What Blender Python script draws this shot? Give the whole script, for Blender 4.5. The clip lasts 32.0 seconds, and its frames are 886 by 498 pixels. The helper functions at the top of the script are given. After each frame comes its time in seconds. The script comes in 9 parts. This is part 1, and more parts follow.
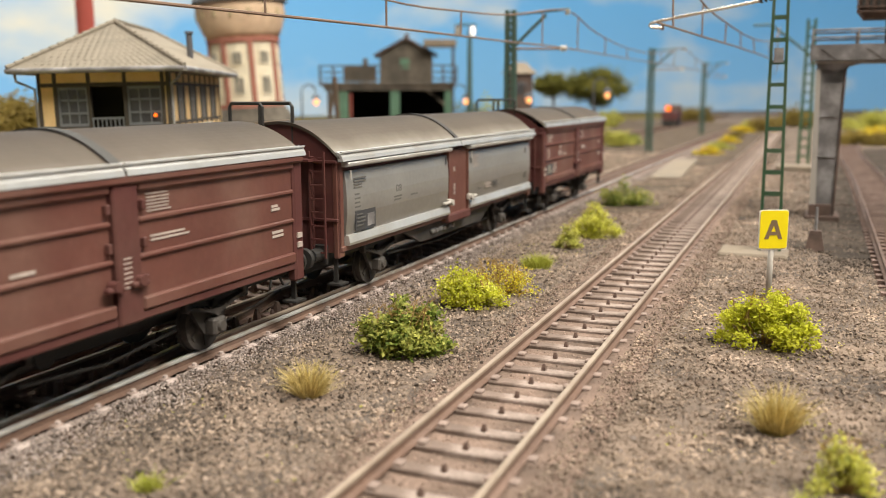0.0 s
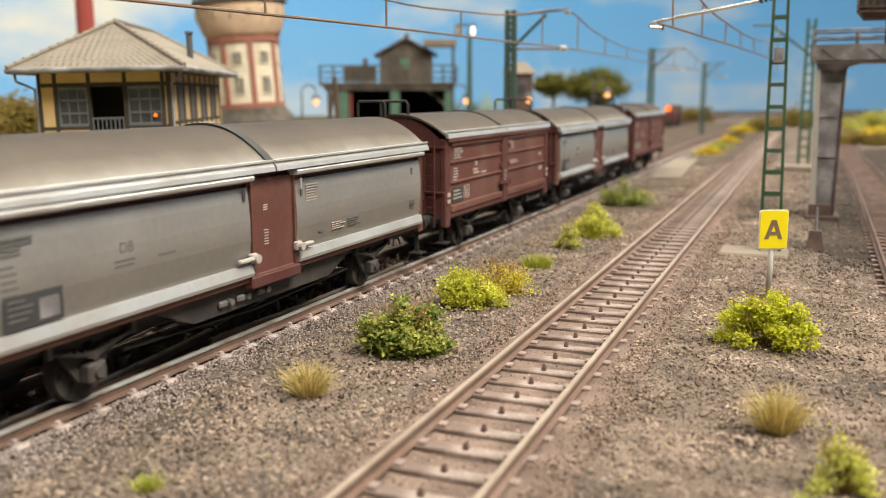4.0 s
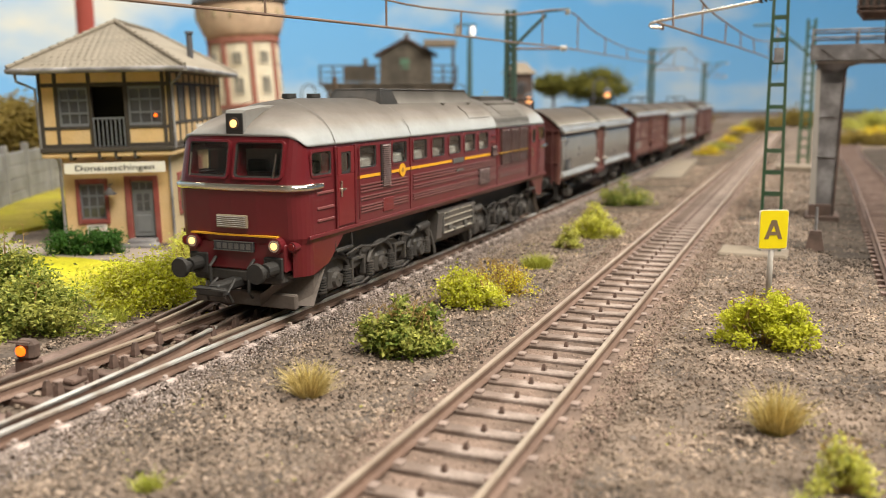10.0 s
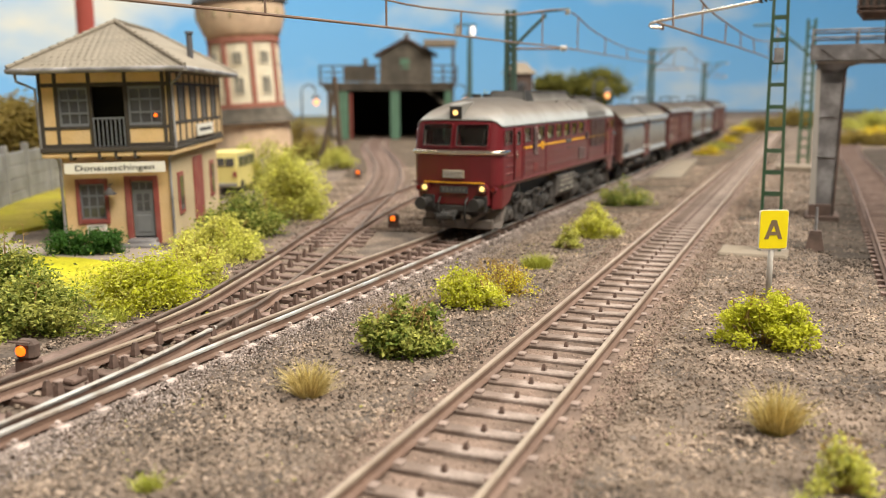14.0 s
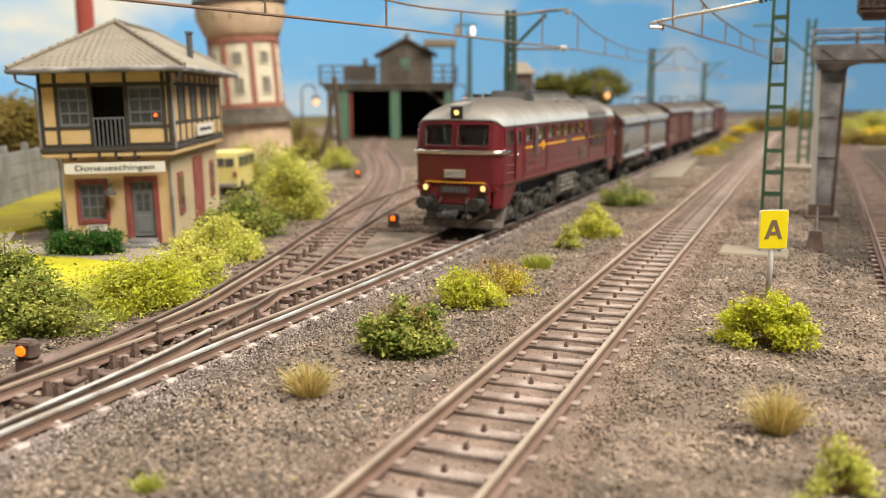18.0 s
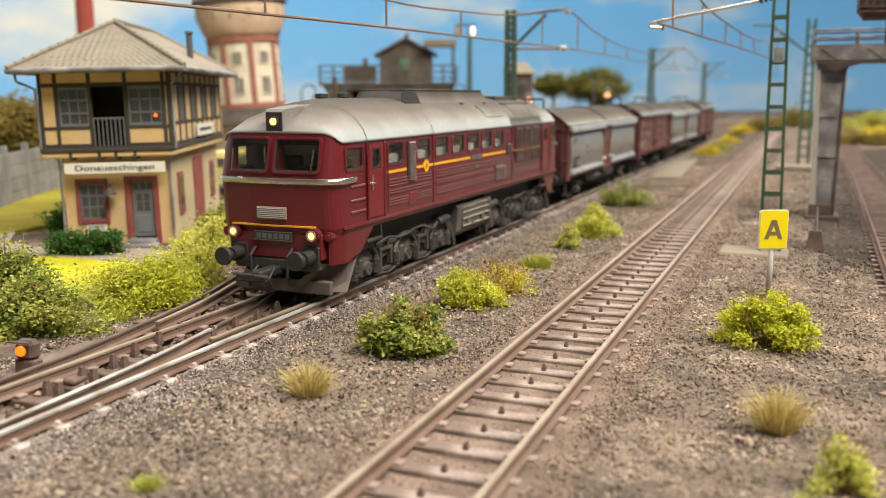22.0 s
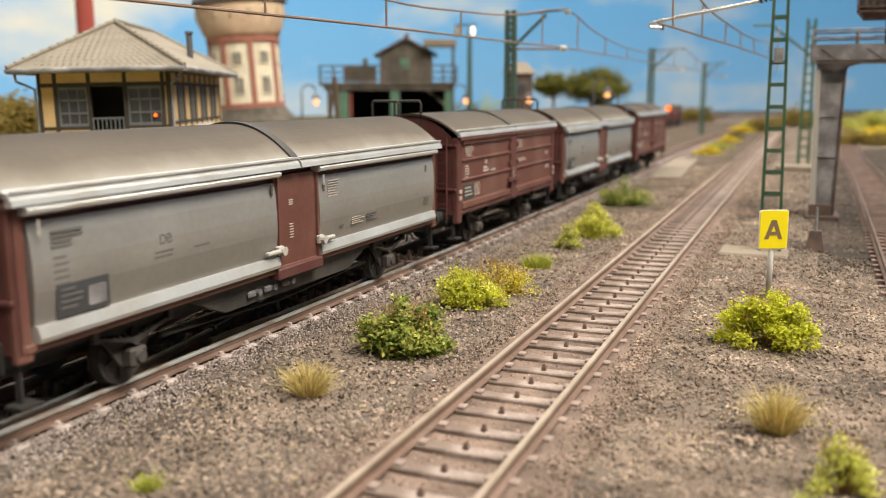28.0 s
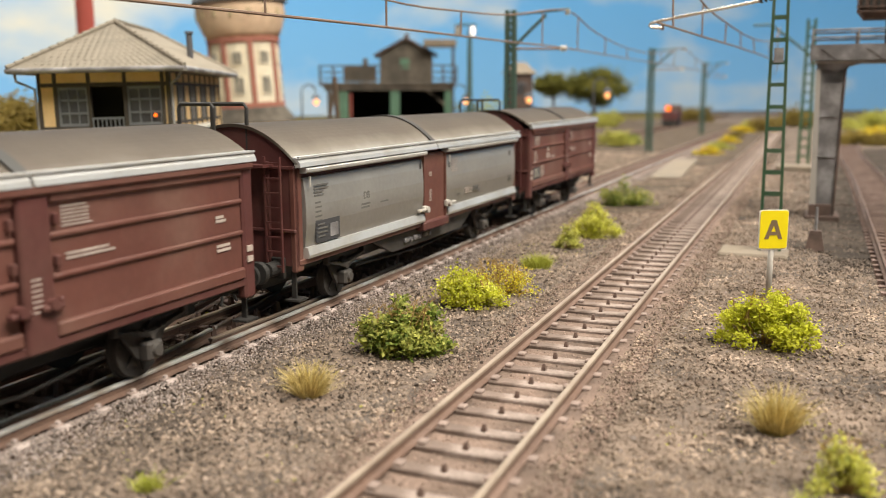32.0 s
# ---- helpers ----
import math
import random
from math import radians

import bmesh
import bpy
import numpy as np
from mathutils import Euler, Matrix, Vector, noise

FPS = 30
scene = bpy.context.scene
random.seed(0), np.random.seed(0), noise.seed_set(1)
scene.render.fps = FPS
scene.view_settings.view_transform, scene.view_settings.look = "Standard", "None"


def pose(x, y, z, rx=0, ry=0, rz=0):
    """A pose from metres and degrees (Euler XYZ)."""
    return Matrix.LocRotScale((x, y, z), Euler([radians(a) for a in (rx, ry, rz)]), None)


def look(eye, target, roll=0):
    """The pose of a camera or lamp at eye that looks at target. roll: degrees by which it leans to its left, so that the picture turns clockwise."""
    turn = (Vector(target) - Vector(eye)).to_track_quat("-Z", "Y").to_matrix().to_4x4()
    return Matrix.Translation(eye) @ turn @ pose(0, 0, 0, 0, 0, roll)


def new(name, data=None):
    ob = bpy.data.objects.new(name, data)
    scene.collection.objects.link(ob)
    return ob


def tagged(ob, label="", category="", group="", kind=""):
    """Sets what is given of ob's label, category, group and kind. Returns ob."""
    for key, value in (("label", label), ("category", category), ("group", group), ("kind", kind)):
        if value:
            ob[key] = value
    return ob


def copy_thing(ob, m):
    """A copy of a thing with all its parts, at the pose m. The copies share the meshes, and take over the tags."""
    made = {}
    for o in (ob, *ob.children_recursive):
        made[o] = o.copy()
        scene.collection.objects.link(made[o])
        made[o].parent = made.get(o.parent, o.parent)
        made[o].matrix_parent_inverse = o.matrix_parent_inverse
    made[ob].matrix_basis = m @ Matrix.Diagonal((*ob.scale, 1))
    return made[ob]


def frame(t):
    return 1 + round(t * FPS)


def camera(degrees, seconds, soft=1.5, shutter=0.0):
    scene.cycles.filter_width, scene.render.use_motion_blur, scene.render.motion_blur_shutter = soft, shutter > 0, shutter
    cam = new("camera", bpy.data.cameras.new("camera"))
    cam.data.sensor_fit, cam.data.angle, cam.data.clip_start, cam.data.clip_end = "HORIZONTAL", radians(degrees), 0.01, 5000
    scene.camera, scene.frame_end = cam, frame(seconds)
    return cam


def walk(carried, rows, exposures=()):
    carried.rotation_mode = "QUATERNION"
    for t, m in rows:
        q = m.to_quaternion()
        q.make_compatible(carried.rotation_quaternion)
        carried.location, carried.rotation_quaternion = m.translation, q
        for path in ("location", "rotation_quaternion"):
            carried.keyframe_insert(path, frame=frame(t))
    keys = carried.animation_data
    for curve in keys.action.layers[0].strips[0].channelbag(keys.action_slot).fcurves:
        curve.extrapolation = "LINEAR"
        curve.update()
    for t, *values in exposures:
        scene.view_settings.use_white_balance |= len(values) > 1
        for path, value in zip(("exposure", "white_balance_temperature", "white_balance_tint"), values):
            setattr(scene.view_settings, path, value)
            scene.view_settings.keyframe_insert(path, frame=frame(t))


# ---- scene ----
# All plans are drawn in full-size railway metres and shrunk to the 1:87 model that stands on the table.
K = 1 / 87
EYE = Vector((0, 0, 4.308)) * K
TILT, LEAN = 9.815, -0.197


def smooth(rows, t):
    """A monotone cubic through rows of (t, value)."""
    if t <= rows[0][0]:
        return rows[0][1]
    if t >= rows[-1][0]:
        return rows[-1][1]
    i = max(k for k in range(len(rows) - 1) if rows[k][0] <= t)

    def slope(k):
        a = rows[max(k - 1, 0)]
        b = rows[min(k + 1, len(rows) - 1)]
        return (b[1] - a[1]) / (b[0] - a[0])
    (t0, v0), (t1, v1) = rows[i], rows[i + 1]
    h = t1 - t0
    u = (t - t0) / h
    return ((2 * u**3 - 3 * u**2 + 1) * v0 + (u**3 - 2 * u**2 + u) * h * slope(i)
            + (-2 * u**3 + 3 * u**2) * v1 + (u**3 - u**2) * h * slope(i + 1))


cam = camera(53.2, 32.0, soft=0.55, shutter=0.28)
cam_pose = look(EYE, EYE + Vector((0, math.cos(radians(TILT)), -math.sin(radians(TILT)))), LEAN)
walk(cam, [(0.0, cam_pose), (32.0, cam_pose)], exposures=[(0.0, 0.0), (32.0, 0.0)])
cam.data.dof.use_dof = True
cam.data.dof.focus_distance = 17.6 * K
cam.data.dof.aperture_fstop = 22.5

# ---- room light: daylight-white ceiling panels over the table ----
world = bpy.data.worlds.new("room")
scene.world = world
world.use_nodes = True
world.node_tree.nodes["Background"].inputs[0].default_value = (0.9, 0.93, 1.0, 1)
world.node_tree.nodes["Background"].inputs[1].default_value = 0.35


def panel_light(name, x, y, z, tx, ty, tz, sx, sy, watts, colour):
    d = bpy.data.lights.new(name, "AREA")
    d.shape, d.size, d.size_y, d.energy, d.color = "RECTANGLE", sx, sy, watts, colour
    ob = new(name, d)
    ob.matrix_world = look((x, y, z), (tx, ty, tz))
    return ob


panel_light("ceiling_panel", 0.75, -0.35, 1.45, 0.0, 0.35, 0, 1.5, 0.6, 70, (1.0, 0.935, 0.80))
panel_light("ceiling_panel", 0.1, 1.4, 1.5, 0.2, 1.2, 0, 2.2, 0.6, 54, (1.0, 0.945, 0.83))
# ---- materials ----
MATS = {}


def mat(name, col, rough=0.7, metal=0.0, var=0.25, size=0.5, fine=0.06, bump=0.2, tint=None, tintamt=0.5, tintsize=2.0,
        rand=0.0, grade=None, dust=None, glow=0.0, spec=0.4, island=0.0, alpha=1.0, trans=0.0, glowcol=None):
    """size, fine: the lengths of coarse and fine variation, in full-size metres. tint: a second colour in patches (dust, rust, moss)."""
    if name in MATS:
        return MATS[name]
    m = bpy.data.materials.new(name)
    m.use_nodes = True
    nt = m.node_tree
    N, L = nt.nodes, nt.links
    bsdf = N["Principled BSDF"]
    bsdf.inputs["Roughness"].default_value = rough
    bsdf.inputs["Metallic"].default_value = metal
    bsdf.inputs["Specular IOR Level"].default_value = spec
    bsdf.inputs["Transmission Weight"].default_value = trans
    co = N.new("ShaderNodeTexCoord")

    def nz(length, detail=4):
        n = N.new("ShaderNodeTexNoise")
        n.inputs["Scale"].default_value = 87 / length
        n.inputs["Detail"].default_value = detail
        L.new(co.outputs["Object"], n.inputs["Vector"])
        return n.outputs["Fac"]

    def math_(op, a, b):
        n = N.new("ShaderNodeMath")
        n.operation = op
        for i, v in enumerate((a, b)):
            if isinstance(v, (int, float)):
                n.inputs[i].default_value = v
            else:
                L.new(v, n.inputs[i])
        return n.outputs[0]
    big, small = nz(size), nz(fine)
    f = math_("ADD", math_("MULTIPLY", big, 0.6), math_("MULTIPLY", small, 0.4))
    f = math_("MULTIPLY", math_("SUBTRACT", f, 0.5), 4 * var)
    if rand:
        oi = N.new("ShaderNodeObjectInfo")
        f = math_("ADD", f, math_("MULTIPLY", math_("SUBTRACT", oi.outputs["Random"], 0.5), 2 * rand))
    if island:
        ge = N.new("ShaderNodeNewGeometry")
        f = math_("ADD", f, math_("MULTIPLY", math_("SUBTRACT", ge.outputs["Random Per Island"], 0.5), 2 * island))
    f = math_("ADD", f, 1.0)
    base = N.new("ShaderNodeRGB")
    base.outputs[0].default_value = (*col, 1)
    colour = base.outputs[0]
    if tint:
        mx = N.new("ShaderNodeMix")
        mx.data_type = "RGBA"
        r = N.new("ShaderNodeMapRange")
        r.inputs["From Min"].default_value, r.inputs["From Max"].default_value = 0.42, 0.62
        r.inputs["To Max"].default_value = tintamt
        if island:
            ge2 = N.new("ShaderNodeNewGeometry")
            src = math_("ADD", math_("MULTIPLY", ge2.outputs["Random Per Island"], 0.25), math_("MULTIPLY", nz(tintsize, 5), 0.8))
        else:
            src = nz(tintsize, 6)
        L.new(src, r.inputs["Value"])
        L.new(r.outputs[0], mx.inputs["Factor"])
        L.new(colour, mx.inputs["A"])
        mx.inputs["B"].default_value = (*tint, 1)
        colour = mx.outputs["Result"]
    if grade or dust:
        sp = N.new("ShaderNodeSeparateXYZ")
        L.new(co.outputs["Object"], sp.inputs[0])

    def span(v, lo, hi, top=1.0):
        r_ = N.new("ShaderNodeMapRange")
        r_.inputs["From Min"].default_value, r_.inputs["From Max"].default_value, r_.inputs["To Max"].default_value = lo * K, hi * K, top
        L.new(v, r_.inputs["Value"])
        return r_.outputs[0]
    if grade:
        # colour by height, soot and painted shading alike: rows of (height, colour), with a cloudy edge
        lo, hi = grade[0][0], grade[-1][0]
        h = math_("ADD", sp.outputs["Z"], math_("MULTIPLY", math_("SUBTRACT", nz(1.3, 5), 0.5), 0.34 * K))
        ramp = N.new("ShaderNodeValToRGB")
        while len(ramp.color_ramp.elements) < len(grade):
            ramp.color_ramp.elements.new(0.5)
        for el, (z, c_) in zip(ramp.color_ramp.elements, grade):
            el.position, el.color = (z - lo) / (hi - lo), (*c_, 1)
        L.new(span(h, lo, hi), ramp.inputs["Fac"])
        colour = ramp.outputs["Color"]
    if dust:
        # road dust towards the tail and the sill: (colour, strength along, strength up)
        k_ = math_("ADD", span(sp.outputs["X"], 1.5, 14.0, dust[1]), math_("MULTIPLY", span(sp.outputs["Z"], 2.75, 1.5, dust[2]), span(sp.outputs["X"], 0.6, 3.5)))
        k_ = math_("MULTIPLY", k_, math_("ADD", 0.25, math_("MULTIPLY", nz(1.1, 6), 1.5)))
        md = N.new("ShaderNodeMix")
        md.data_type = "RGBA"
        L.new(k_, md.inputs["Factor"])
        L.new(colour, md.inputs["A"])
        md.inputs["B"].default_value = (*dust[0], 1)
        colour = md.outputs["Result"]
    hsv = N.new("ShaderNodeHueSaturation")
    L.new(colour, hsv.inputs["Color"])
    L.new(f, hsv.inputs["Value"])
    L.new(hsv.outputs[0], bsdf.inputs["Base Color"])
    if name.startswith("leaf_"):
        # light passes through thin leaves
        tr = N.new("ShaderNodeBsdfTranslucent")
        L.new(hsv.outputs[0], tr.inputs["Color"])
        ms = N.new("ShaderNodeMixShader")
        ms.inputs[0].default_value = 0.42
        L.new(bsdf.outputs[0], ms.inputs[1])
        L.new(tr.outputs[0], ms.inputs[2])
        L.new(ms.outputs[0], N["Material Output"].inputs["Surface"])
    if bump:
        b = N.new("ShaderNodeBump")
        b.inputs["Strength"].default_value = bump
        b.inputs["Distance"].default_value = fine * K * 0.5
        L.new(small, b.inputs["Height"])
        L.new(b.outputs[0], bsdf.inputs["Normal"])
    if glow:
        bsdf.inputs["Emission Color"].default_value = (*(glowcol or col), 1)
        bsdf.inputs["Emission Strength"].default_value = glow
    MATS[name] = m
    return m


BALLAST = mat("ballast_ground", (0.185, 0.14, 0.112), 0.95, var=0.75, size=0.5, fine=0.07, bump=1.0, tint=(0.085, 0.07, 0.062), tintamt=0.85, tintsize=1.8, spec=0.15)
STONE = mat("ballast_stones", (0.40, 0.31, 0.245), 0.9, var=0.4, size=0.9, fine=0.08, bump=0.5, tint=(0.15, 0.115, 0.094), tintamt=0.9, tintsize=1.1, island=0.65, spec=0.15)
ASH = mat("ash_stones", (0.15, 0.122, 0.104), 0.88, var=0.4, size=0.9, fine=0.08, bump=0.5, tint=(0.28, 0.214, 0.168), tintamt=0.7, tintsize=0.9, island=0.65, spec=0.2)
PALESTONE = mat("pale_stones", (0.36, 0.30, 0.278), 0.8, var=0.3, size=1.0, fine=0.1, bump=0.5, island=0.6, spec=0.35, tint=(0.25, 0.20, 0.178), tintamt=0.8, tintsize=1.6)
RAILSIDE = mat("rail_rust", (0.155, 0.095, 0.072), 0.75, var=0.3, size=0.8, fine=0.08, bump=0.2, tint=(0.24, 0.165, 0.135), tintsize=1.2)
RAILTOP = mat("rail_head", (0.33, 0.265, 0.21), 0.5, 0.25, var=0.25, size=1.0, fine=0.05, bump=0.1, tint=(0.2, 0.14, 0.105), tintamt=0.5, tintsize=1.5)
RAILSHINE = mat("rail_head_polished", (0.56, 0.56, 0.55), 0.42, 0.45, var=0.2, size=1.0, fine=0.05, bump=0.08, tint=(0.34, 0.27, 0.22), tintamt=0.85, tintsize=0.8)
SLEEPER = mat("sleeper_wood", (0.215, 0.163, 0.14), 0.92, var=0.4, size=0.5, fine=0.06, bump=0.5, tint=(0.32, 0.262, 0.236), tintamt=0.8, tintsize=0.7, rand=0.12, spec=0.1)
DARKSLEEPER = mat("sleeper_dark", (0.15, 0.1, 0.083), 0.85, var=0.35, size=0.6, fine=0.07, bump=0.4, tint=(0.24, 0.17, 0.15), tintamt=0.6, tintsize=0.7, rand=0.12, spec=0.3)
RAILDULL = mat("rail_head_rusty", (0.135, 0.098, 0.08), 0.65, 0.1, var=0.3, size=1.0, fine=0.05, bump=0.1, tint=(0.075, 0.055, 0.046), tintamt=0.6, tintsize=1.2, spec=0.3)
CLIP = mat("rail_clip", (0.26, 0.195, 0.17), 0.8, var=0.3, size=0.3, fine=0.05)
GRASS = mat("grass_yellow_green", (0.42, 0.41, 0.02), 0.95, var=0.4, size=1.2, fine=0.12, bump=1.0, tint=(0.40, 0.31, 0.04), tintsize=3, spec=0.1)
MEADOW = mat("meadow_scatter", (0.15, 0.12, 0.035), 0.95, var=0.4, size=2.5, fine=0.2, bump=1.0, tint=(0.085, 0.065, 0.042), tintamt=0.8, tintsize=6, spec=0.1)
PATH = mat("path_grit", (0.30, 0.25, 0.22), 0.95, var=0.2, size=1.5, fine=0.1, bump=0.6, spec=0.15)
FENCEGREY = mat("fence_concrete", (0.235, 0.23, 0.225), 0.9, var=0.25, size=0.8, fine=0.08, tint=(0.15, 0.145, 0.135), tintamt=0.7, tintsize=1.4)
MEADOWGREEN = mat("meadow_yellow_green", (0.25, 0.225, 0.024), 0.95, var=0.4, size=1.4, fine=0.15, bump=1.0, tint=(0.2, 0.16, 0.035), tintamt=0.8, tintsize=3.0, spec=0.1)
SANDCON = mat("sandy_concrete", (0.235, 0.19, 0.145), 0.9, var=0.2, size=0.8, fine=0.06, tint=(0.17, 0.145, 0.12), tintsize=1.5)
MASTGREEN = mat("mast_green", (0.04, 0.095, 0.05), 0.5, var=0.25, size=0.5, fine=0.05, tint=(0.10, 0.13, 0.08), tintamt=0.5, tintsize=0.8)
FARMAST = mat("mast_green_dusty", (0.055, 0.095, 0.075), 0.6, var=0.2, size=0.6, fine=0.05)
WIRE = mat("wire_bronze", (0.28, 0.19, 0.14), 0.5, 0.4, var=0.2, size=1, fine=0.1, bump=0)
STEELGREY = mat("bridge_steel", (0.17, 0.16, 0.165), 0.6, 0.1, var=0.3, size=0.7, fine=0.06, tint=(0.36, 0.35, 0.36), tintamt=0.6, tintsize=0.7)
RUSTDARK = mat("rust_dark", (0.09, 0.06, 0.05), 0.8, var=0.3, size=0.4, fine=0.05, tint=(0.17, 0.11, 0.09), tintsize=0.5)
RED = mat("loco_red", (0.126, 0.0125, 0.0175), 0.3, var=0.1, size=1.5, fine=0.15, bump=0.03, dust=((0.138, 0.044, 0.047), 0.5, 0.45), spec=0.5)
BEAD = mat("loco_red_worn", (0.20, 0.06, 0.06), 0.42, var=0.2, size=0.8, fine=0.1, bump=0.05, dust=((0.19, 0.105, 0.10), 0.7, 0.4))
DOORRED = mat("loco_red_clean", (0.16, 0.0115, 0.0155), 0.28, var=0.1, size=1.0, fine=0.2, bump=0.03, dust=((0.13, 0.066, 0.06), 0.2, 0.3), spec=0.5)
# soot towards the top; the eaves' pale blue is painted sky reflection
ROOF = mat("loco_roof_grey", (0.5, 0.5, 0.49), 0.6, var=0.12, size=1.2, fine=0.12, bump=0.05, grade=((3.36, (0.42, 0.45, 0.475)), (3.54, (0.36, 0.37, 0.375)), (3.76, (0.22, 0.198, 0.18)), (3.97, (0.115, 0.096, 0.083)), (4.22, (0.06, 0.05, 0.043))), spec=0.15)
ROOFDARK = mat("loco_roof_soot", (0.085, 0.076, 0.07), 0.6, var=0.25, size=0.8, fine=0.1, tint=(0.2, 0.18, 0.16), tintamt=0.6, tintsize=1.2)
DULLYELLOW = mat("stripe_dusty", (0.36, 0.2, 0.035), 0.6, var=0.2, size=0.6, fine=0.1, bump=0)
YELLOW = mat("stripe_yellow", (0.72, 0.36, 0.02), 0.5, var=0.08, size=1, fine=0.2, bump=0)
FRAME = mat("running_gear", (0.036, 0.033, 0.032), 0.6, var=0.35, size=0.5, fine=0.06, tint=(0.082, 0.072, 0.066), tintamt=0.75, tintsize=0.8)
BLACK = mat("black_parts", (0.03, 0.028, 0.027), 0.6, var=0.25, size=0.4, fine=0.05)
RUBBER = mat("window_rubber", (0.03, 0.028, 0.027), 0.5, var=0.2, size=0.4, fine=0.05)
PALEBACKING = mat("window_backing", (0.34, 0.34, 0.325), 0.6, var=0.5, size=0.35, fine=0.08, tint=(0.14, 0.135, 0.125), tintamt=0.8, tintsize=0.5)
CABIN = mat("cabin_grey", (0.78, 0.78, 0.75), 0.8, var=0.2, size=0.5, fine=0.1)


def clear_glass(name, tone):
    """A thin pane: light passes straight through, and the surface mirrors by its angle."""
    m = bpy.data.materials.new(name)
    m.use_nodes = True
    N, L = m.node_tree.nodes, m.node_tree.links
    N.remove(N["Principled BSDF"])
    tr, gl, lw, mx = N.new("ShaderNodeBsdfTransparent"), N.new("ShaderNodeBsdfGlossy"), N.new("ShaderNodeLayerWeight"), N.new("ShaderNodeMixShader")
    tr.inputs["Color"].default_value = (*tone, 1)
    gl.inputs["Roughness"].default_value = 0.06
    lw.inputs["Blend"].default_value = 0.5
    po, sc = N.new("ShaderNodeMath"), N.new("ShaderNodeMath")
    po.operation, sc.operation = "POWER", "MULTIPLY_ADD"
    po.inputs[1].default_value, sc.inputs[1].default_value, sc.inputs[2].default_value = 4.0, 0.6, 0.05
    L.new(lw.outputs["Facing"], po.inputs[0])
    L.new(po.outputs[0], sc.inputs[0])
    L.new(sc.outputs[0], mx.inputs[0])
    L.new(tr.outputs[0], mx.inputs[1])
    L.new(gl.outputs[0], mx.inputs[2])
    L.new(mx.outputs[0], N["Material Output"].inputs["Surface"])
    return m


GLASS = clear_glass("cab_glass", (0.93, 0.93, 0.91))
ALU = mat("aluminium_trim", (0.80, 0.76, 0.68), 0.24, 1.0, var=0.1, size=0.4, fine=0.05, bump=0.03, tint=(0.55, 0.45, 0.33), tintamt=0.45, tintsize=0.8)
LOUVRE = mat("grille_dark_red", (0.085, 0.045, 0.042), 0.5, var=0.25, size=0.5, fine=0.05, tint=(0.12, 0.085, 0.077), tintamt=0.6, tintsize=0.8)
SLATGREY = mat("slat_worn", (0.17, 0.115, 0.11), 0.55, var=0.2, size=0.5, fine=0.05)
INKGREY = mat("lettering_grey", (0.12, 0.115, 0.11), 0.6, var=0.2, size=0.3, fine=0.05, bump=0)
# dark ballast with the signal bridge's shadow put into the colour
SHADEGROUND = mat("shaded_dark_ballast", (0.042, 0.034, 0.029), 0.95, var=0.5, size=1.2, fine=0.1, bump=1.0, tint=(0.085, 0.066, 0.054), tintamt=0.6, tintsize=3.0, spec=0.1)
GREYPLATE = mat("plate_grey", (0.36, 0.33, 0.28), 0.6, var=0.15, size=0.3, fine=0.05)
# shade of the lower folds put into the colour, along with dust
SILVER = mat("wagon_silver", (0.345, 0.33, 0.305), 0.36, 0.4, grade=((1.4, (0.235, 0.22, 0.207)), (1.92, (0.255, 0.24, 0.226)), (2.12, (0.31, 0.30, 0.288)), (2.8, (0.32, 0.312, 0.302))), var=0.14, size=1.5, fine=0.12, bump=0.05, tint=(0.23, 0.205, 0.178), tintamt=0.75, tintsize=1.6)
# brown dust above; the shine along the lower edge is painted in
SILVERROOF = mat("wagon_roof_grey", (0.2, 0.17, 0.14), 0.55, 0.1, var=0.12, size=1.5, fine=0.15, bump=0.04, grade=((3.12, (0.30, 0.285, 0.26)), (3.28, (0.17, 0.148, 0.124)), (3.45, (0.094, 0.076, 0.061)), (3.8, (0.058, 0.045, 0.036))), spec=0.12)
ROOFTRIM = mat("roof_edge_silver", (0.57, 0.575, 0.58), 0.3, 0.4, var=0.1, size=1, fine=0.1, bump=0.03, tint=(0.42, 0.38, 0.33), tintamt=0.5, tintsize=1.2)
BROWN = mat("wagon_brown", (0.125, 0.048, 0.038), 0.55, var=0.18, size=1.2, fine=0.12, bump=0.06, tint=(0.175, 0.095, 0.075), tintamt=0.65, tintsize=1.6)
DARKBROWN = mat("wagon_end_brown", (0.092, 0.029, 0.027), 0.6, var=0.18, size=0.8, fine=0.1, bump=0.08, tint=(0.12, 0.06, 0.048), tintamt=0.5, tintsize=1.2)
LETTER = mat("lettering_white", (0.44, 0.37, 0.335), 0.6, var=0.25, size=0.3, fine=0.05, bump=0)
INK = mat("lettering_black", (0.05, 0.05, 0.055), 0.6, var=0.15, size=0.3, fine=0.05, bump=0)
TILEROOF = mat("roof_tiles", (0.245, 0.212, 0.17), 0.85, var=0.2, size=0.8, fine=0.06, tint=(0.205, 0.178, 0.145), tintsize=1.2, rand=0.06)
OCHRE = mat("plaster_ochre", (0.65, 0.445, 0.22), 0.9, var=0.18, size=0.6, fine=0.06, bump=0.6, tint=(0.55, 0.41, 0.25), tintamt=0.6, tintsize=1.2)
CREAM = mat("plaster_cream", (0.72, 0.65, 0.51), 0.9, var=0.12, size=0.8, fine=0.08, bump=0.2, tint=(0.58, 0.50, 0.38), tintamt=0.5, tintsize=1.5)
TIMBER = mat("timber_dark", (0.052, 0.043, 0.035), 0.75, var=0.2, size=0.5, fine=0.05)
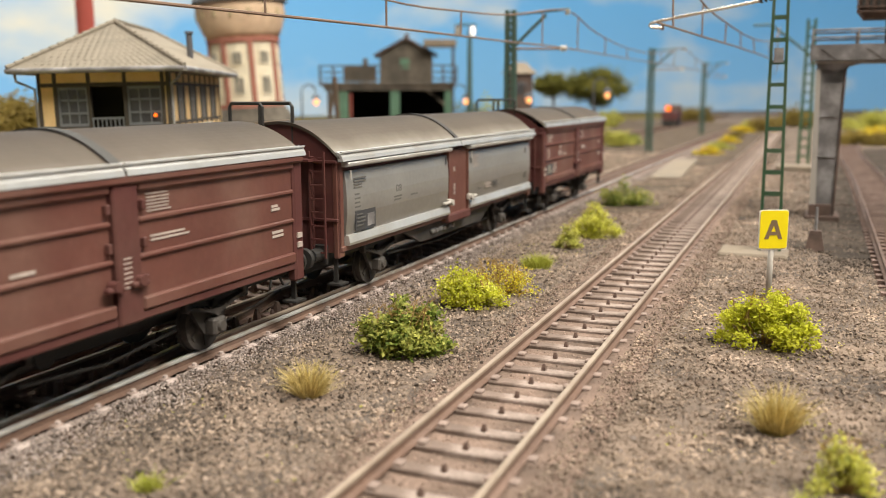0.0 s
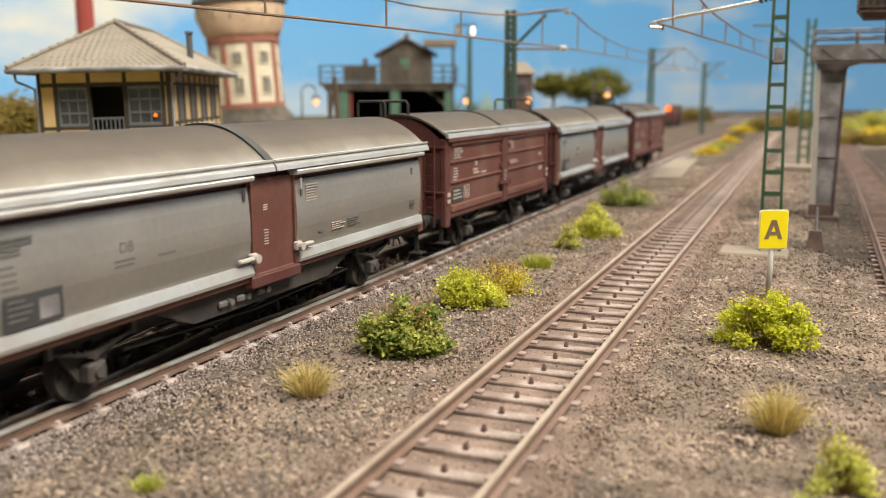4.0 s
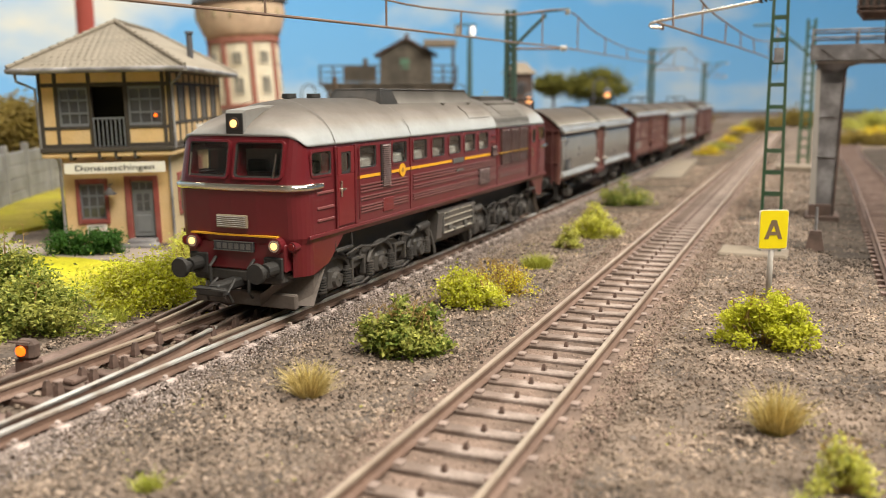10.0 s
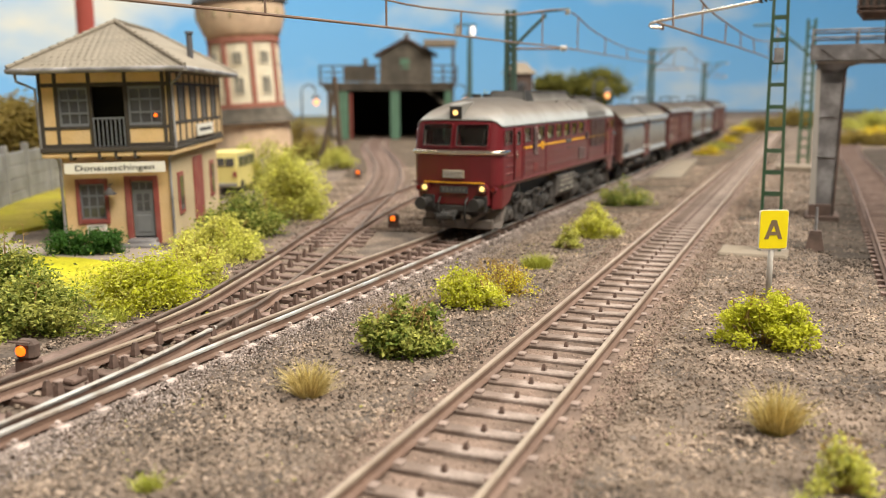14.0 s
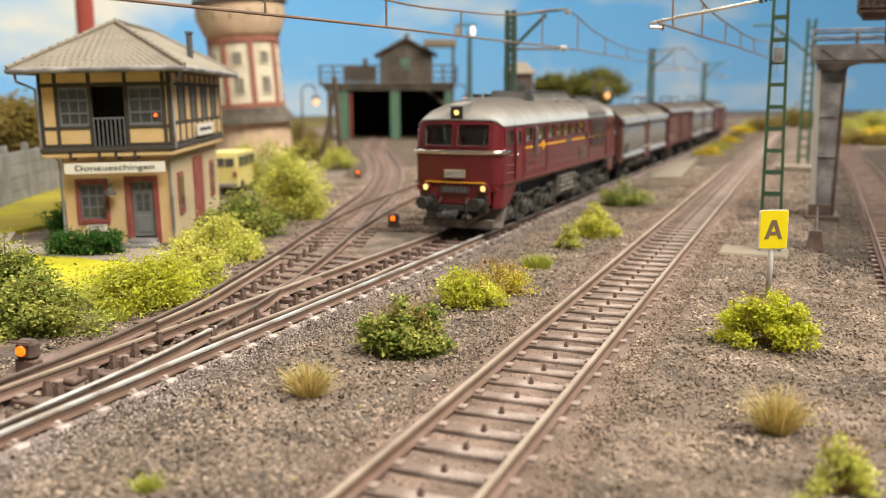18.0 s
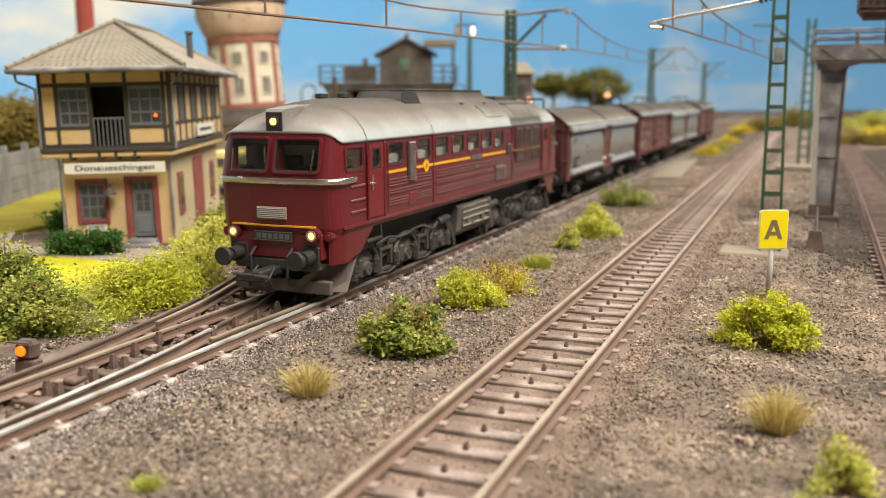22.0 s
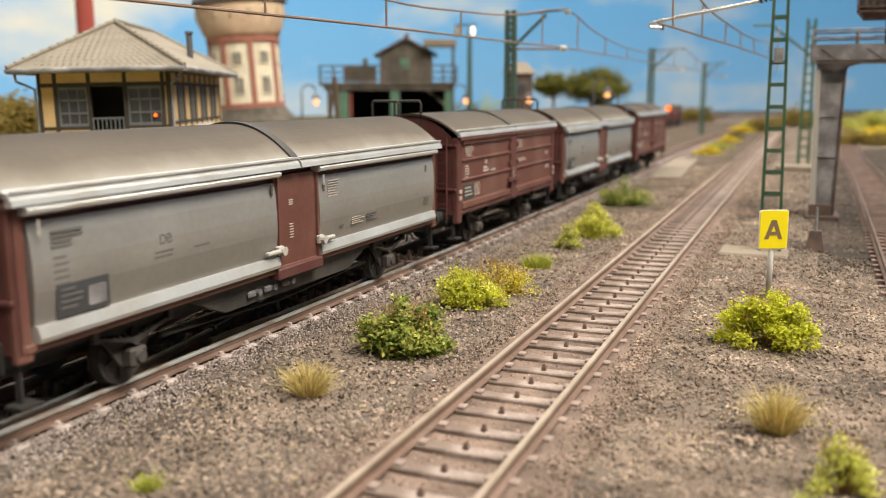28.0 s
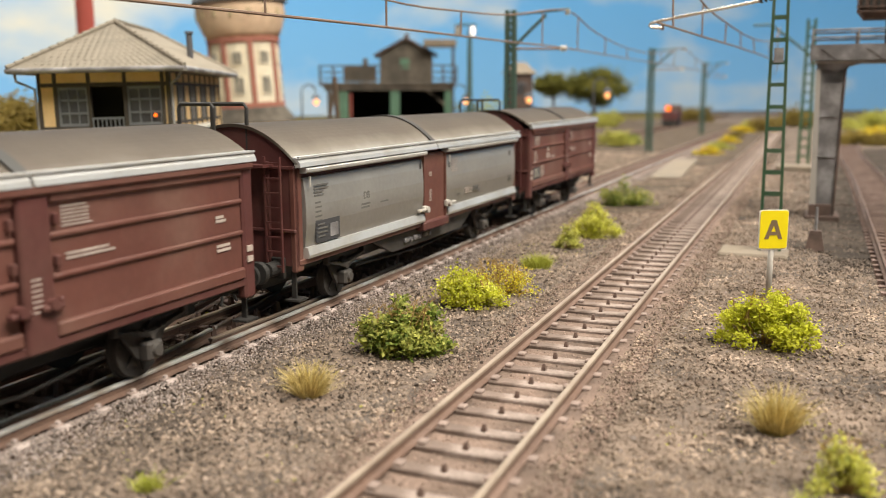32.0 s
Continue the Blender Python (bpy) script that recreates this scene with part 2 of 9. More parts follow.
WINFRAME = mat("window_frame_grey", (0.155, 0.165, 0.185), 0.6, var=0.12, size=0.3, fine=0.05)
PANE = mat("house_pane", (0.06, 0.06, 0.065), 0.12, var=0.3, size=0.6, fine=0.2, bump=0, spec=0.6)
# near-black colour that stands in for the darkness of unlit rooms
UNLIT = mat("unlit_interior", (0.012, 0.011, 0.010), 0.9, var=0.2, size=1, fine=0.2, bump=0)
BRICKRED = mat("red_surround", (0.235, 0.055, 0.045), 0.8, var=0.2, size=0.5, fine=0.06, tint=(0.28, 0.13, 0.10), tintamt=0.4, tintsize=0.6)
GREYDOOR = mat("door_grey", (0.16, 0.165, 0.17), 0.65, var=0.12, size=0.4, fine=0.05)
WHITEBOARD = mat("sign_white", (0.74, 0.71, 0.65), 0.6, var=0.06, size=0.5, fine=0.08, bump=0)
TOWERBRICK = mat("tower_brick", (0.66, 0.49, 0.345), 0.9, var=0.2, size=0.6, fine=0.1, tint=(0.52, 0.35, 0.24), tintsize=1.5)
TOWERRED = mat("tower_red", (0.33, 0.135, 0.10), 0.9, var=0.15, size=0.6, fine=0.1)
SLATE = mat("slate_dark", (0.09, 0.09, 0.10), 0.7, var=0.2, size=0.6, fine=0.1)
SHEDWOOD = mat("shed_wood", (0.078, 0.067, 0.055), 0.85, var=0.3, size=0.8, fine=0.1, tint=(0.17, 0.14, 0.11), tintsize=1.5)
SHEDGREEN = mat("shed_green", (0.10, 0.19, 0.13), 0.8, var=0.2, size=0.8, fine=0.1)
CHIMNEY = mat("chimney_brick", (0.34, 0.07, 0.055), 0.85, var=0.15, size=0.6, fine=0.1)
SIGNYELLOW = mat("sign_yellow", (0.86, 0.70, 0.005), 0.5, var=0.04, size=0.3, fine=0.08, bump=0)
SIGNINK = mat("sign_grey_letter", (0.19, 0.13, 0.075), 0.6, var=0.1, size=0.2, fine=0.05, bump=0)
POSTGREY = mat("post_grey", (0.42, 0.39, 0.36), 0.6, var=0.12, size=0.3, fine=0.05)
LAMPORANGE = mat("lamp_orange", (1.0, 0.17, 0.008), 0.4, var=0.0, size=1, fine=1, bump=0, glow=1.6)
LAMPWARM = mat("lamp_warm", (1.0, 0.43, 0.15), 0.4, var=0.0, size=1, fine=1, bump=0, glow=1.7)
LAMPCOOL = mat("lamp_white", (1.0, 0.97, 0.95), 0.4, var=0.0, size=1, fine=1, bump=0, glow=1.3)
HEADLAMP = mat("headlamp_glow", (1.0, 0.62, 0.2), 0.3, var=0.0, size=1, fine=1, bump=0, glow=1.7)
TAILLAMP = mat("tail_lamp_red", (0.16, 0.012, 0.012), 0.25, var=0.0, size=1, fine=1, bump=0, glow=0.03)
VANYELLOW = mat("van_yellow", (0.62, 0.53, 0.2), 0.5, var=0.05, size=1, fine=0.2, bump=0)
LEAFYELLOW = mat("leaf_yellow_green", (0.57, 0.57, 0.06), 0.75, var=0.2, size=0.5, fine=0.1, bump=0, island=0.35, tint=(0.50, 0.51, 0.04), tintamt=0.75, tintsize=0.5, spec=0.2)
LEAFGOLD = mat("leaf_gold", (0.66, 0.47, 0.06), 0.8, var=0.2, size=0.5, fine=0.1, bump=0, island=0.35, tint=(0.55, 0.50, 0.03), tintamt=0.7, tintsize=0.6, spec=0.2)
LEAFGREEN = mat("leaf_green", (0.18, 0.26, 0.045), 0.7, var=0.2, size=0.5, fine=0.1, bump=0, island=0.5, tint=(0.40, 0.37, 0.10), tintamt=0.75, tintsize=0.35, spec=0.25)
LEAFMID = mat("leaf_mid_green", (0.29, 0.34, 0.07), 0.7, var=0.2, size=0.5, fine=0.1, bump=0, island=0.4, tint=(0.56, 0.52, 0.15), tintamt=0.6, tintsize=0.5, spec=0.25)
LEAFDARK = mat("leaf_dark_green", (0.06, 0.15, 0.03), 0.75, var=0.25, size=0.6, fine=0.1, bump=0, island=0.35, spec=0.2)
LEAFTREE = mat("leaf_tree", (0.115, 0.12, 0.03), 0.8, var=0.3, size=1.5, fine=0.2, bump=0, island=0.4, spec=0.2, tint=(0.22, 0.2, 0.04), tintamt=0.7, tintsize=3.0)
LEAFOLIVE = mat("leaf_olive", (0.54, 0.51, 0.13), 0.8, var=0.25, size=1.0, fine=0.2, bump=0, island=0.35, spec=0.2, tint=(0.36, 0.38, 0.09), tintamt=0.6, tintsize=0.8)
STRAW = mat("straw_grass", (0.53, 0.42, 0.165), 0.85, var=0.2, size=0.5, fine=0.1, bump=0, island=0.3, spec=0.2)
GRASSBLADE = mat("grass_green_blades", (0.36, 0.38, 0.06), 0.85, var=0.2, size=0.5, fine=0.1, bump=0, island=0.3, spec=0.2)
TWIG = mat("twig", (0.34, 0.22, 0.08), 0.85, var=0.2, size=0.5, fine=0.1, bump=0)
BARK = mat("bark", (0.10, 0.07, 0.05), 0.9, var=0.3, size=0.5, fine=0.1)
TRACKSAND = mat("track_bed_sand", (0.20, 0.142, 0.116), 0.95, var=0.55, size=0.4, fine=0.06, bump=1.0, tint=(0.115, 0.085, 0.07), tintamt=0.8, tintsize=1.0, spec=0.15)
# pale foot and dark top: shading of the housings put into the colour
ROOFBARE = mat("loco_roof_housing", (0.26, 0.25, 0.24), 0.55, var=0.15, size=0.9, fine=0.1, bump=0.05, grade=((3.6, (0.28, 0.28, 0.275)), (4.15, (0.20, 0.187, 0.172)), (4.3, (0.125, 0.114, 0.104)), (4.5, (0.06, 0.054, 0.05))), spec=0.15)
ROOFPANEL = mat("loco_roof_panel", (0.135, 0.122, 0.11), 0.6, var=0.2, size=0.8, fine=0.12, bump=0.06, spec=0.15)
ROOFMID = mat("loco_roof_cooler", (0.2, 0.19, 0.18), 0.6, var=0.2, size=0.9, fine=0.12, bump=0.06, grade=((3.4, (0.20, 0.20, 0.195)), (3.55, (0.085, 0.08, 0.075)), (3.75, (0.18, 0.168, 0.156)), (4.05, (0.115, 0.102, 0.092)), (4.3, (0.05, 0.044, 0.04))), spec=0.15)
FLANKPANE = mat("flank_pane_dusty", (0.13, 0.108, 0.085), 0.75, var=0.3, size=0.5, fine=0.1, bump=0)
LEAFDRY = mat("leaf_dry_scrub", (0.30, 0.225, 0.055), 0.85, var=0.3, size=1.0, fine=0.2, bump=0, island=0.4, spec=0.15, tint=(0.16, 0.12, 0.05), tintamt=0.7, tintsize=2.0)
TRACKSTONE = mat("track_bed_grit", (0.33, 0.24, 0.20), 0.9, var=0.3, size=0.6, fine=0.06, bump=0.4, tint=(0.17, 0.122, 0.10), tintamt=0.85, tintsize=0.9, island=0.7, spec=0.2)
# dark stones that also carry the bridge's shadow in their colour
SHADESTONE = mat("shaded_dark_stones", (0.08, 0.064, 0.054), 0.9, var=0.4, size=0.9, fine=0.08, bump=0.5, tint=(0.15, 0.118, 0.098), tintamt=0.6, tintsize=1.6, island=0.7, spec=0.2)
LEAFPALE = mat("leaf_pale_yellow", (0.74, 0.70, 0.19), 0.8, var=0.2, size=0.5, fine=0.1, bump=0, island=0.35, tint=(0.52, 0.54, 0.09), tintamt=0.7, tintsize=0.6, spec=0.2)
# brown ballast, darkened in its colour in place of weaker far light
FARBED = mat("yard_ballast_dimmed", (0.112, 0.085, 0.065), 0.95, var=0.7, size=0.9, fine=0.1, bump=1.0, tint=(0.07, 0.053, 0.041), tintamt=0.8, tintsize=2.2, spec=0.1)
PLOUGH = mat("plough_dusty", (0.145, 0.118, 0.104), 0.75, var=0.3, size=0.5, fine=0.06, tint=(0.08, 0.066, 0.058), tintamt=0.7, tintsize=0.7)
TANK = mat("tank_dusty", (0.085, 0.077, 0.073), 0.6, var=0.25, size=0.6, fine=0.06, tint=(0.15, 0.128, 0.118), tintamt=0.6, tintsize=0.9)
FRONTPLATE = mat("plate_beige", (0.26, 0.215, 0.15), 0.6, var=0.2, size=0.3, fine=0.05)
SCREEN = clear_glass("windscreen_glass", (0.8, 0.8, 0.77))
SIDEWALL = mat("plaster_beige", (0.50, 0.40, 0.255), 0.9, var=0.16, size=0.6, fine=0.06, bump=0.5, tint=(0.40, 0.31, 0.2), tintamt=0.6, tintsize=1.2)
CLIPPALE = mat("rail_chair_pale", (0.44, 0.365, 0.34), 0.8, var=0.3, size=0.3, fine=0.05, spec=0.2)
ROOMWALL = mat("room_wall", (0.62, 0.61, 0.59), 0.95, var=0.03, size=20, fine=2, bump=0)


def backdrop_material():
    """Printed sky sheet: blue, paler at its foot, with soft clouds."""
    m = bpy.data.materials.new("printed_sky")
    m.use_nodes = True
    N, L = m.node_tree.nodes, m.node_tree.links
    bsdf = N["Principled BSDF"]
    bsdf.inputs["Roughness"].default_value = 0.9
    co = N.new("ShaderNodeTexCoord")
    sep = N.new("ShaderNodeSeparateXYZ")
    L.new(co.outputs["Object"], sep.inputs[0])
    mp = N.new("ShaderNodeMapping")
    mp.inputs["Scale"].default_value = (0.9, 0.9, 1.7)
    mp.inputs["Location"].default_value = (0.35, 0.0, 0.1)
    L.new(co.outputs["Object"], mp.inputs[0])
    nz = N.new("ShaderNodeTexNoise")
    nz.inputs["Scale"].default_value = 2.6
    nz.inputs["Detail"].default_value = 6
    L.new(mp.outputs[0], nz.inputs["Vector"])
    r = N.new("ShaderNodeMapRange")
    r.inputs["From Min"].default_value, r.inputs["From Max"].default_value = 0.50, 0.74
    west, more = N.new("ShaderNodeMapRange"), N.new("ShaderNodeMath")
    west.inputs["From Min"].default_value, west.inputs["From Max"].default_value, west.inputs["To Max"].default_value = -0.1, -0.75, 0.13
    L.new(sep.outputs["X"], west.inputs["Value"])
    L.new(nz.outputs["Fac"], more.inputs[0])
    L.new(west.outputs[0], more.inputs[1])
    L.new(more.outputs[0], r.inputs["Value"])
    g = N.new("ShaderNodeMapRange")
    g.inputs["From Min"].default_value, g.inputs["From Max"].default_value = 0.0, 0.45
    L.new(sep.outputs["Z"], g.inputs["Value"])
    mx = N.new("ShaderNodeMix")
    mx.data_type = "RGBA"
    mx.inputs["A"].default_value = (0.20, 0.45, 0.77, 1)
    mx.inputs["B"].default_value = (0.11, 0.37, 0.74, 1)
    L.new(g.outputs[0], mx.inputs["Factor"])
    m2 = N.new("ShaderNodeMix")
    m2.data_type = "RGBA"
    m2.inputs["B"].default_value = (0.69, 0.67, 0.60, 1)
    L.new(mx.outputs["Result"], m2.inputs["A"])
    L.new(r.outputs[0], m2.inputs["Factor"])
    L.new(m2.outputs["Result"], bsdf.inputs["Base Color"])
    return m


SKY = backdrop_material()
# ---- mesh tools, in full-size metres ----
class Geo:
    def __init__(self):
        self.v, self.f = [], []

    def add(self, verts, faces, m=None):
        o = len(self.v)
        self.v += [tuple(m @ Vector(q)) if m else tuple(q) for q in verts]
        self.f += [tuple(o + i for i in q) for q in faces]
        return self

    def box(self, x0, x1, y0, y1, z0, z1, b=0.0, m=None):
        c = Vector(((x0 + x1) / 2, (y0 + y1) / 2, (z0 + z1) / 2))
        h = Vector(((x1 - x0) / 2, (y1 - y0) / 2, (z1 - z0) / 2))
        if b <= 0:
            vs = [c + Vector((sx * h.x, sy * h.y, sz * h.z)) for sx in (-1, 1) for sy in (-1, 1) for sz in (-1, 1)]
            fs = [(0, 1, 3, 2), (4, 6, 7, 5), (0, 4, 5, 1), (2, 3, 7, 6), (0, 2, 6, 4), (1, 5, 7, 3)]
            return self.add(vs, fs, m)
        b = min(b, h.x * 0.95, h.y * 0.95, h.z * 0.95)
        vs, idx = [], {}
        for sx in (-1, 1):
            for sy in (-1, 1):
                for sz in (-1, 1):
                    for k in range(3):
                        q = [h.x - b, h.y - b, h.z - b]
                        q[k] += b
                        idx[sx, sy, sz, k] = len(vs)
                        vs.append(c + Vector((sx * q[0], sy * q[1], sz * q[2])))
        fs = []
        for k in range(3):
            for s in (-1, 1):
                ring = [(-1, -1), (1, -1), (1, 1), (-1, 1)]
                face = []
                for a, d in ring:
                    t = [a, d]
                    t.insert(k, s)
                    face.append(idx[(*t, k)])
                fs.append(tuple(face) if (s > 0) == (k != 1) else tuple(reversed(face)))
        for k in range(3):
            i, j = [n for n in range(3) if n != k]
            for a in (-1, 1):
                for d in (-1, 1):
                    t0, t1 = [0, 0, 0], [0, 0, 0]
                    t0[i] = t1[i] = a
                    t0[j] = t1[j] = d
                    t0[k], t1[k] = -1, 1
                    fs.append((idx[(*t0, i)], idx[(*t1, i)], idx[(*t1, j)], idx[(*t0, j)]))
        for sx in (-1, 1):
            for sy in (-1, 1):
                for sz in (-1, 1):
                    fs.append(tuple(idx[sx, sy, sz, k] for k in range(3)))
        return self.add(vs, fs, m)

    def cyl(self, a, b, r0, r1=None, n=12, caps=True):
        a, b = Vector(a), Vector(b)
        r1 = r0 if r1 is None else r1
        q = (b - a).to_track_quat("Z", "Y").to_matrix()
        vs = [c + q @ Vector((r * math.cos(2 * math.pi * i / n), r * math.sin(2 * math.pi * i / n), 0)) for c, r in ((a, r0), (b, r1)) for i in range(n)]
        fs = [(i, (i + 1) % n, n + (i + 1) % n, n + i) for i in range(n)]
        if caps:
            fs += [tuple(range(n - 1, -1, -1)), tuple(range(n, 2 * n))]
        return self.add(vs, fs)

    def tube(self, pts, r, n=6):
        """One bent round bar."""
        pts = [Vector(q) for q in pts]
        up, rings = None, []
        for i, q in enumerate(pts):
            t = (pts[min(i + 1, len(pts) - 1)] - pts[max(i - 1, 0)]).normalized()
            if up is None:
                up = t.orthogonal().normalized()
            up = (up - t * up.dot(t)).normalized()
            side = t.cross(up)
            rings.append([q + r * (math.cos(2 * math.pi * k / n) * up + math.sin(2 * math.pi * k / n) * side) for k in range(n)])
        return self.loft(rings)

    def loft(self, rings, cap0=True, cap1=True, closed=True):
        n, o = len(rings[0]), len(self.v)
        fs = []
        for k in range(len(rings) - 1):
            for i in range(n if closed else n - 1):
                j = (i + 1) % n
                fs.append((k * n + i, k * n + j, (k + 1) * n + j, (k + 1) * n + i))
        if cap0:
            fs.append(tuple(range(n - 1, -1, -1)))
        if cap1:
            fs.append(tuple(range((len(rings) - 1) * n, len(rings) * n)))
        return self.add([q for r in rings for q in r], fs)

    def prism(self, outline, a, b, axis="x"):
        """An outline of 2D points swept along an axis."""
        def put(q, t):
            return {"x": (t, q[0], q[1]), "y": (q[0], t, q[1]), "z": (q[0], q[1], t)}[axis]
        return self.loft([[put(q, a) for q in outline], [put(q, b) for q in outline]])

    def revolve(self, prof, centre=(0, 0), n=24):
        """prof: (radius, z) from the foot up."""
        return self.loft([[(centre[0] + r * math.cos(2 * math.pi * i / n), centre[1] + r * math.sin(2 * math.pi * i / n), z) for i in range(n)] for r, z in prof])

    def mesh(self, name, material, smooth_=False, fix=True):
        me = bpy.data.meshes.new(name)
        me.from_pydata([(x * K, y * K, z * K) for x, y, z in self.v], [], self.f)
        if fix:
            bm = bmesh.new()
            bm.from_mesh(me)
            bmesh.ops.recalc_face_normals(bm, faces=bm.faces)
            bm.to_mesh(me)
            bm.free()
        if smooth_:
            me.shade_smooth()
        me.materials.append(material)
        return me


def at(x, y, z, rz=0, rx=0, ry=0):
    """A pose from full-size metres."""
    return pose(x * K, y * K, z * K, rx, ry, rz)


def thing(name, label, category, m=None, group="", kind=""):
    ob = new(name)
    ob.empty_display_size = 0.01
    ob.matrix_basis = m or Matrix()
    return tagged(ob, label, category, group, kind)


def part(name, geo, material, parent, label="", m=None, smooth_=False, fix=True):
    me = geo if isinstance(geo, bpy.types.Mesh) else geo.mesh(name, material, smooth_, fix)
    ob = new(name, me)
    ob.parent = parent
    if m is not None:
        ob.matrix_basis = m
    if label:
        ob["label"] = label
    return ob


def solo(name, geo, material, label, category="", kind="", m=None, smooth_=False, group="", fix=True):
    ob = new(name, geo if isinstance(geo, bpy.types.Mesh) else geo.mesh(name, material, smooth_, fix))
    if m is not None:
        ob.matrix_basis = m
    return tagged(ob, label, category, group, kind)


def lettering(name, text, size, material, parent, m, label="", width=None):
    cu = bpy.data.curves.new(name, "FONT")
    cu.body, cu.size, cu.align_x, cu.align_y, cu.extrude = text, size * K, "CENTER", "CENTER", 0.004 * K
    cu.offset = size * (0.035 if size > 0.25 else 0.008) * K
    tmp = bpy.data.objects.new(name, cu)
    scene.collection.objects.link(tmp)
    bpy.context.view_layer.update()
    me = bpy.data.meshes.new_from_object(tmp.evaluated_get(bpy.context.evaluated_depsgraph_get()))
    bpy.data.objects.remove(tmp)
    if width:
        xs = [v.co.x for v in me.vertices]
        k = width * K / (max(xs) - min(xs))
        for v in me.vertices:
            v.co.x *= k
    me.materials.clear()
    me.materials.append(material)
    return part(name, me, material, parent, label, m)


# ---- the lines of the two tracks ----
MAIN_TURN, MAIN_OFF = radians(23.076), -10.408
SIDE_TURN, SIDE_OFF = radians(22.397), -3.862


def along(s, y, z, turn=MAIN_TURN, off=MAIN_OFF):
    c, n = math.cos(turn), math.sin(turn)
    return Vector((n * s + c * (off + y), c * s - n * (off + y), z))


def on_main(s, y=0.0, z=0.0, back=False):
    """The pose of a thing on the main line; its x runs away from the viewer along the track, its y to the left."""
    q = along(s, y, z) * K
    return pose(q.x, q.y, q.z, 0, 0, 90 - math.degrees(MAIN_TURN))


def on_side(s, y=0.0, z=0.0):
    q = along(s, y, z, SIDE_TURN, SIDE_OFF) * K
    return pose(q.x, q.y, q.z, 0, 0, 90 - math.degrees(SIDE_TURN))


GROUND = -0.27
# ---- table top, backdrop and room ----
def bump_height(x, y):
    """Lumps in the ground, kept low under the two straight lines."""
    m = abs(math.cos(MAIN_TURN) * x - math.sin(MAIN_TURN) * y - MAIN_OFF)
    d = abs(math.cos(SIDE_TURN) * x - math.sin(SIDE_TURN) * y - SIDE_OFF)
    k = max(0.0, min(1.0, (min(m, d) - 1.2) / 0.6))
    if y > 21 and d > 4.2 and m > 8:
        k = min(k, 0.15)
    return (k - 1) * 0.05 + (0.25 + 0.75 * k) * (noise.noise((x * 0.35, y * 0.35, 0)) * 0.06 + noise.noise((x * 1.3, y * 1.3, 5)) * 0.035 + noise.noise((x * 3.1, y * 3.1, 2)) * 0.035 + noise.noise((x * 6.3, y * 6.3, 7)) * 0.03)


def build_ground():
    xs = [-128 + 4 * i for i in range(27)] + [-20 + 0.4 * i for i in range(28)] + [-8.8 + 0.1 * i for i in range(210)] + [12.2 + 0.4 * i for i in range(32)] + [25 + 4 * i for i in range(58)]
    ys = [-80 + 4 * i for i in range(20)] + [0.0 + 0.5 * i for i in range(15)] + [7.5 + 0.1 * i for i in range(200)] + [27.5 + 0.3 * i for i in range(40)] + [39.5 + 3 * i for i in range(75)]
    g = Geo()
    for y in ys:
        for x in xs:
            g.v.append((x, y, GROUND + bump_height(x, y) * (1 if y < 45 else 0.4)))
    n = len(xs)
    g.f = [(j * n + i, j * n + i + 1, (j + 1) * n + i + 1, (j + 1) * n + i) for j in range(len(ys) - 1) for i in range(n - 1)]
    return solo("ground", g, BALLAST, "brown-grey model railway ground of gravel and earth on a table", kind="structure", smooth_=True, fix=False)


build_ground()


def build_backdrop():
    pts = [(-130, 0), (-122, 90), (-90, 160), (-30, 215), (50, 255), (140, 262), (215, 225), (250, 120), (255, 0)]
    line = []
    for i in range(len(pts) - 1):
        p0, p1, p2, p3 = (Vector(pts[max(0, min(len(pts) - 1, i + k))]) for k in (-1, 0, 1, 2))
        for u in (0, 0.25, 0.5, 0.75):
            line.append(0.5 * ((2 * p1) + (p2 - p0) * u + (2 * p0 - 5 * p1 + 4 * p2 - p3) * u * u + (3 * p1 - 3 * p2 + p3 - p0) * u**3))
    g = Geo()
    g.loft([[(q.x, q.y, -1) for q in line], [(q.x, q.y, 75) for q in line]], False, False, closed=False)
    return solo("backdrop", g, SKY, "printed blue sky backdrop sheet with soft white clouds", kind="structure", smooth_=True)


build_backdrop()


def build_room():
    lo, hi = (-300, -220, -85), (420, 420, 150)
    for name, box in (("floor", (lo[0], hi[0], lo[1], hi[1], lo[2] - 5, lo[2])), ("ceiling", (lo[0], hi[0], lo[1], hi[1], hi[2], hi[2] + 5)),
                      ("wall_west", (lo[0] - 5, lo[0], lo[1], hi[1], lo[2], hi[2])), ("wall_east", (hi[0], hi[0] + 5, lo[1], hi[1], lo[2], hi[2])),
                      ("wall_south", (lo[0], hi[0], lo[1] - 5, lo[1], lo[2], hi[2])), ("wall_north", (lo[0], hi[0], hi[1], hi[1] + 5, lo[2], hi[2]))):
        solo(name, Geo().box(*box), ROOMWALL, "plain off-white room " + name.split("_")[0], kind="structure")


build_room()


# ---- tracks ----
def resample(pts, step):
    """A smooth line through pts, in even steps."""
    fine = []
    for i in range(len(pts) - 1):
        p0, p1, p2, p3 = (pts[max(0, min(len(pts) - 1, i + k))] for k in (-1, 0, 1, 2))
        for j in range(24):
            u = j / 24
            fine.append(0.5 * ((2 * p1) + (p2 - p0) * u + (2 * p0 - 5 * p1 + 4 * p2 - p3) * u * u + (3 * p1 - 3 * p2 + p3 - p0) * u**3))
    fine.append(pts[-1])
    out, rest = [fine[0]], 0.0
    for a, b in zip(fine, fine[1:]):
        d = (b - a).length
        while d > 0 and rest + d >= step:
            k = (step - rest) / d
            a = a + (b - a) * k
            d, rest = (b - a).length, 0.0
            out.append(a.copy())
        rest += d
    return out


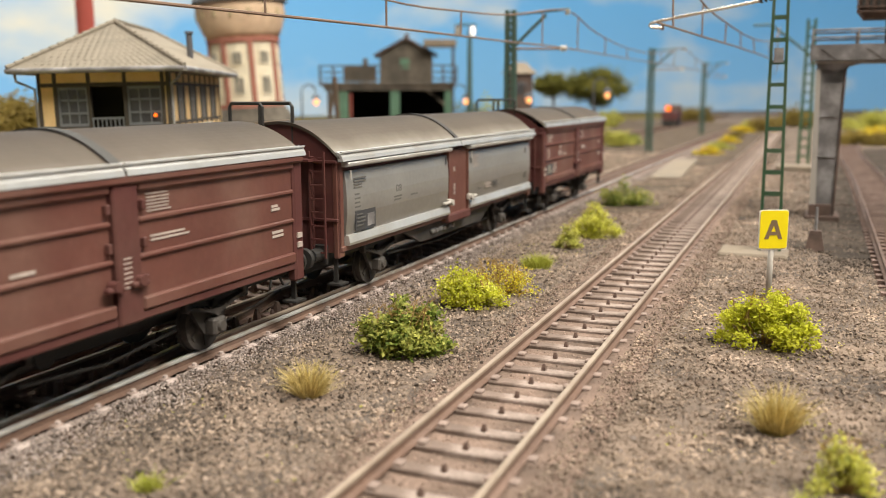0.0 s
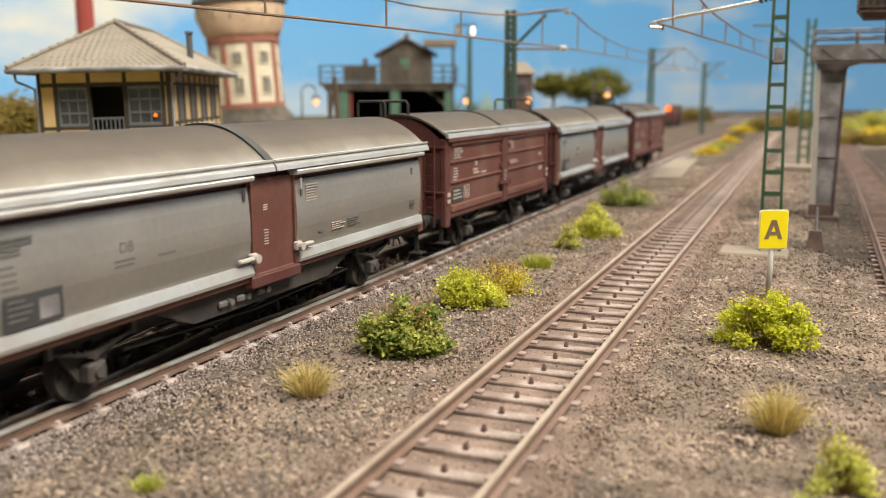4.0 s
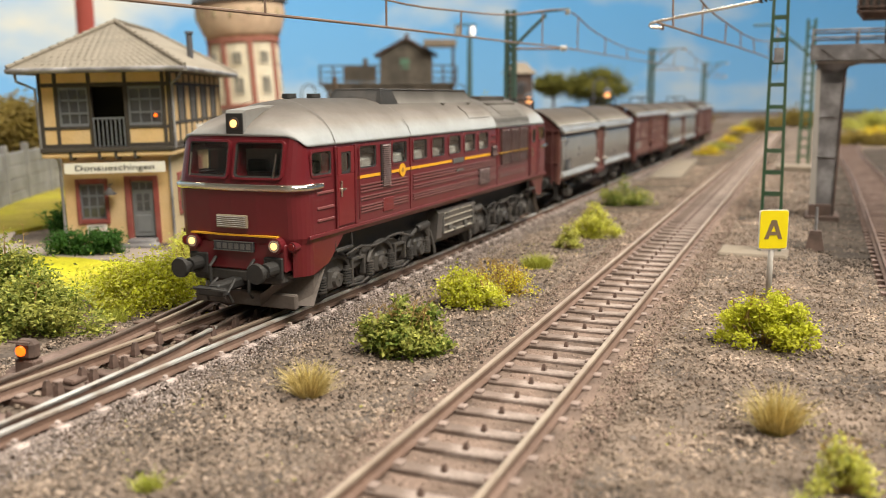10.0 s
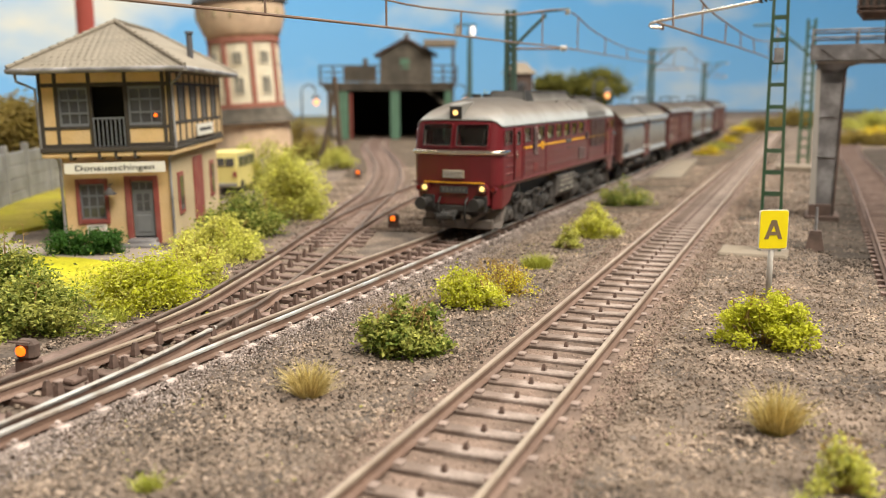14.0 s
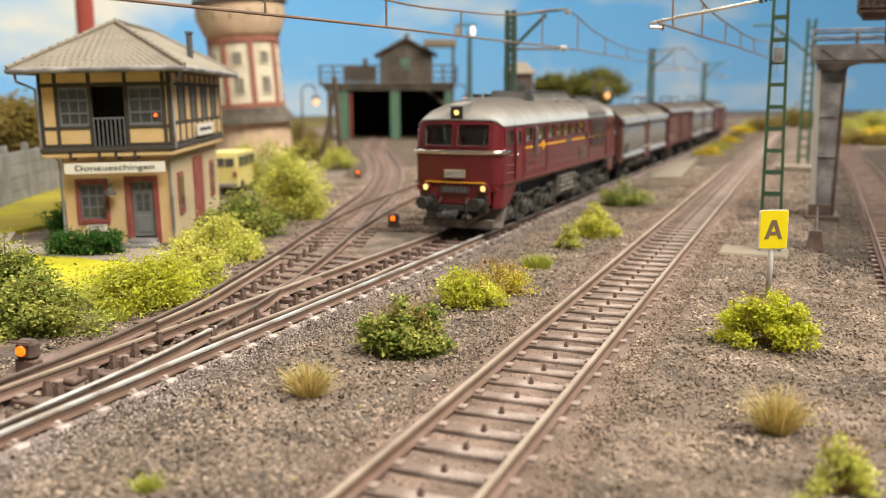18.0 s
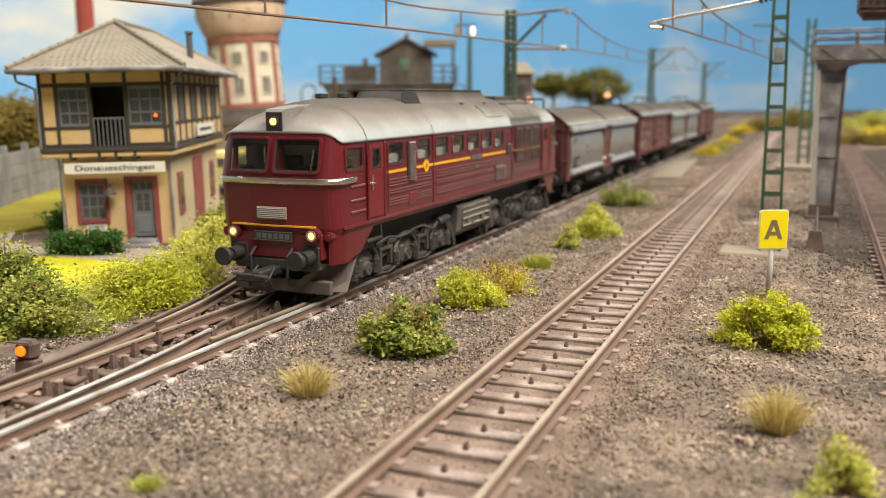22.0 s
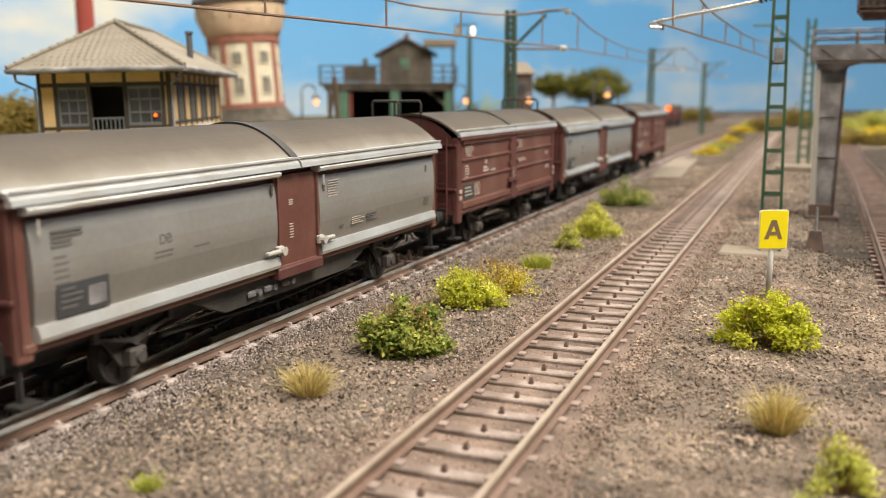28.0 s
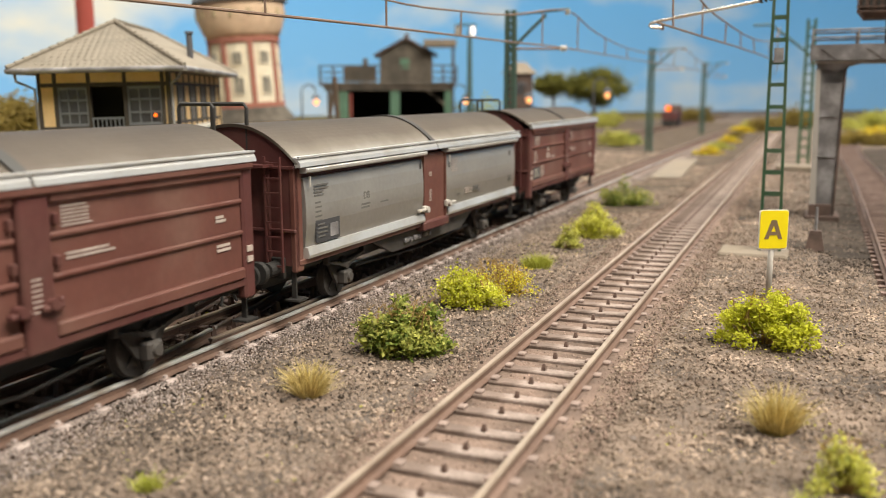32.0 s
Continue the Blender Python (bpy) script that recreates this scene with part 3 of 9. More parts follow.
def sweep(geo, line, side, prof):
    """Sweeps a profile of (across, z) along a line, moved sideways to the right by side."""
    rings = []
    for i, q in enumerate(line):
        t = (line[min(i + 1, len(line) - 1)] - line[max(i - 1, 0)]).normalized()
        nrm = Vector((t.y, -t.x, 0))
        rings.append([q + nrm * (side + a) + Vector((0, 0, z)) for a, z in prof])
    return geo.loft(rings)


FOOT = [(-0.10, -0.19), (0.10, -0.19), (0.09, -0.165), (0.022, -0.145), (0.022, -0.06), (0.04, -0.045), (-0.04, -0.045), (-0.022, -0.06), (-0.022, -0.145), (-0.09, -0.165)]
HEAD = [(-0.044, -0.05), (0.044, -0.05), (0.044, -0.012), (0.034, 0), (-0.034, 0), (-0.044, -0.012)]


def sleeper_mesh(name, y0, y1, material):
    return Geo().box(-0.125, 0.125, -y1, -y0, -0.34, -0.2, 0.02).mesh(name, material)


def stud_mesh():
    return Geo().loft([[(sx * a, sy * b, z) for sx, sy in ((-1, -1), (1, -1), (1, 1), (-1, 1))] for a, b, z in ((0.04, 0.036, -0.21), (0.036, 0.03, -0.15), (0.018, 0.02, -0.10))]).mesh("contact_stud", RUSTDARK)


STUD = stud_mesh()


def build_track(name, label, line, head_mats, sleeper_mat, picked=140, spacing=0.73, studs=True, start=4.5, wide=None, lower=0.0, clips=True, ends=False):
    """line: points 0.365 m apart (half a sleeper spacing). wide(i) gives the sleeper's ends across, or None for the usual."""
    th = thing(name, label, "", kind="structure")
    th.matrix_basis = at(0, 0, -lower)
    for side, hm in ((-0.7525, head_mats[0]), (0.7525, head_mats[1])):
        rail = part("rail", sweep(Geo(), line, side, FOOT), RAILSIDE, th)
        part("rail_head", sweep(Geo(), line, side, HEAD), hm, rail, "worn metal running surface")
    usual, rest, clip, chair = {}, Geo(), Geo(), Geo()
    rank = 0
    for i in range(1, len(line) - 1, 2):
        n = rank if local(line[i])[0] > start else 9999
        rank += n < 9999
        t = (line[i + 1] - line[i - 1]).normalized()
        ang = math.degrees(math.atan2(t.y, t.x)) + random.uniform(-0.7, 0.7)
        q = line[i] + t * random.uniform(-0.03, 0.03)
        ext = wide(q) if wide else (-1.0, 1.0)
        if ext is None:
            continue
        key = (round(ext[0], 1), round(ext[1], 1))
        if n < picked:  # sleepers near the viewer are single pieces
            if key not in usual:
                usual[key] = sleeper_mesh("sleeper", key[0], key[1], sleeper_mat)
            part("sleeper", usual[key], sleeper_mat, th, m=at(q.x, q.y, random.uniform(-0.012, 0.006), ang))
            if studs:
                part("contact_stud", STUD, RUSTDARK, th, m=at(q.x, q.y, 0, ang))
        else:
            rest.box(-0.125, 0.125, -key[1], -key[0], -0.34, -0.2, 0, Matrix.Translation(q) @ Matrix.Rotation(radians(ang), 4, "Z"))
        if clips and n < 110:
            mm = Matrix.Translation(q) @ Matrix.Rotation(radians(ang), 4, "Z")
            for side in (-0.7525, 0.7525):
                for e in (-1, 1):
                    yy = -side + e * 0.15
                    clip.box(-0.085, 0.085, yy - 0.065, yy + 0.065, -0.21, -0.155, 0.015, mm)
                    if name == "main_track" and e < 0 < side:  # chairs at the outer foot of the near rail
                        chair.box(-0.12, 0.12, yy - 0.2, yy - 0.05, -0.24, -0.165, 0.03, mm)
                        chair.cyl(mm @ Vector((0, yy - 0.02, -0.16)), mm @ Vector((0, yy - 0.02, -0.11)), 0.045, 0.04, 6)
    if rest.v:
        tagged(part("sleepers_beyond", rest, sleeper_mat, th, fix=False), kind="stuff")
    if clip.v:
        tagged(part("rail_clips", clip, CLIP, th, fix=False), kind="stuff")
    if chair.v:
        tagged(part("rail_chairs", chair, CLIPPALE, th, "pale dusty rail chairs", fix=False), kind="stuff")
    return th


MAIN_LINE = resample([along(s, 0, 0) for s in (-45, -20, 5, 40, 90, 150, 215)], 0.365)
SIDE_LINE = resample([along(s, 0, 0, SIDE_TURN, SIDE_OFF) for s in (-45, -20, 4, 40, 90, 150, 215)], 0.365)
YARD_PLAN = [(6, -0.22), (8.5, -0.3), (10.5, -0.42), (12, -0.58), (13.7, -0.85), (15.3, -1.15), (17.2, -1.7), (20.7, -2.75), (25.3, -4.3), (30.7, -6.3), (38, -9.0), (51, -15.2), (72, -27), (90, -35.5)]
YARD_LINE = resample([along(s, y, 0) for s, y in YARD_PLAN], 0.365)
LOOP_LINE = resample([along(s, y, 0) for s, y in ((23.5, -3.75), (26, -4.45), (30.5, -5.6), (35.5, -6.6), (45, -8), (60, -9.2), (90, -9.8), (150, -9.8), (210, -9.8))], 0.365)
FAR_LINE = resample([along(s, y, 0, SIDE_TURN, SIDE_OFF) for s, y in ((22, 6.6), (50, 6.9), (84, 7.0), (110, 10), (140, 18), (170, 32))], 0.365)


def local(q, turn=MAIN_TURN, off=MAIN_OFF):
    c, n = math.cos(turn), math.sin(turn)
    return n * q.x + c * q.y, c * q.x - n * q.y - off


def main_sleeper(q):
    s, _ = local(q)
    if s > 22.5:
        return (-1.25, 1.12)
    c = smooth(YARD_PLAN, s)
    return (round(c - 1.4, 1), 1.12)


def yard_sleeper(q):
    return (-1.3, 1.3) if local(q)[0] > 23.2 else None


def loop_sleeper(q):
    return (-1.3, 1.3) if local(q)[0] > 34 else None


build_track("main_track", "weathered rails on wooden sleepers with centre contact studs", MAIN_LINE, (RAILTOP, RAILSHINE), DARKSLEEPER, picked=110, wide=main_sleeper)
build_track("yard_track", "rusty branch track curving away to an engine shed", YARD_LINE, (RAILDULL, RAILDULL), DARKSLEEPER, picked=90, wide=yard_sleeper, lower=0.006, clips=True)
build_track("loop_track", "rusty siding branching beside the main line", LOOP_LINE, (RAILDULL, RAILDULL), DARKSLEEPER, picked=30, wide=loop_sleeper, lower=0.012, clips=False, studs=False)
build_track("side_track", "straight track with brown sleepers and brass-toned rails", SIDE_LINE, (RAILTOP, RAILTOP), SLEEPER, picked=150)
build_track("far_track", "brown curved track beyond a signal bridge", FAR_LINE, (RUSTDARK, RUSTDARK), DARKSLEEPER, picked=0, studs=False, clips=False)


def build_track_bed():
    """Sandy bed that fills the straight track nearly to the sleepers' tops and slopes off beyond their ends."""
    prof = [(-1.75, -0.40), (-1.5, -0.29), (-1.22, -0.215), (-1.0, -0.195), (-0.88, -0.2), (-0.78, -0.262), (-0.5, -0.272), (0, -0.264), (0.5, -0.272), (0.78, -0.262), (0.88, -0.2), (1.0, -0.195), (1.22, -0.215), (1.5, -0.29), (1.75, -0.40)]
    line = resample([along(s, 0, 0, SIDE_TURN, SIDE_OFF) for s in (3, 20, 40, 90)], 0.12)
    line = [q for q in line if q.y < 60]
    c, n = math.cos(SIDE_TURN), -math.sin(SIDE_TURN)
    g = Geo()
    rings = []
    for q in line:
        row = []
        for a, z in prof:
            x, y = q.x + c * a, q.y + n * a
            out = abs(a) > 0.9
            row.append((x, y, z + (0.022 if out else 0.010) * noise.noise((x * 2.3, y * 2.3, 3)) * 1.6 + (0.03 if out else 0.012) * noise.noise((x * 5, y * 5, 4))))
        rings.append(row)
    g.loft(rings, False, False, closed=False)
    return solo("track_bed", g, TRACKSAND, "pinkish-brown sandy ballast bed of a straight track", kind="structure", smooth_=True, fix=False)


build_track_bed()
# ---- fittings of the turnout ----
def build_turnout_fittings():
    th = thing("turnout_fittings", "rusty guard rails, tall contact studs and chairs of a turnout", "track fittings", kind="structure")
    tall = Geo().loft([[(sx * a, sy * b, z) for sx, sy in ((-1, -1), (1, -1), (1, 1), (-1, 1))] for a, b, z in ((0.07, 0.055, -0.2), (0.06, 0.045, -0.08), (0.03, 0.03, 0.03))]).mesh("contact_stud", RUSTDARK)
    for s in [9.6 + 0.73 * k for k in range(19)]:
        c = smooth(YARD_PLAN, s)
        for l in {round(0.0, 2), round(c, 2)} if abs(c) > 0.55 else {round(c / 2 - 0.12, 2), round(c / 2 + 0.12, 2)}:
            q = along(s, l, 0)
            part("contact_stud", tall, RUSTDARK, th, m=at(q.x, q.y, 0, 67))
    # guard rail inside the stock rail, and the frog's wing
    for line in ([along(s, 0.52 if 13.5 < s < 20 else 0.46, 0) for s in (12.6, 13.5, 15, 17, 19, 20, 20.8)], [along(s, smooth(YARD_PLAN, s) - 0.52, 0) for s in (13.2, 15, 17, 19, 20.5)]):
        r = part("guard_rail", sweep(Geo(), resample(line, 0.365), 0, FOOT), RAILSIDE, th)
        part("rail_head", sweep(Geo(), resample(line, 0.365), 0, HEAD), RAILTOP, r)
    blade = [q for q in YARD_LINE if local(q)[0] < 13.6]
    part("switch_blade", sweep(Geo(), blade, 0.7525, HEAD), RAILSHINE, th, "polished switch blade")
    q = along(17.35, -0.92, 0)
    part("frog", Geo().loft([[(-1.0, -0.05, -0.19), (1.1, -0.42, -0.19), (1.1, 0.42, -0.19), (-1.0, 0.05, -0.19)], [(-0.9, -0.03, -0.03), (1.0, -0.3, -0.03), (1.0, 0.3, -0.03), (-0.9, 0.03, -0.03)]]), RAILSIDE, th, "dark frog casting", at(q.x, q.y, 0, 67 + 4))
    for s, l in ((10.2, -0.35), (11.6, 0.1), (9.2, 0.05)):
        q = along(s, l, 0)
        part("slide_chair", Geo().box(-0.16, 0.16, -0.12, 0.12, -0.2, -0.1, 0.03), RUSTDARK, th, m=at(q.x, q.y, 0, 67))


build_turnout_fittings()
# ---- the train: everything in a vehicle's space has x running back from its front end, near side y < 0 ----
S_ROWS = [(0, -28.45), (1, -24.27), (2, -20.2), (3, -16.15), (3.5, -14.1), (5.5, -6.0), (6, -3.85), (7, 0.48), (8, 4.78), (9, 9.1), (9.5, 11.25), (10, 13.45),
          (10.5, 15.8), (11, 18.0), (11.5, 19.95), (12, 21.6), (12.5, 22.9), (13, 23.85), (13.5, 24.4), (14, 24.7), (14.5, 24.78), (16.5, 24.78), (18.5, 24.75), (19, 24.55),
          (19.5, 24.0), (20, 22.68), (20.5, 20.78), (21, 18.77), (21.5, 16.8), (22, 14.8), (22.5, 12.8), (23, 10.72), (23.5, 8.6), (24, 6.44), (24.5, 4.3), (25, 2.1),
          (25.5, -0.15), (27.5, -9.0), (28, -11.25), (28.5, -13.55), (29, -15.9), (29.5, -18.25), (30, -20.6), (30.5, -22.95), (31, -25.3), (31.5, -27.65), (32, -30.05)]
VEHICLES = []   # (thing, place of its front behind the loco's front buffers)
AXLES = []      # (part, x, y, z, radius)


def wheelset(parent, x, r):
    g = Geo()
    for side in (-1, 1):
        y0, y1 = side * 0.70, side * 0.83
        g.cyl((0, y0, 0), (0, y1, 0), r, r * 0.985, 28)
        g.cyl((0, side * 0.66, 0), (0, y0, 0), r * 1.07, r * 1.07, 28)
        g.cyl((0, y1, 0), (0, side * 0.90, 0), 0.16, 0.12, 10)
        for k in range(6):
            a = math.pi * k / 3
            g.box(r * 0.3, r * 0.8, side * 0.84 - 0.012, side * 0.84 + 0.012, -0.05, 0.05, 0, Matrix.Rotation(a, 4, "Y"))
    g.cyl((0, -0.7, 0), (0, 0.7, 0), 0.09, 0.09, 8)
    ob = part("wheelset", g, FRAME, parent, "dark steel axle with two wheels", at(x, 0, r))
    AXLES.append((ob, x, r))
    return ob


def plan_ring(z, w, s0, length, n=7, r=0.5):
    """A rounded plan outline of a body: half-width w, its ends at s0 and length - s0."""
    bow = 0.10
    front = []
    for i in range(n + 1):
        a = (math.pi / 2) * i / n
        front.append((s0 + bow + r * (1 - math.cos(math.pi / 2 - a)) * 0.9, w - 0.75 * r * (1 - math.sin(math.pi / 2 - a))))
    # from the flank to the nose
    q = [(x, y) for x, y in front]
    q.append((s0 + 0.02, (w - 0.75 * r) * 0.5))
    q.append((s0, 0))
    half = q
    near = [(x, -y) for x, y in half]
    far = [(x, y) for x, y in reversed(half[:-1])]
    ring_front = near + far
    back = [(length - x, y) for x, y in reversed(ring_front)]
    return [(x, y, z) for x, y in ring_front + back]


def rounded_rect(x0, x1, z0, z1, r, n=4):
    pts = []
    for cx, cz, a0 in ((x1 - r, z1 - r, 0), (x0 + r, z1 - r, 90), (x0 + r, z0 + r, 180), (x1 - r, z0 + r, 270)):
        for i in range(n + 1):
            a = radians(a0 + 90 * i / n)
            pts.append((cx + r * math.cos(a), cz + r * math.sin(a)))
    return pts


def window(parent, x0, x1, z0, z1, place, glass=GLASS, frame_mat=RED, rim=0.045, deep=0.05, r=0.07, name="window", bend=None):
    """A framed pane on a flank: outline in (x, z), put in place by a matrix whose -y looks outward."""
    g = Geo()
    out, inn = rounded_rect(x0 - rim, x1 + rim, z0 - rim, z1 + rim, r + rim), rounded_rect(x0, x1, z0, z1, r)
    rings = [[(x, 0.02, z) for x, z in out], [(x, -0.014, z) for x, z in out], [(x, -0.014, z) for x, z in inn], [(x, 0.012, z) for x, z in inn]]
    g.loft([[place @ Vector(q) for q in ring] for ring in rings], False, False)
    if bend:
        g.v = [bend(q) for q in g.v]
    fr = part(name, g, frame_mat, parent)
    seal = Geo()
    inset = rounded_rect(x0 + 0.026, x1 - 0.026, z0 + 0.026, z1 - 0.026, r)
    seal.loft([[place @ Vector((x, y, z)) for x, z in ring] for ring, y in ((inn, 0.035), (inn, -0.004), (inset, 0.004), (inset, 0.035))], False, False)
    if bend:
        seal.v = [bend(q) for q in seal.v]
    part("seal", seal, RUBBER, fr, "black rubber seal")
    pane = Geo()
    pane.prism(rounded_rect(x0 + 0.02, x1 - 0.02, z0 + 0.02, z1 - 0.02, r), 0.018, 0.026, "y")
    pane.v = [tuple(place @ Vector(q)) for q in pane.v]
    if bend:
        pane.v = [bend(q) for q in pane.v]
    part("pane", pane, glass, fr, "clear reflecting glass").visible_shadow = False
    return fr


def flank(y, x=0.0, z=0.0):
    """Outward -y is the near side; for y > 0 it is turned round."""
    return Matrix.Translation((x, y, z)) if y < 0 else Matrix.Translation((x, y, z)) @ Matrix.Diagonal((1, -1, 1, 1))


def buffer_pair(parent, x, out, z=1.05, r=0.23):
    for y in (-0.875, 0.875):
        g = Geo()
        g.cyl((x, y, z), (x + out * 0.05, y, z), r * 0.93, r, 20)
        g.cyl((x + out * 0.05, y, z), (x + out * 0.09, y, z), r, r, 20)
        g.cyl((x + out * 0.09, y, z), (x + out * 0.34, y, z), 0.085, 0.085, 12)
        g.cyl((x + out * 0.30, y, z), (x + out * 0.66, y, z), 0.14, 0.155, 14)
        g.box(min(x + out * 0.6, x + out * 0.66), max(x + out * 0.6, x + out * 0.66), y - 0.22, y + 0.22, z - 0.22, z + 0.22, 0.03)
        part("buffer", g, BLACK, parent)


def coupling(parent, x, out):
    g = Geo()
    g.box(min(x - out * 0.1, x + out * 0.75), max(x - out * 0.1, x + out * 0.75), -0.13, 0.13, 0.62, 0.82, 0.04)
    g.box(min(x - out * 0.2, x - out * 0.05), max(x - out * 0.2, x - out * 0.05), -0.32, 0.32, 0.6, 0.76, 0.04)
    g.tube([(x - out * 0.18, -0.3, 0.72), (x - out * 0.42, -0.2, 0.8), (x - out * 0.42, 0.2, 0.8), (x - out * 0.18, 0.3, 0.72)], 0.03)
    g.tube([(x + out * 0.3, -0.2, 0.85), (x, -0.25, 0.65), (x + out * 0.1, -0.28, 0.45)], 0.03)
    g.tube([(x + out * 0.3, 0.2, 0.85), (x, 0.25, 0.65), (x + out * 0.1, 0.28, 0.45)], 0.03)
    part("coupling", g, BLACK, parent)


def bogie(parent, cx):
    th = part("bogie", Geo().box(cx - 2.9, cx + 2.9, -0.5, 0.5, 0.62, 0.95, 0.05), FRAME, parent, "black three-axle truck")
    for side in (-1, 1):
        g = Geo()
        y0, y1 = sorted((side * 1.02, side * 1.16))
        top = [(-2.95, 0.92), (-2.75, 1.0), (-1.6, 1.0), (-1.2, 0.82), (-0.8, 0.98), (0.8, 0.98), (1.2, 0.82), (1.6, 1.0), (2.75, 1.0), (2.95, 0.92)]
        bot = [(2.95, 0.7), (2.5, 0.62), (1.5, 0.66), (1.2, 0.6), (0.8, 0.66), (-0.8, 0.66), (-1.2, 0.6), (-1.5, 0.66), (-2.5, 0.62), (-2.95, 0.7)]
        g.prism([(cx + a, b) for a, b in top + bot], y0, y1, "y")
        part("side_frame", g, FRAME, th)
        for a in (-2.1, 0, 2.1):
            bx = Geo()
            yo = side * 1.24
            ya, yb = sorted((side * 0.95, yo))
            bx.box(cx + a - 0.24, cx + a + 0.24, ya, yb, 0.32, 0.78, 0.06)
            bx.cyl((cx + a, side * 1.2, 0.53), (cx + a, side * 1.32, 0.53), 0.19, 0.15, 14)
            for k in (-0.09, 0, 0.09):
                bx.cyl((cx + a + k, side * 1.3, 0.53 + abs(k)), (cx + a + k, side * 1.34, 0.53 + abs(k)), 0.03, 0.03, 6)
            part("axle_box", bx, FRAME, th)
            # curved guard over the wheel
            arch = Geo()
            pts = []
            for i in range(13):
                an = math.pi * (0.06 + 0.88 * i / 12)
                pts.append((cx + a + 0.62 * math.cos(an), side * 1.2, 0.55 + 0.48 * math.sin(an)))
            arch.tube(pts, 0.06, 6)
            part("equaliser", arch, FRAME, th)
            for e in (-0.52, 0.52):
                sp = Geo()
                prof = [(0.07, 0.33)]
                for k in range(6):
                    z = 0.36 + k * 0.055
                    prof += [(0.115, z), (0.115, z + 0.033), (0.07, z + 0.036), (0.07, z + 0.052)]
                sp.revolve(prof + [(0.07, 0.75)], (cx + a + e, side * 1.19), 12)
                part("spring", sp, FRAME, th)
        for a in (-2.45, 2.3):
            yy = side * 1.24
            g = Geo().cyl((cx + a - 0.3, yy, 1.05), (cx + a + 0.25, yy, 1.08), 0.105, 0.105, 14).cyl((cx + a + 0.25, yy, 1.08), (cx + a + 0.36, yy, 1.09), 0.06, 0.06, 10)
            g.cyl((cx + a - 0.36, yy, 1.05), (cx + a - 0.3, yy, 1.05), 0.07, 0.115, 14)
            part("brake_cylinder", g, FRAME, th)
        for a in (-1.05, 1.05):
            yy = side * 1.22
            bk = Geo()
            y0, y1 = sorted((side * 1.12, side * 1.24))
            for x0, x1, z0, z1 in ((-0.34, -0.26, 0.3, 0.86), (0.2, 0.28, 0.42, 0.86), (-0.26, 0.2, 0.78, 0.86), (-0.26, 0.2, 0.3, 0.38)):
                bk.box(cx + a + x0, cx + a + x1, y0, y1, z0, z1, 0.012)
            part("bracket", bk, FRAME, th)
            part("brake_rod", Geo().tube([(cx + a - 0.6, yy, 0.3), (cx + a + 0.1, yy, 0.24), (cx + a + 0.6, yy, 0.34)], 0.03).tube([(cx + a + 0.05, yy, 0.86), (cx + a + 0.1, yy, 1.1)], 0.03), FRAME, th)
        hose = [(cx - 1.7 + 0.34 * k, side * (1.27 + 0.03 * (k % 2)), 1.08 + 0.07 * math.sin(1.1 * k) - 0.02 * abs(k - 5)) for k in range(11)]
        part("air_pipe", Geo().tube(hose, 0.03), FRAME, th)
        for e in (-1, 1):
            g = Geo()
            x = cx + e * 2.95
            g.tube([(x, side * 1.15, 0.85), (x + e * 0.05, side * 1.25, 0.4), (x + e * 0.05, side * 1.25, 0.25)], 0.04)
            part("sand_pipe", g, FRAME, th)
    for a in (-2.1, 0, 2.1):
        wheelset(parent, cx + a, 0.525)
    return th


def pierced(name, solid, holes, material):
    """A solid with the given shapes cut out of it."""
    a = new(name, solid.mesh(name, material))
    b = new(name, holes.mesh(name, material))
    md = a.modifiers.new("holes", "BOOLEAN")
    md.object, md.operation, md.solver, md.use_self = b, "DIFFERENCE", "EXACT", True
    bpy.context.view_layer.update()
    me = bpy.data.meshes.new_from_object(a.evaluated_get(bpy.context.evaluated_depsgraph_get()))
    bpy.data.objects.remove(a)
    bpy.data.objects.remove(b)
    me.materials.clear()
    me.materials.append(material)
    return me


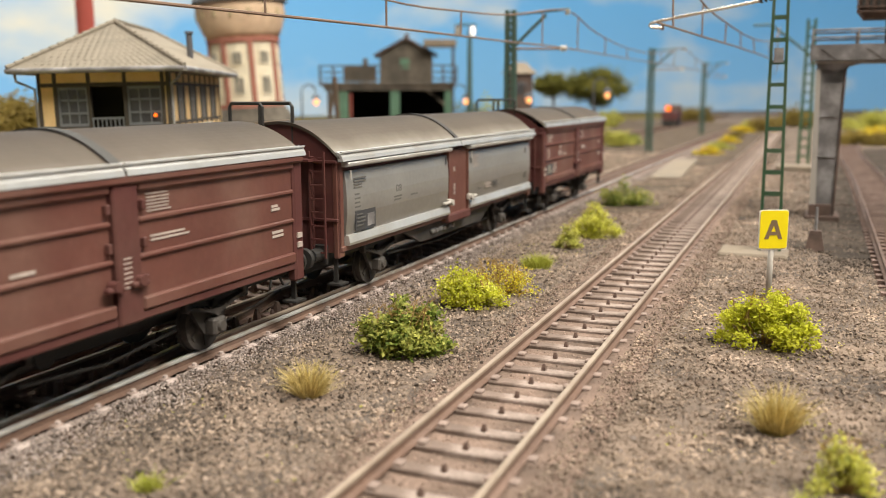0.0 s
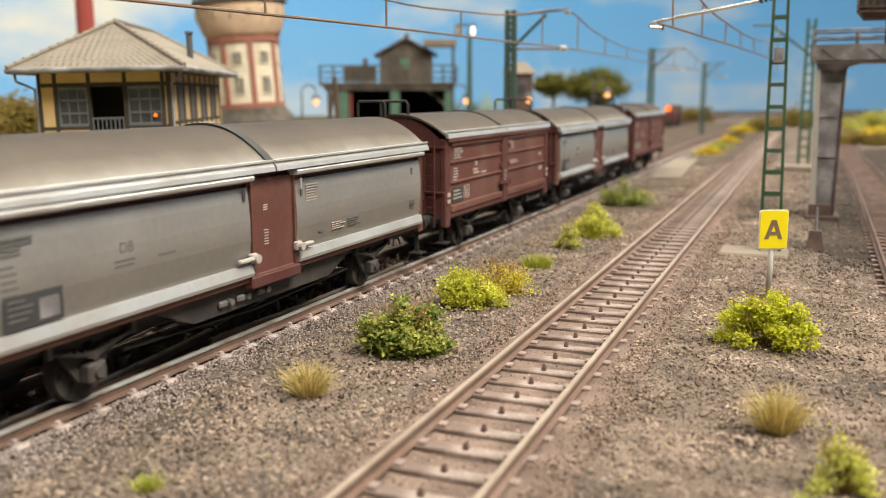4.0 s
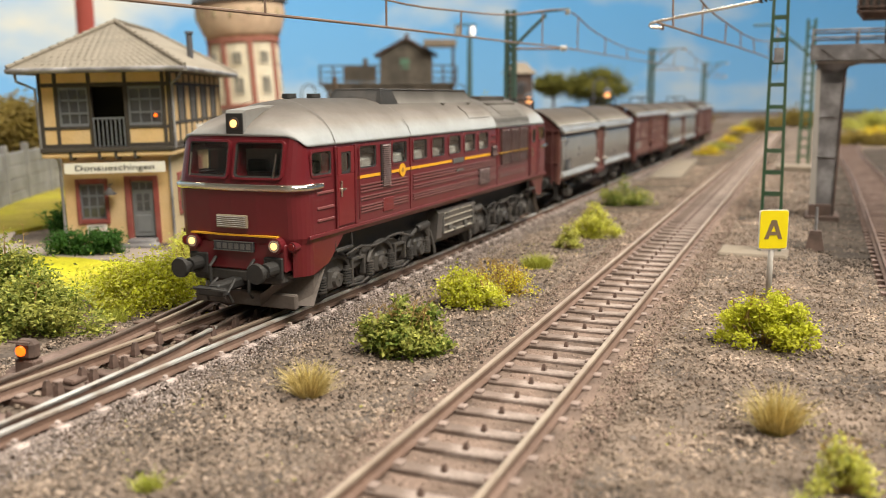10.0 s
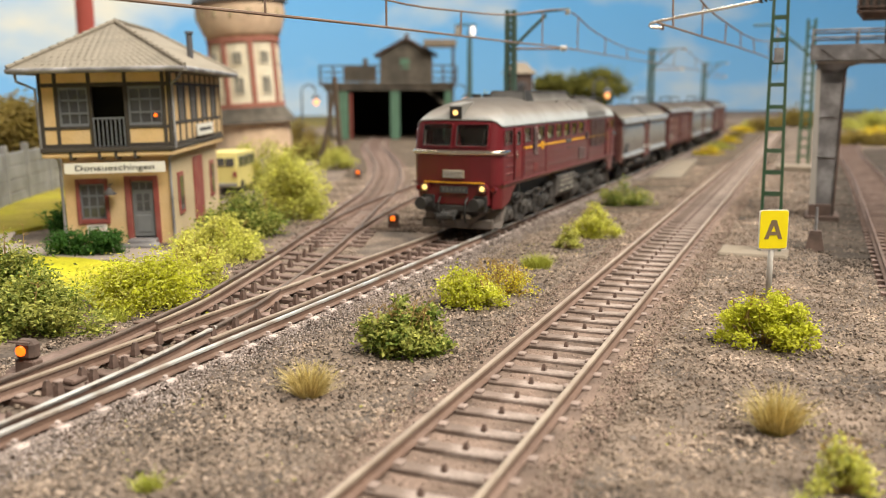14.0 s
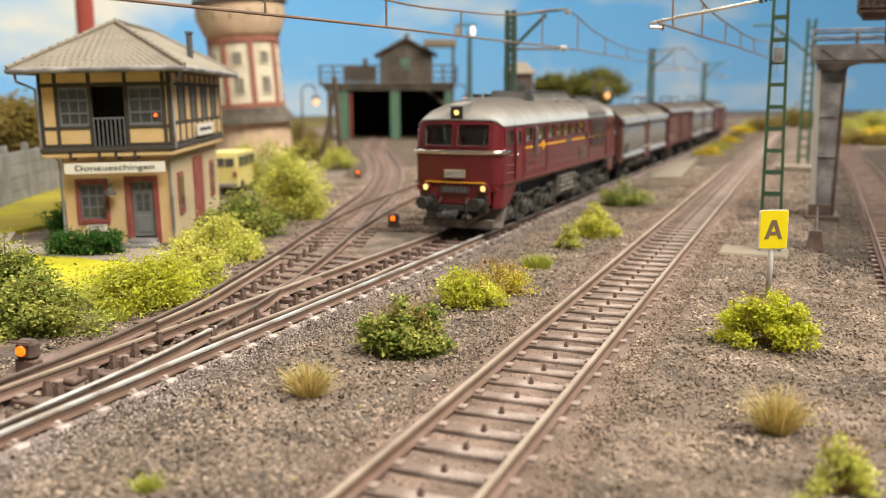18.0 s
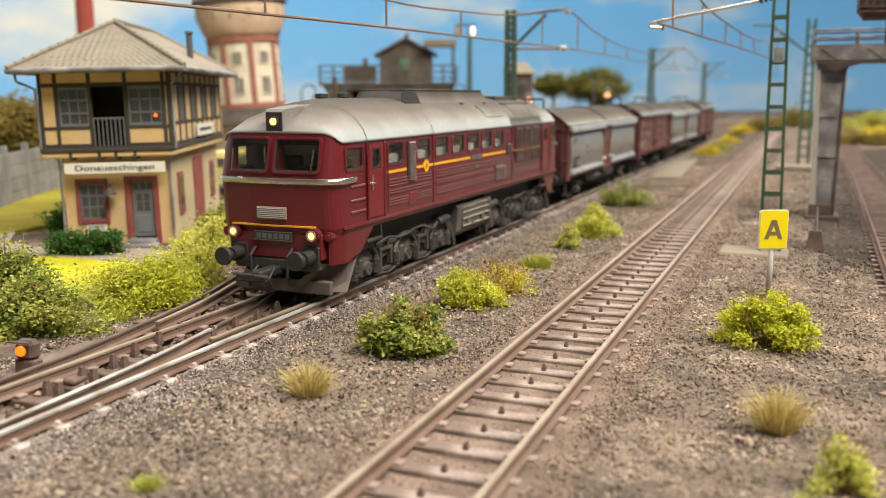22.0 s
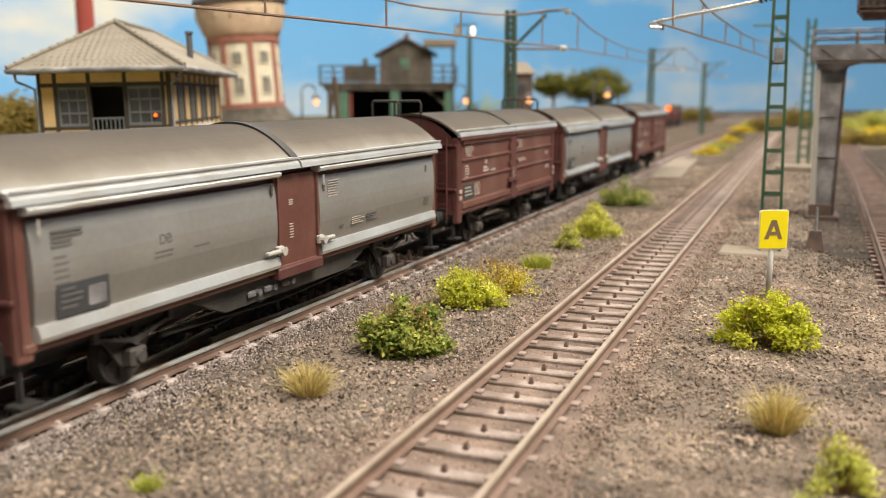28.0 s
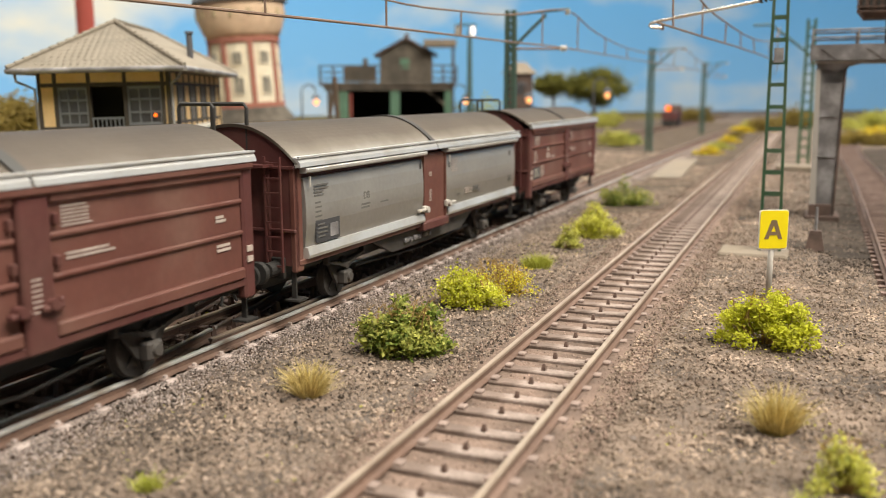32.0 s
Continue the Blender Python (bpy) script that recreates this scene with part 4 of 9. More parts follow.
def build_loco():
    L = 17.7
    th = thing("diesel_locomotive", "weathered dark red diesel locomotive with silver-grey roof and yellow stripe", "locomotive")
    def swoop(ring):
        """Lifts the eaves line over the windscreens."""
        out = []
        for x, y, z in ring:
            d = min(x, L - x)
            k = max(0.0, min(1.0, (1.06 - d) / 0.3))
            k = k * k * (3 - 2 * k) * max(0.0, min(1.0, 1 - (z - 3.45) / 0.5)) * (z > 3.3)
            out.append((x + (0.05 if x < L / 2 else -0.05) * k, y, z + 0.2 * k))
        return out
    body = Geo()
    rings = [plan_ring(1.50, 1.44, 0.62, L), plan_ring(1.62, 1.475, 0.60, L), plan_ring(2.5, 1.475, 0.56, L), plan_ring(2.68, 1.475, 0.56, L), plan_ring(3.36, 1.455, 0.72, L)]
    body.loft([swoop(r_) for r_ in rings])
    cut = Geo().box(1.0, 2.3, -1.25, 1.25, 2.72, 3.3).box(2.2, 15.3, -1.41, 1.41, 2.73, 3.31).box(15.2, 16.7, -1.25, 1.25, 2.72, 3.3)
    for sg in (-1, 1):
        y0, y1 = sorted((sg * 1.2, sg * 1.7))
        for x0, x1 in ((4.60, 5.36), (5.72, 6.52), (6.84, 7.62), (7.94, 8.74), (9.04, 9.82), (10.12, 10.88), (3.04, 3.80)):
            cut.prism(rounded_rect(x0, x1, 2.80, 3.28, 0.07), y0, y1, "y")
        for a, e in ((0, 1), (L, -1)):
            x0, x1 = sorted((a + e * 1.12, a + e * 1.86))
            cut.prism(rounded_rect(x0, x1, 2.80, 3.25, 0.07), y0 - 0.3, y1 + 0.3, "y")
            x0, x1 = sorted((a + e * 2.22, a + e * 2.62))
            cut.prism(rounded_rect(x0, x1, 2.76, 3.20, 0.09), y0, y1, "y")
            x0, x1 = sorted((a + e * 0.3, a + e * 1.25))
            yy = sorted((sg * 0.08, sg * 1.08))
            cut.prism(rounded_rect(yy[0], yy[1], 2.79, 3.45, 0.07), x0, x1, "x")
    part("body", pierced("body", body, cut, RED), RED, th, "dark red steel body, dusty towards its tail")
    # pale block added close behind the panes so that they look lighter
    inner = part("machinery", Geo().box(3.1, 11.3, -1.34, 1.34, 2.74, 3.02, 0.06).box(3.3, 8.2, -0.95, 0.95, 3.02, 3.2, 0.05), PALEBACKING, th, "pale grey block added behind the windows to lighten them")
    for x in (2.86, 14.6):
        part("bulkhead", Geo().box(x, x + 0.05, -1.25, 1.25, 2.74, 3.28), CABIN, inner)
    for x in (2.3, 14.95):
        part("seat", Geo().box(x, x + 0.25, -0.85, -0.4, 2.74, 3.0, 0.05).box(x, x + 0.25, 0.4, 0.85, 2.74, 3.0, 0.05), BLACK, inner)
    roof = Geo()
    rr = [(3.36, 1.485, 0.70, 0.5), (3.42, 1.48, 0.72, 0.52), (3.62, 1.40, 0.82, 0.66), (3.84, 1.22, 1.04, 0.8), (4.03, 0.95, 1.45, 0.8), (4.17, 0.62, 1.95, 0.6), (4.25, 0.32, 2.5, 0.4), (4.27, 0.05, 2.9, 0.05)]
    roof.loft([swoop(plan_ring(z, w, s, L, r=r)) for z, w, s, r in rr])
    rf = part("roof", roof, ROOF, th, "silver-grey roof, soot-stained along the middle, sky sheen painted at its eaves", smooth_=True)
    # roof seams, ribs and exhaust housing
    for x in (2.0, 5.55, 11.6, 14.87):
        g = Geo()
        prof = [(1.5, 3.37), (1.495, 3.43), (1.415, 3.63), (1.235, 3.85), (0.965, 4.045), (0.63, 4.185), (0.33, 4.265), (0, 4.285)]
        full = [(-a, b) for a, b in prof] + [(a, b) for a, b in reversed(prof[:-1])]
        g.loft([[(x - 0.012, a, b) for a, b in full], [(x + 0.012, a, b) for a, b in full]], False, False, closed=False)
        part("seam", g, ROOFDARK, rf)
    g = Geo()
    g.loft([[(5.5, -0.74, 4.08), (11.7, -0.74, 4.08), (11.7, 0.74, 4.08), (5.5, 0.74, 4.08)], [(5.75, -0.6, 4.45), (11.2, -0.6, 4.45), (11.2, 0.6, 4.45), (5.75, 0.6, 4.45)]])
    hs = part("exhaust_housing", g, ROOFBARE, th, "raised sooty grey roof housing, its shading painted in by height")
    part("housing_lid", Geo().box(5.7, 11.25, -0.63, 0.63, 4.45, 4.49, 0.02), FRAME, hs, "black lid along the top of the housing")
    bl = Geo()
    bl.loft([[(5.46, -0.76, 4.08), (6.45, -0.76, 4.08), (6.45, 0.76, 4.08), (5.46, 0.76, 4.08)], [(5.7, -0.64, 4.455), (6.3, -0.64, 4.455), (6.3, 0.64, 4.455), (5.7, 0.64, 4.455)]])
    part("intake_block", bl, BLACK, hs, "sooty black intake block")
    fp = [(5.49, -0.62, 4.12), (5.49, 0.62, 4.12), (5.72, 0.54, 4.42), (5.72, -0.54, 4.42)]
    part("housing_grille", Geo().loft([fp, [(x - 0.03, y, z + 0.02) for x, y, z in fp]]), FRAME, hs, "black louvred end of the housing")
    g = Geo()
    prof = [(1.49, 3.40), (1.488, 3.43), (1.408, 3.628), (1.228, 3.848), (0.958, 4.04), (0.63, 4.18), (0.33, 4.26), (0, 4.28)]
    full = [(-p_, q_) for p_, q_ in prof] + [(p_, q_) for p_, q_ in reversed(prof[:-1])]
    g.loft([[(11.65, p_, q_) for p_, q_ in full], [(14.85, p_, q_) for p_, q_ in full]], False, False, closed=False)
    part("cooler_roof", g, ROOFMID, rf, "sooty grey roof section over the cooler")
    g = Geo()
    g.box(12.1, 14.7, -1.0, 1.0, 4.02, 4.1, 0.02)
    g.box(12.3, 14.5, -0.7, 0.7, 4.1, 4.3, 0.03)
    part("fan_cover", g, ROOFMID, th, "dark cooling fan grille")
    for x in (2.95, 3.95):
        g = Geo().cyl((x, 0.15, 4.1), (x, 0.15, 4.3), 0.085, 0.085, 14)
        g.cyl((x, 0.15, 4.25), (x, 0.15, 4.28), 0.09, 0.16, 18).cyl((x, 0.15, 4.28), (x, 0.15, 4.37), 0.16, 0.15, 18)
        part("roof_vent", g, BLACK, rf, "black mushroom vent")
    for x0, x1, mt in ((12.3, 14.35, ROOFPANEL), (9.7, 11.3, ROOF)):
        for sg in (-1, 1):
            out = [(sg * 1.352, 3.69), (sg * 1.225, 3.85), (sg * 0.99, 4.025)]
            g = Geo().prism(out + [(y_ + sg * 0.007, z_ + 0.012) for y_, z_ in reversed(out)], x0, x1, "x")
            part("roof_panel", g, mt, rf, "dusty grey cooler cover" if mt is ROOFPANEL else "flat grey roof hatch")
    for x, y in ((9.0, -0.85), (10.9, -0.85)):
        g = Geo().cyl((x, y, 4.0 if abs(y) > 0.5 else 4.2), (x, y, 4.1 if abs(y) > 0.5 else 4.32), 0.06, 0.05, 12)
        g.cyl((x, y, 4.1 if abs(y) > 0.5 else 4.31), (x, y, 4.12 if abs(y) > 0.5 else 4.34), 0.08, 0.07, 12)
        part("vent_cap", g, ROOFDARK, rf)
    W = 1.475

    def corner(v):
        """Draws a flank part in to follow the rounded corner of the cab."""
        d = min(v[0], L - v[0])
        k = min(1.0, max(0.0, (d - 0.66) / 0.45))
        back = 0.375 * (1 - math.sin(math.acos(1 - k))) if k < 1 else 0.0
        return (v[0], v[1] + (back if v[1] < 0 else -back), v[2])
    for y in (-W, W):
        F = flank(y)
        for x0, x1, z0, z1 in ((4.60, 5.36, 2.80, 3.28), (5.72, 6.52, 2.80, 3.28), (6.84, 7.62, 2.80, 3.28), (7.94, 8.74, 2.80, 3.28), (9.04, 9.82, 2.80, 3.28), (10.12, 10.88, 2.80, 3.28), (3.04, 3.80, 2.80, 3.27)):
            window(th, x0, x1, z0, z1, F)
        for a, e in ((0, 1), (L, -1)):
            xs = sorted((a + e * 1.12, a + e * 1.86))
            window(th, xs[0], xs[1], 2.8, 3.25, F, name="cab_window", bend=corner)
            # door with window and handle
            x0, x1 = sorted((a + e * 2.02, a + e * 2.82))
            sgn = -1 if y < 0 else 1
            ya, yb = sorted((y, y + sgn * 0.02))
            g = Geo().box(x0 + 0.06, x1 - 0.06, ya - 0.01, yb, 1.7, 2.76, 0.015).box(x0 + 0.06, x1 - 0.06, ya - 0.01, yb, 3.2, 3.3)
            g.box(x0 + 0.06, x0 + 0.2, ya - 0.01, yb, 2.76, 3.2).box(x1 - 0.2, x1 - 0.06, ya - 0.01, yb, 2.76, 3.2)
            door = part("cab_door", g, DOORRED, th, "bright red cab door")
            g = Geo()
            for xx in (x0, x1):
                g.box(xx - 0.03, xx + 0.03, min(ya, yb) - 0.02, max(ya, yb) + 0.02, 1.66, 3.32, 0.012)
            part("door_frame", g, RED, door)
            wf = Geo().prism(rounded_rect(x0 + 0.2, x1 - 0.2, 2.76, 3.2, 0.09), y + sgn * -0.012, y + sgn * -0.004, "y")
            part("door_pane", wf, GLASS, door).visible_shadow = False
            o_, i_ = rounded_rect(x0 + 0.19, x1 - 0.19, 2.75, 3.21, 0.1), rounded_rect(x0 + 0.235, x1 - 0.235, 2.795, 3.165, 0.08)
            part("door_seal", Geo().loft([[(u, y + sgn * d_, v) for u, v in r_] for r_, d_ in ((o_, -0.02), (o_, 0.026), (i_, 0.02), (i_, -0.02))], False, False), RUBBER, door)
            g = Geo()
            g.tube([(x0 + 0.16, y + sgn * 0.05, 2.3), (x0 + 0.16, y + sgn * 0.05, 2.62)], 0.02)
            g.box(x0 + 0.12, x0 + 0.32, y + min(0, sgn * 0.06), y + max(0, sgn * 0.06), 2.42, 2.47, 0.01)
            part("door_handle", g, ALU, door, "metal door handle")
            g = Geo()
            for xx in (x0 - 0.07, x1 + 0.07):
                g.tube([(xx, y + sgn * 0.07, 1.75), (xx, y + sgn * 0.07, 3.1)], 0.018)
            part("handrail", g, RED, door)
            # short ribs below the cab window
            g = Geo()
            xa, xb = sorted((a + e * 1.28, a + e * 1.92))
            for z in (2.42, 2.12, 1.88):
                g.box(xa, xb, ya - 0.005, yb + 0.005, z, z + 0.06, 0.02)
            part("ribs", g, BEAD, th)
        sgn = -1 if y < 0 else 1

        def slab(x0, x1, z0, z1, t=0.015):
            ya, yb = sorted((y - sgn * 0.01, y + sgn * t))
            return (x0, x1, ya, yb, z0, z1)
        # yellow line and badge
        for x0, x1 in ((2.95, 3.98), (4.55, 8.1), (9.05, 11.05), (11.75, 14.6)):
            part("stripe", Geo().box(*slab(x0, x1, 2.59, 2.655 if x0 < 11.7 else 2.62, 0.012 if x0 < 11.7 else 0.072)), YELLOW if x0 < 11.7 else DULLYELLOW, th, "yellow painted line")
        g = Geo().cyl((5.1, y, 2.62), (5.1, y + sgn * 0.025, 2.62), 0.155, 0.155, 24)
        part("badge", g, YELLOW, th, "round yellow emblem")
        g = Geo().cyl((5.1, y + sgn * 0.02, 2.62), (5.1, y + sgn * 0.03, 2.62), 0.06, 0.06, 12)
        part("badge_centre", g, DULLYELLOW, th)
        # long beads in groups of three
        for x0, x1 in ((3.0, 5.45), (5.65, 11.6), (11.78, 14.55)):
            for zs in ((2.43, 2.36, 2.29), (2.18, 2.12), (1.98, 1.92, 1.86)) if x0 < 11 else ((2.18, 2.12), (1.98, 1.92, 1.86)):
                g = Geo()
                for z in zs:
                    g.box(*slab(x0 + 0.05, x1 - 0.05, z, z + 0.028, 0.022))
                part("beading", g, BEAD, th)
        g = Geo().box(*slab(0.95, L - 0.95, 1.58, 1.66, 0.03), 0.012)
        part("sill", g, RED, th)
        for x0 in (5.53, 11.66):
            part("panel_seam", Geo().box(*slab(x0, x0 + 0.05, 1.66, 3.36, 0.02)), RED, th)

        def grille(x0, x1, z0, z1, n, m=LOUVRE, name="grille", bars=0):
            fr = part(name, Geo().box(*slab(x0, x1, z0, z1, 0.02)), BLACK, th)
            for k in range(n):
                z = z0 + (z1 - z0) * (k + 0.5) / n
                h = (z1 - z0) / n
                gg = Geo()
                for b in range(bars + 1):
                    xa = x0 + 0.04 + (x1 - x0 - 0.04) * b / (bars + 1)
                    xb = x0 + (x1 - x0 - 0.04) * (b + 1) / (bars + 1) - 0.02
                    gg.add([(xa, y + sgn * 0.02, z - h * 0.35), (xb, y + sgn * 0.02, z - h * 0.35), (xb, y + sgn * 0.065, z - h * 0.35), (xa, y + sgn * 0.065, z - h * 0.35),
                            (xa, y + sgn * 0.02, z + h * 0.3), (xb, y + sgn * 0.02, z + h * 0.3)], [(0, 1, 2, 3), (3, 2, 5, 4), (0, 3, 4), (1, 5, 2), (0, 4, 5, 1)])
                part("slat", gg, m, fr)
        grille(4.03, 4.5, 2.34, 3.26, 20, SLATGREY)
        grille(11.18, 11.62, 2.55, 2.85, 8, SLATGREY)
        grille(12.0, 14.55, 2.26, 3.3, 18, bars=2)
        for xa in (11.97, 12.84, 13.69, 14.53):
            part("grille_bar", Geo().box(*slab(xa, xa + 0.03, 2.24, 3.32, 0.07)), LOUVRE, th)
        for zz in (2.92, 3.12):
            part("ribs", Geo().box(*slab(11.2, 11.55, zz, zz + 0.05, 0.03), 0.012), DOORRED, th)
        grille(10.08, 11.0, 1.82, 2.25, 10, SLATGREY)
        part("hatch_plate", Geo().box(*slab(4.1, 4.6, 1.76, 2.06, 0.028), 0.01), DOORRED, th, "small bright red hatch")
        # running number shown as plain bars
        for k in range(6):
            part("number_bar", Geo().box(*slab(8.2 + k * 0.125, 8.29 + k * 0.125, 2.55, 2.68, 0.03)), INKGREY, th)
        part("maker_plate", Geo().box(*slab(8.4, 8.9, 2.32, 2.38, 0.03)), INKGREY, th)
        # fuel and battery box between the trucks
        tg = Geo()
        tg.loft([[(x_, sgn * y_, z_) for y_, z_ in ((0.4, 0.5), (1.2, 0.5), (1.3, 0.62), (1.36, 1.28), (1.3, 1.36), (0.4, 1.36))] for x_ in (7.5, 10.15)])
        tank = part("battery_box", tg, TANK, th, "dusty grey tank with pale edge lines")
        yf = sorted((sgn * 1.30, sgn * 1.375))
        for z_ in (0.72, 0.92, 1.1, 1.25):
            part("edge_line", Geo().box(7.85, 9.95, yf[0], yf[1], z_, z_ + 0.022), GREYPLATE, tank)
        for x_ in (7.82, 9.93):
            part("edge_line", Geo().box(x_, x_ + 0.025, yf[0], yf[1], 0.72, 1.272), INKGREY, tank)
        for x_, z_ in ((8.05, 1.2), (8.95, 1.2), (9.8, 1.2), (8.6, 0.68), (9.4, 0.68)):
            part("clasp", Geo().box(x_, x_ + 0.12, yf[0], yf[1] + 0.012, z_, z_ + 0.11, 0.012), INKGREY, tank)
        for x_, z_ in ((8.2, 0.8), (9.3, 0.8)):
            part("data_plate", Geo().box(x_, x_ + 0.22, yf[0], yf[1] - 0.006, z_, z_ + 0.09), INKGREY, tank)
        for x_ in (7.62, 10.0):
            part("filler_neck", Geo().cyl((x_, sgn * 1.12, 1.34), (x_, sgn * 1.12, 1.5), 0.09, 0.09, 12), FRAME, tank)
    # the two faces
    for a, e in ((0, 1), (L, -1)):
        for y0, y1 in ((-1.08, -0.08), (0.08, 1.08)):
            # screens follow the raked front
            def q(yv, zv, off):
                x = 0.56 + (zv - 2.68) / 0.68 * 0.16 - 0.025 + 0.09 * abs(yv)**2
                return (a + e * (x - off), yv, zv)
            out = rounded_rect(y0 - 0.04, y1 + 0.04, 2.75, 3.49, 0.1)
            inn = rounded_rect(y0, y1, 2.79, 3.45, 0.07)
            g.loft([[q(u, v, -0.03) for u, v in out], [q(u, v, 0.035) for u, v in out], [q(u, v, 0.035) for u, v in inn], [q(u, v, 0.0) for u, v in inn]], False, False)
            fr = part("windscreen", g, RED, th, "red-framed windscreen")
            g = Geo()
            i2 = rounded_rect(y0 + 0.028, y1 - 0.028, 2.818, 3.422, 0.06)
            seal = Geo().loft([[q(u, v, d_) for u, v in r_] for r_, d_ in ((inn, -0.05), (inn, 0.022), (i2, 0.012), (i2, -0.05))], False, False)
            part("seal", seal, RUBBER, fr, "black rubber seal")
            g.loft([[q(u, v, -0.012) for u, v in inn], [q(u, v, -0.002) for u, v in inn]])
            part("pane", g, SCREEN, fr, "grey reflecting windscreen glass").visible_shadow = False
            g = Geo().tube([q(y1 - 0.12 if y1 > 0 else y0 + 0.12, 2.79, 0.07), q(y1 - 0.1 if y1 > 0 else y0 + 0.1, 3.24, 0.07)], 0.018)
            part("wiper", g, ALU, fr)
        # metal band round the nose
        ring0 = [v for v in plan_ring(2.53, 1.52, 0.535, L)]
        ring1 = [v for v in plan_ring(2.66, 1.52, 0.535, L)]
        ring0 += [(a + e * 1.5, -1.51, 2.545), (a + e * 1.5, 1.51, 2.545)]
        ring1 += [(a + e * 1.5, -1.51, 2.645), (a + e * 1.5, 1.51, 2.645)]
        keep = [i for i, v in enumerate(ring0) if (v[0] < 1.55 if e > 0 else v[0] > L - 1.55)]
        order = sorted(keep, key=lambda i: math.atan2(ring0[i][1], 2.2 - abs(ring0[i][0] - a)))
        g = Geo()
        rings = []
        for i in order:
            v, w = ring0[i], ring1[i]
            bulge = [(L / 2 + (v[0] - L / 2) * (1 + 0.0035 * k), v[1] * (1 + 0.02 * k), v[2] + (w[2] - v[2]) * f_) for f_, k in ((0.15, 0.7), (0.4, 1.0), (0.65, 0.9), (0.88, 0.5))]
            rings.append([v] + bulge + [w] + [(L / 2 + (u[0] - L / 2) * 0.985, u[1] * 0.93, u[2]) for u in (w, v)])
        g.loft(rings)
        part("nose_band", g, ALU, th, "bright metal trim band", smooth_=False)
        g = Geo()
        for yy in (-1.0, -0.6, -0.2, 0.2, 0.6):
            xm = 0.585 if abs(yy + 0.2) < 0.3 else 0.60
            x0, x1 = sorted((a + e * (xm - 0.04), a + e * (xm + 0.06)))
            g.box(x0, x1, yy, yy + 0.4, 1.65, 1.682)
        part("front_line", g, YELLOW, th, "thin yellow line")
        x0, x1 = sorted((a + e * 0.53, a + e * 0.60))
        part("front_plate", Geo().box(x0, x1, -0.36, 0.36, 1.8, 2.06, 0.02), FRONTPLATE, th, "blank beige front plate")
        fpl = th.children[-1]
        xr0, xr1 = sorted((a + e * 0.515, a + e * 0.535))
        for k in range(6):
            part("plate_rib", Geo().box(xr0, xr1, -0.33, 0.33, 1.825 + k * 0.038, 1.845 + k * 0.038, 0.006), POSTGREY, fpl)
        xn0, xn1 = sorted((a + e * 0.56, a + e * 0.64))
        npl = part("number_plate", Geo().box(xn0, xn1, -0.46, 0.46, 1.35, 1.54, 0.015), INK, th, "dark plate with a worn frame")
        for za, zb in ((1.35, 1.365), (1.525, 1.54)):
            xf = sorted((a + e * 0.55, a + e * 0.57))
            part("plate_frame", Geo().box(xf[0], xf[1], -0.46, 0.46, za, zb), INKGREY, npl)
        for k in range(6):
            xf = sorted((a + e * 0.55, a + e * 0.57))
            part("number_bar", Geo().box(xf[0], xf[1], -0.40 + k * 0.138, -0.31 + k * 0.138, 1.39, 1.5), INKGREY, npl)
        # lamps
        for y in (-0.96, 0.96):
            xx = a + e * 0.70
            g = Geo().cyl((xx, y, 1.5), (xx - e * 0.16, y, 1.5), 0.165, 0.155, 18)
            lam = part("lamp", g, RED, th)
            part("lamp_rim", Geo().cyl((xx - e * 0.13, y, 1.5), (xx - e * 0.178, y, 1.5), 0.125, 0.115, 20), ALU, lam, "worn metal lamp rim")
            part("lens", Geo().cyl((xx - e * 0.15, y, 1.5), (xx - e * 0.185, y, 1.5), 0.09, 0.07, 18), HEADLAMP if e > 0 else GREYPLATE, lam, "warm white headlight glass")
            yo = 1.24 if y > 0 else -1.24
            g = Geo().cyl((a + e * 0.92, yo, 1.47), (a + e * 0.70, yo, 1.47), 0.11, 0.10, 14)
            lam = part("marker_lamp", g, RED, th)
            part("lens", Geo().cyl((a + e * 0.72, yo, 1.47), (a + e * 0.685, yo, 1.47), 0.075, 0.06, 14), TAILLAMP, lam, "small dark red tail light")
        g = Geo()
        x0, x1 = sorted((a + e * 0.86, a + e * 2.0))
        g.loft([[(a + e * 0.77, -0.19, 3.58), (a + e * 0.77, 0.19, 3.58), (a + e * 0.79, 0.19, 4.0), (a + e * 0.79, -0.19, 4.0)],
                [(a + e * 0.80, -0.23, 3.54), (a + e * 0.80, 0.23, 3.54), (a + e * 0.84, 0.23, 4.05), (a + e * 0.84, -0.23, 4.05)],
                [(a + e * 1.35, -0.22, 3.7), (a + e * 1.35, 0.22, 3.7), (a + e * 1.35, 0.22, 4.1), (a + e * 1.35, -0.22, 4.1)],
                [(a + e * 2.3, -0.2, 4.05), (a + e * 2.3, 0.2, 4.05), (a + e * 2.3, 0.15, 4.17), (a + e * 2.3, -0.15, 4.17)]])
        hl = part("top_light", g, ROOFBARE, th, "grey headlight housing on the roof")
        part("bezel", Geo().box(min(a + e * 0.76, a + e * 0.79), max(a + e * 0.75, a + e * 0.79), -0.2, 0.2, 3.6, 4.0, 0.015), RUBBER, hl, "dark lamp face")
        part("lens_ring", Geo().cyl((a + e * 0.82, 0, 3.8), (a + e * 0.74, 0, 3.8), 0.12, 0.115, 18), RUSTDARK, hl)
        part("lens", Geo().cyl((a + e * 0.8, 0, 3.8), (a + e * 0.73, 0, 3.8), 0.085, 0.075, 18), HEADLAMP if e > 0 else GREYPLATE, hl, "warm white headlight glass")
        # buffer beam, apron, buffers, coupling
        x0, x1 = sorted((a + e * 0.64, a + e * 1.5))
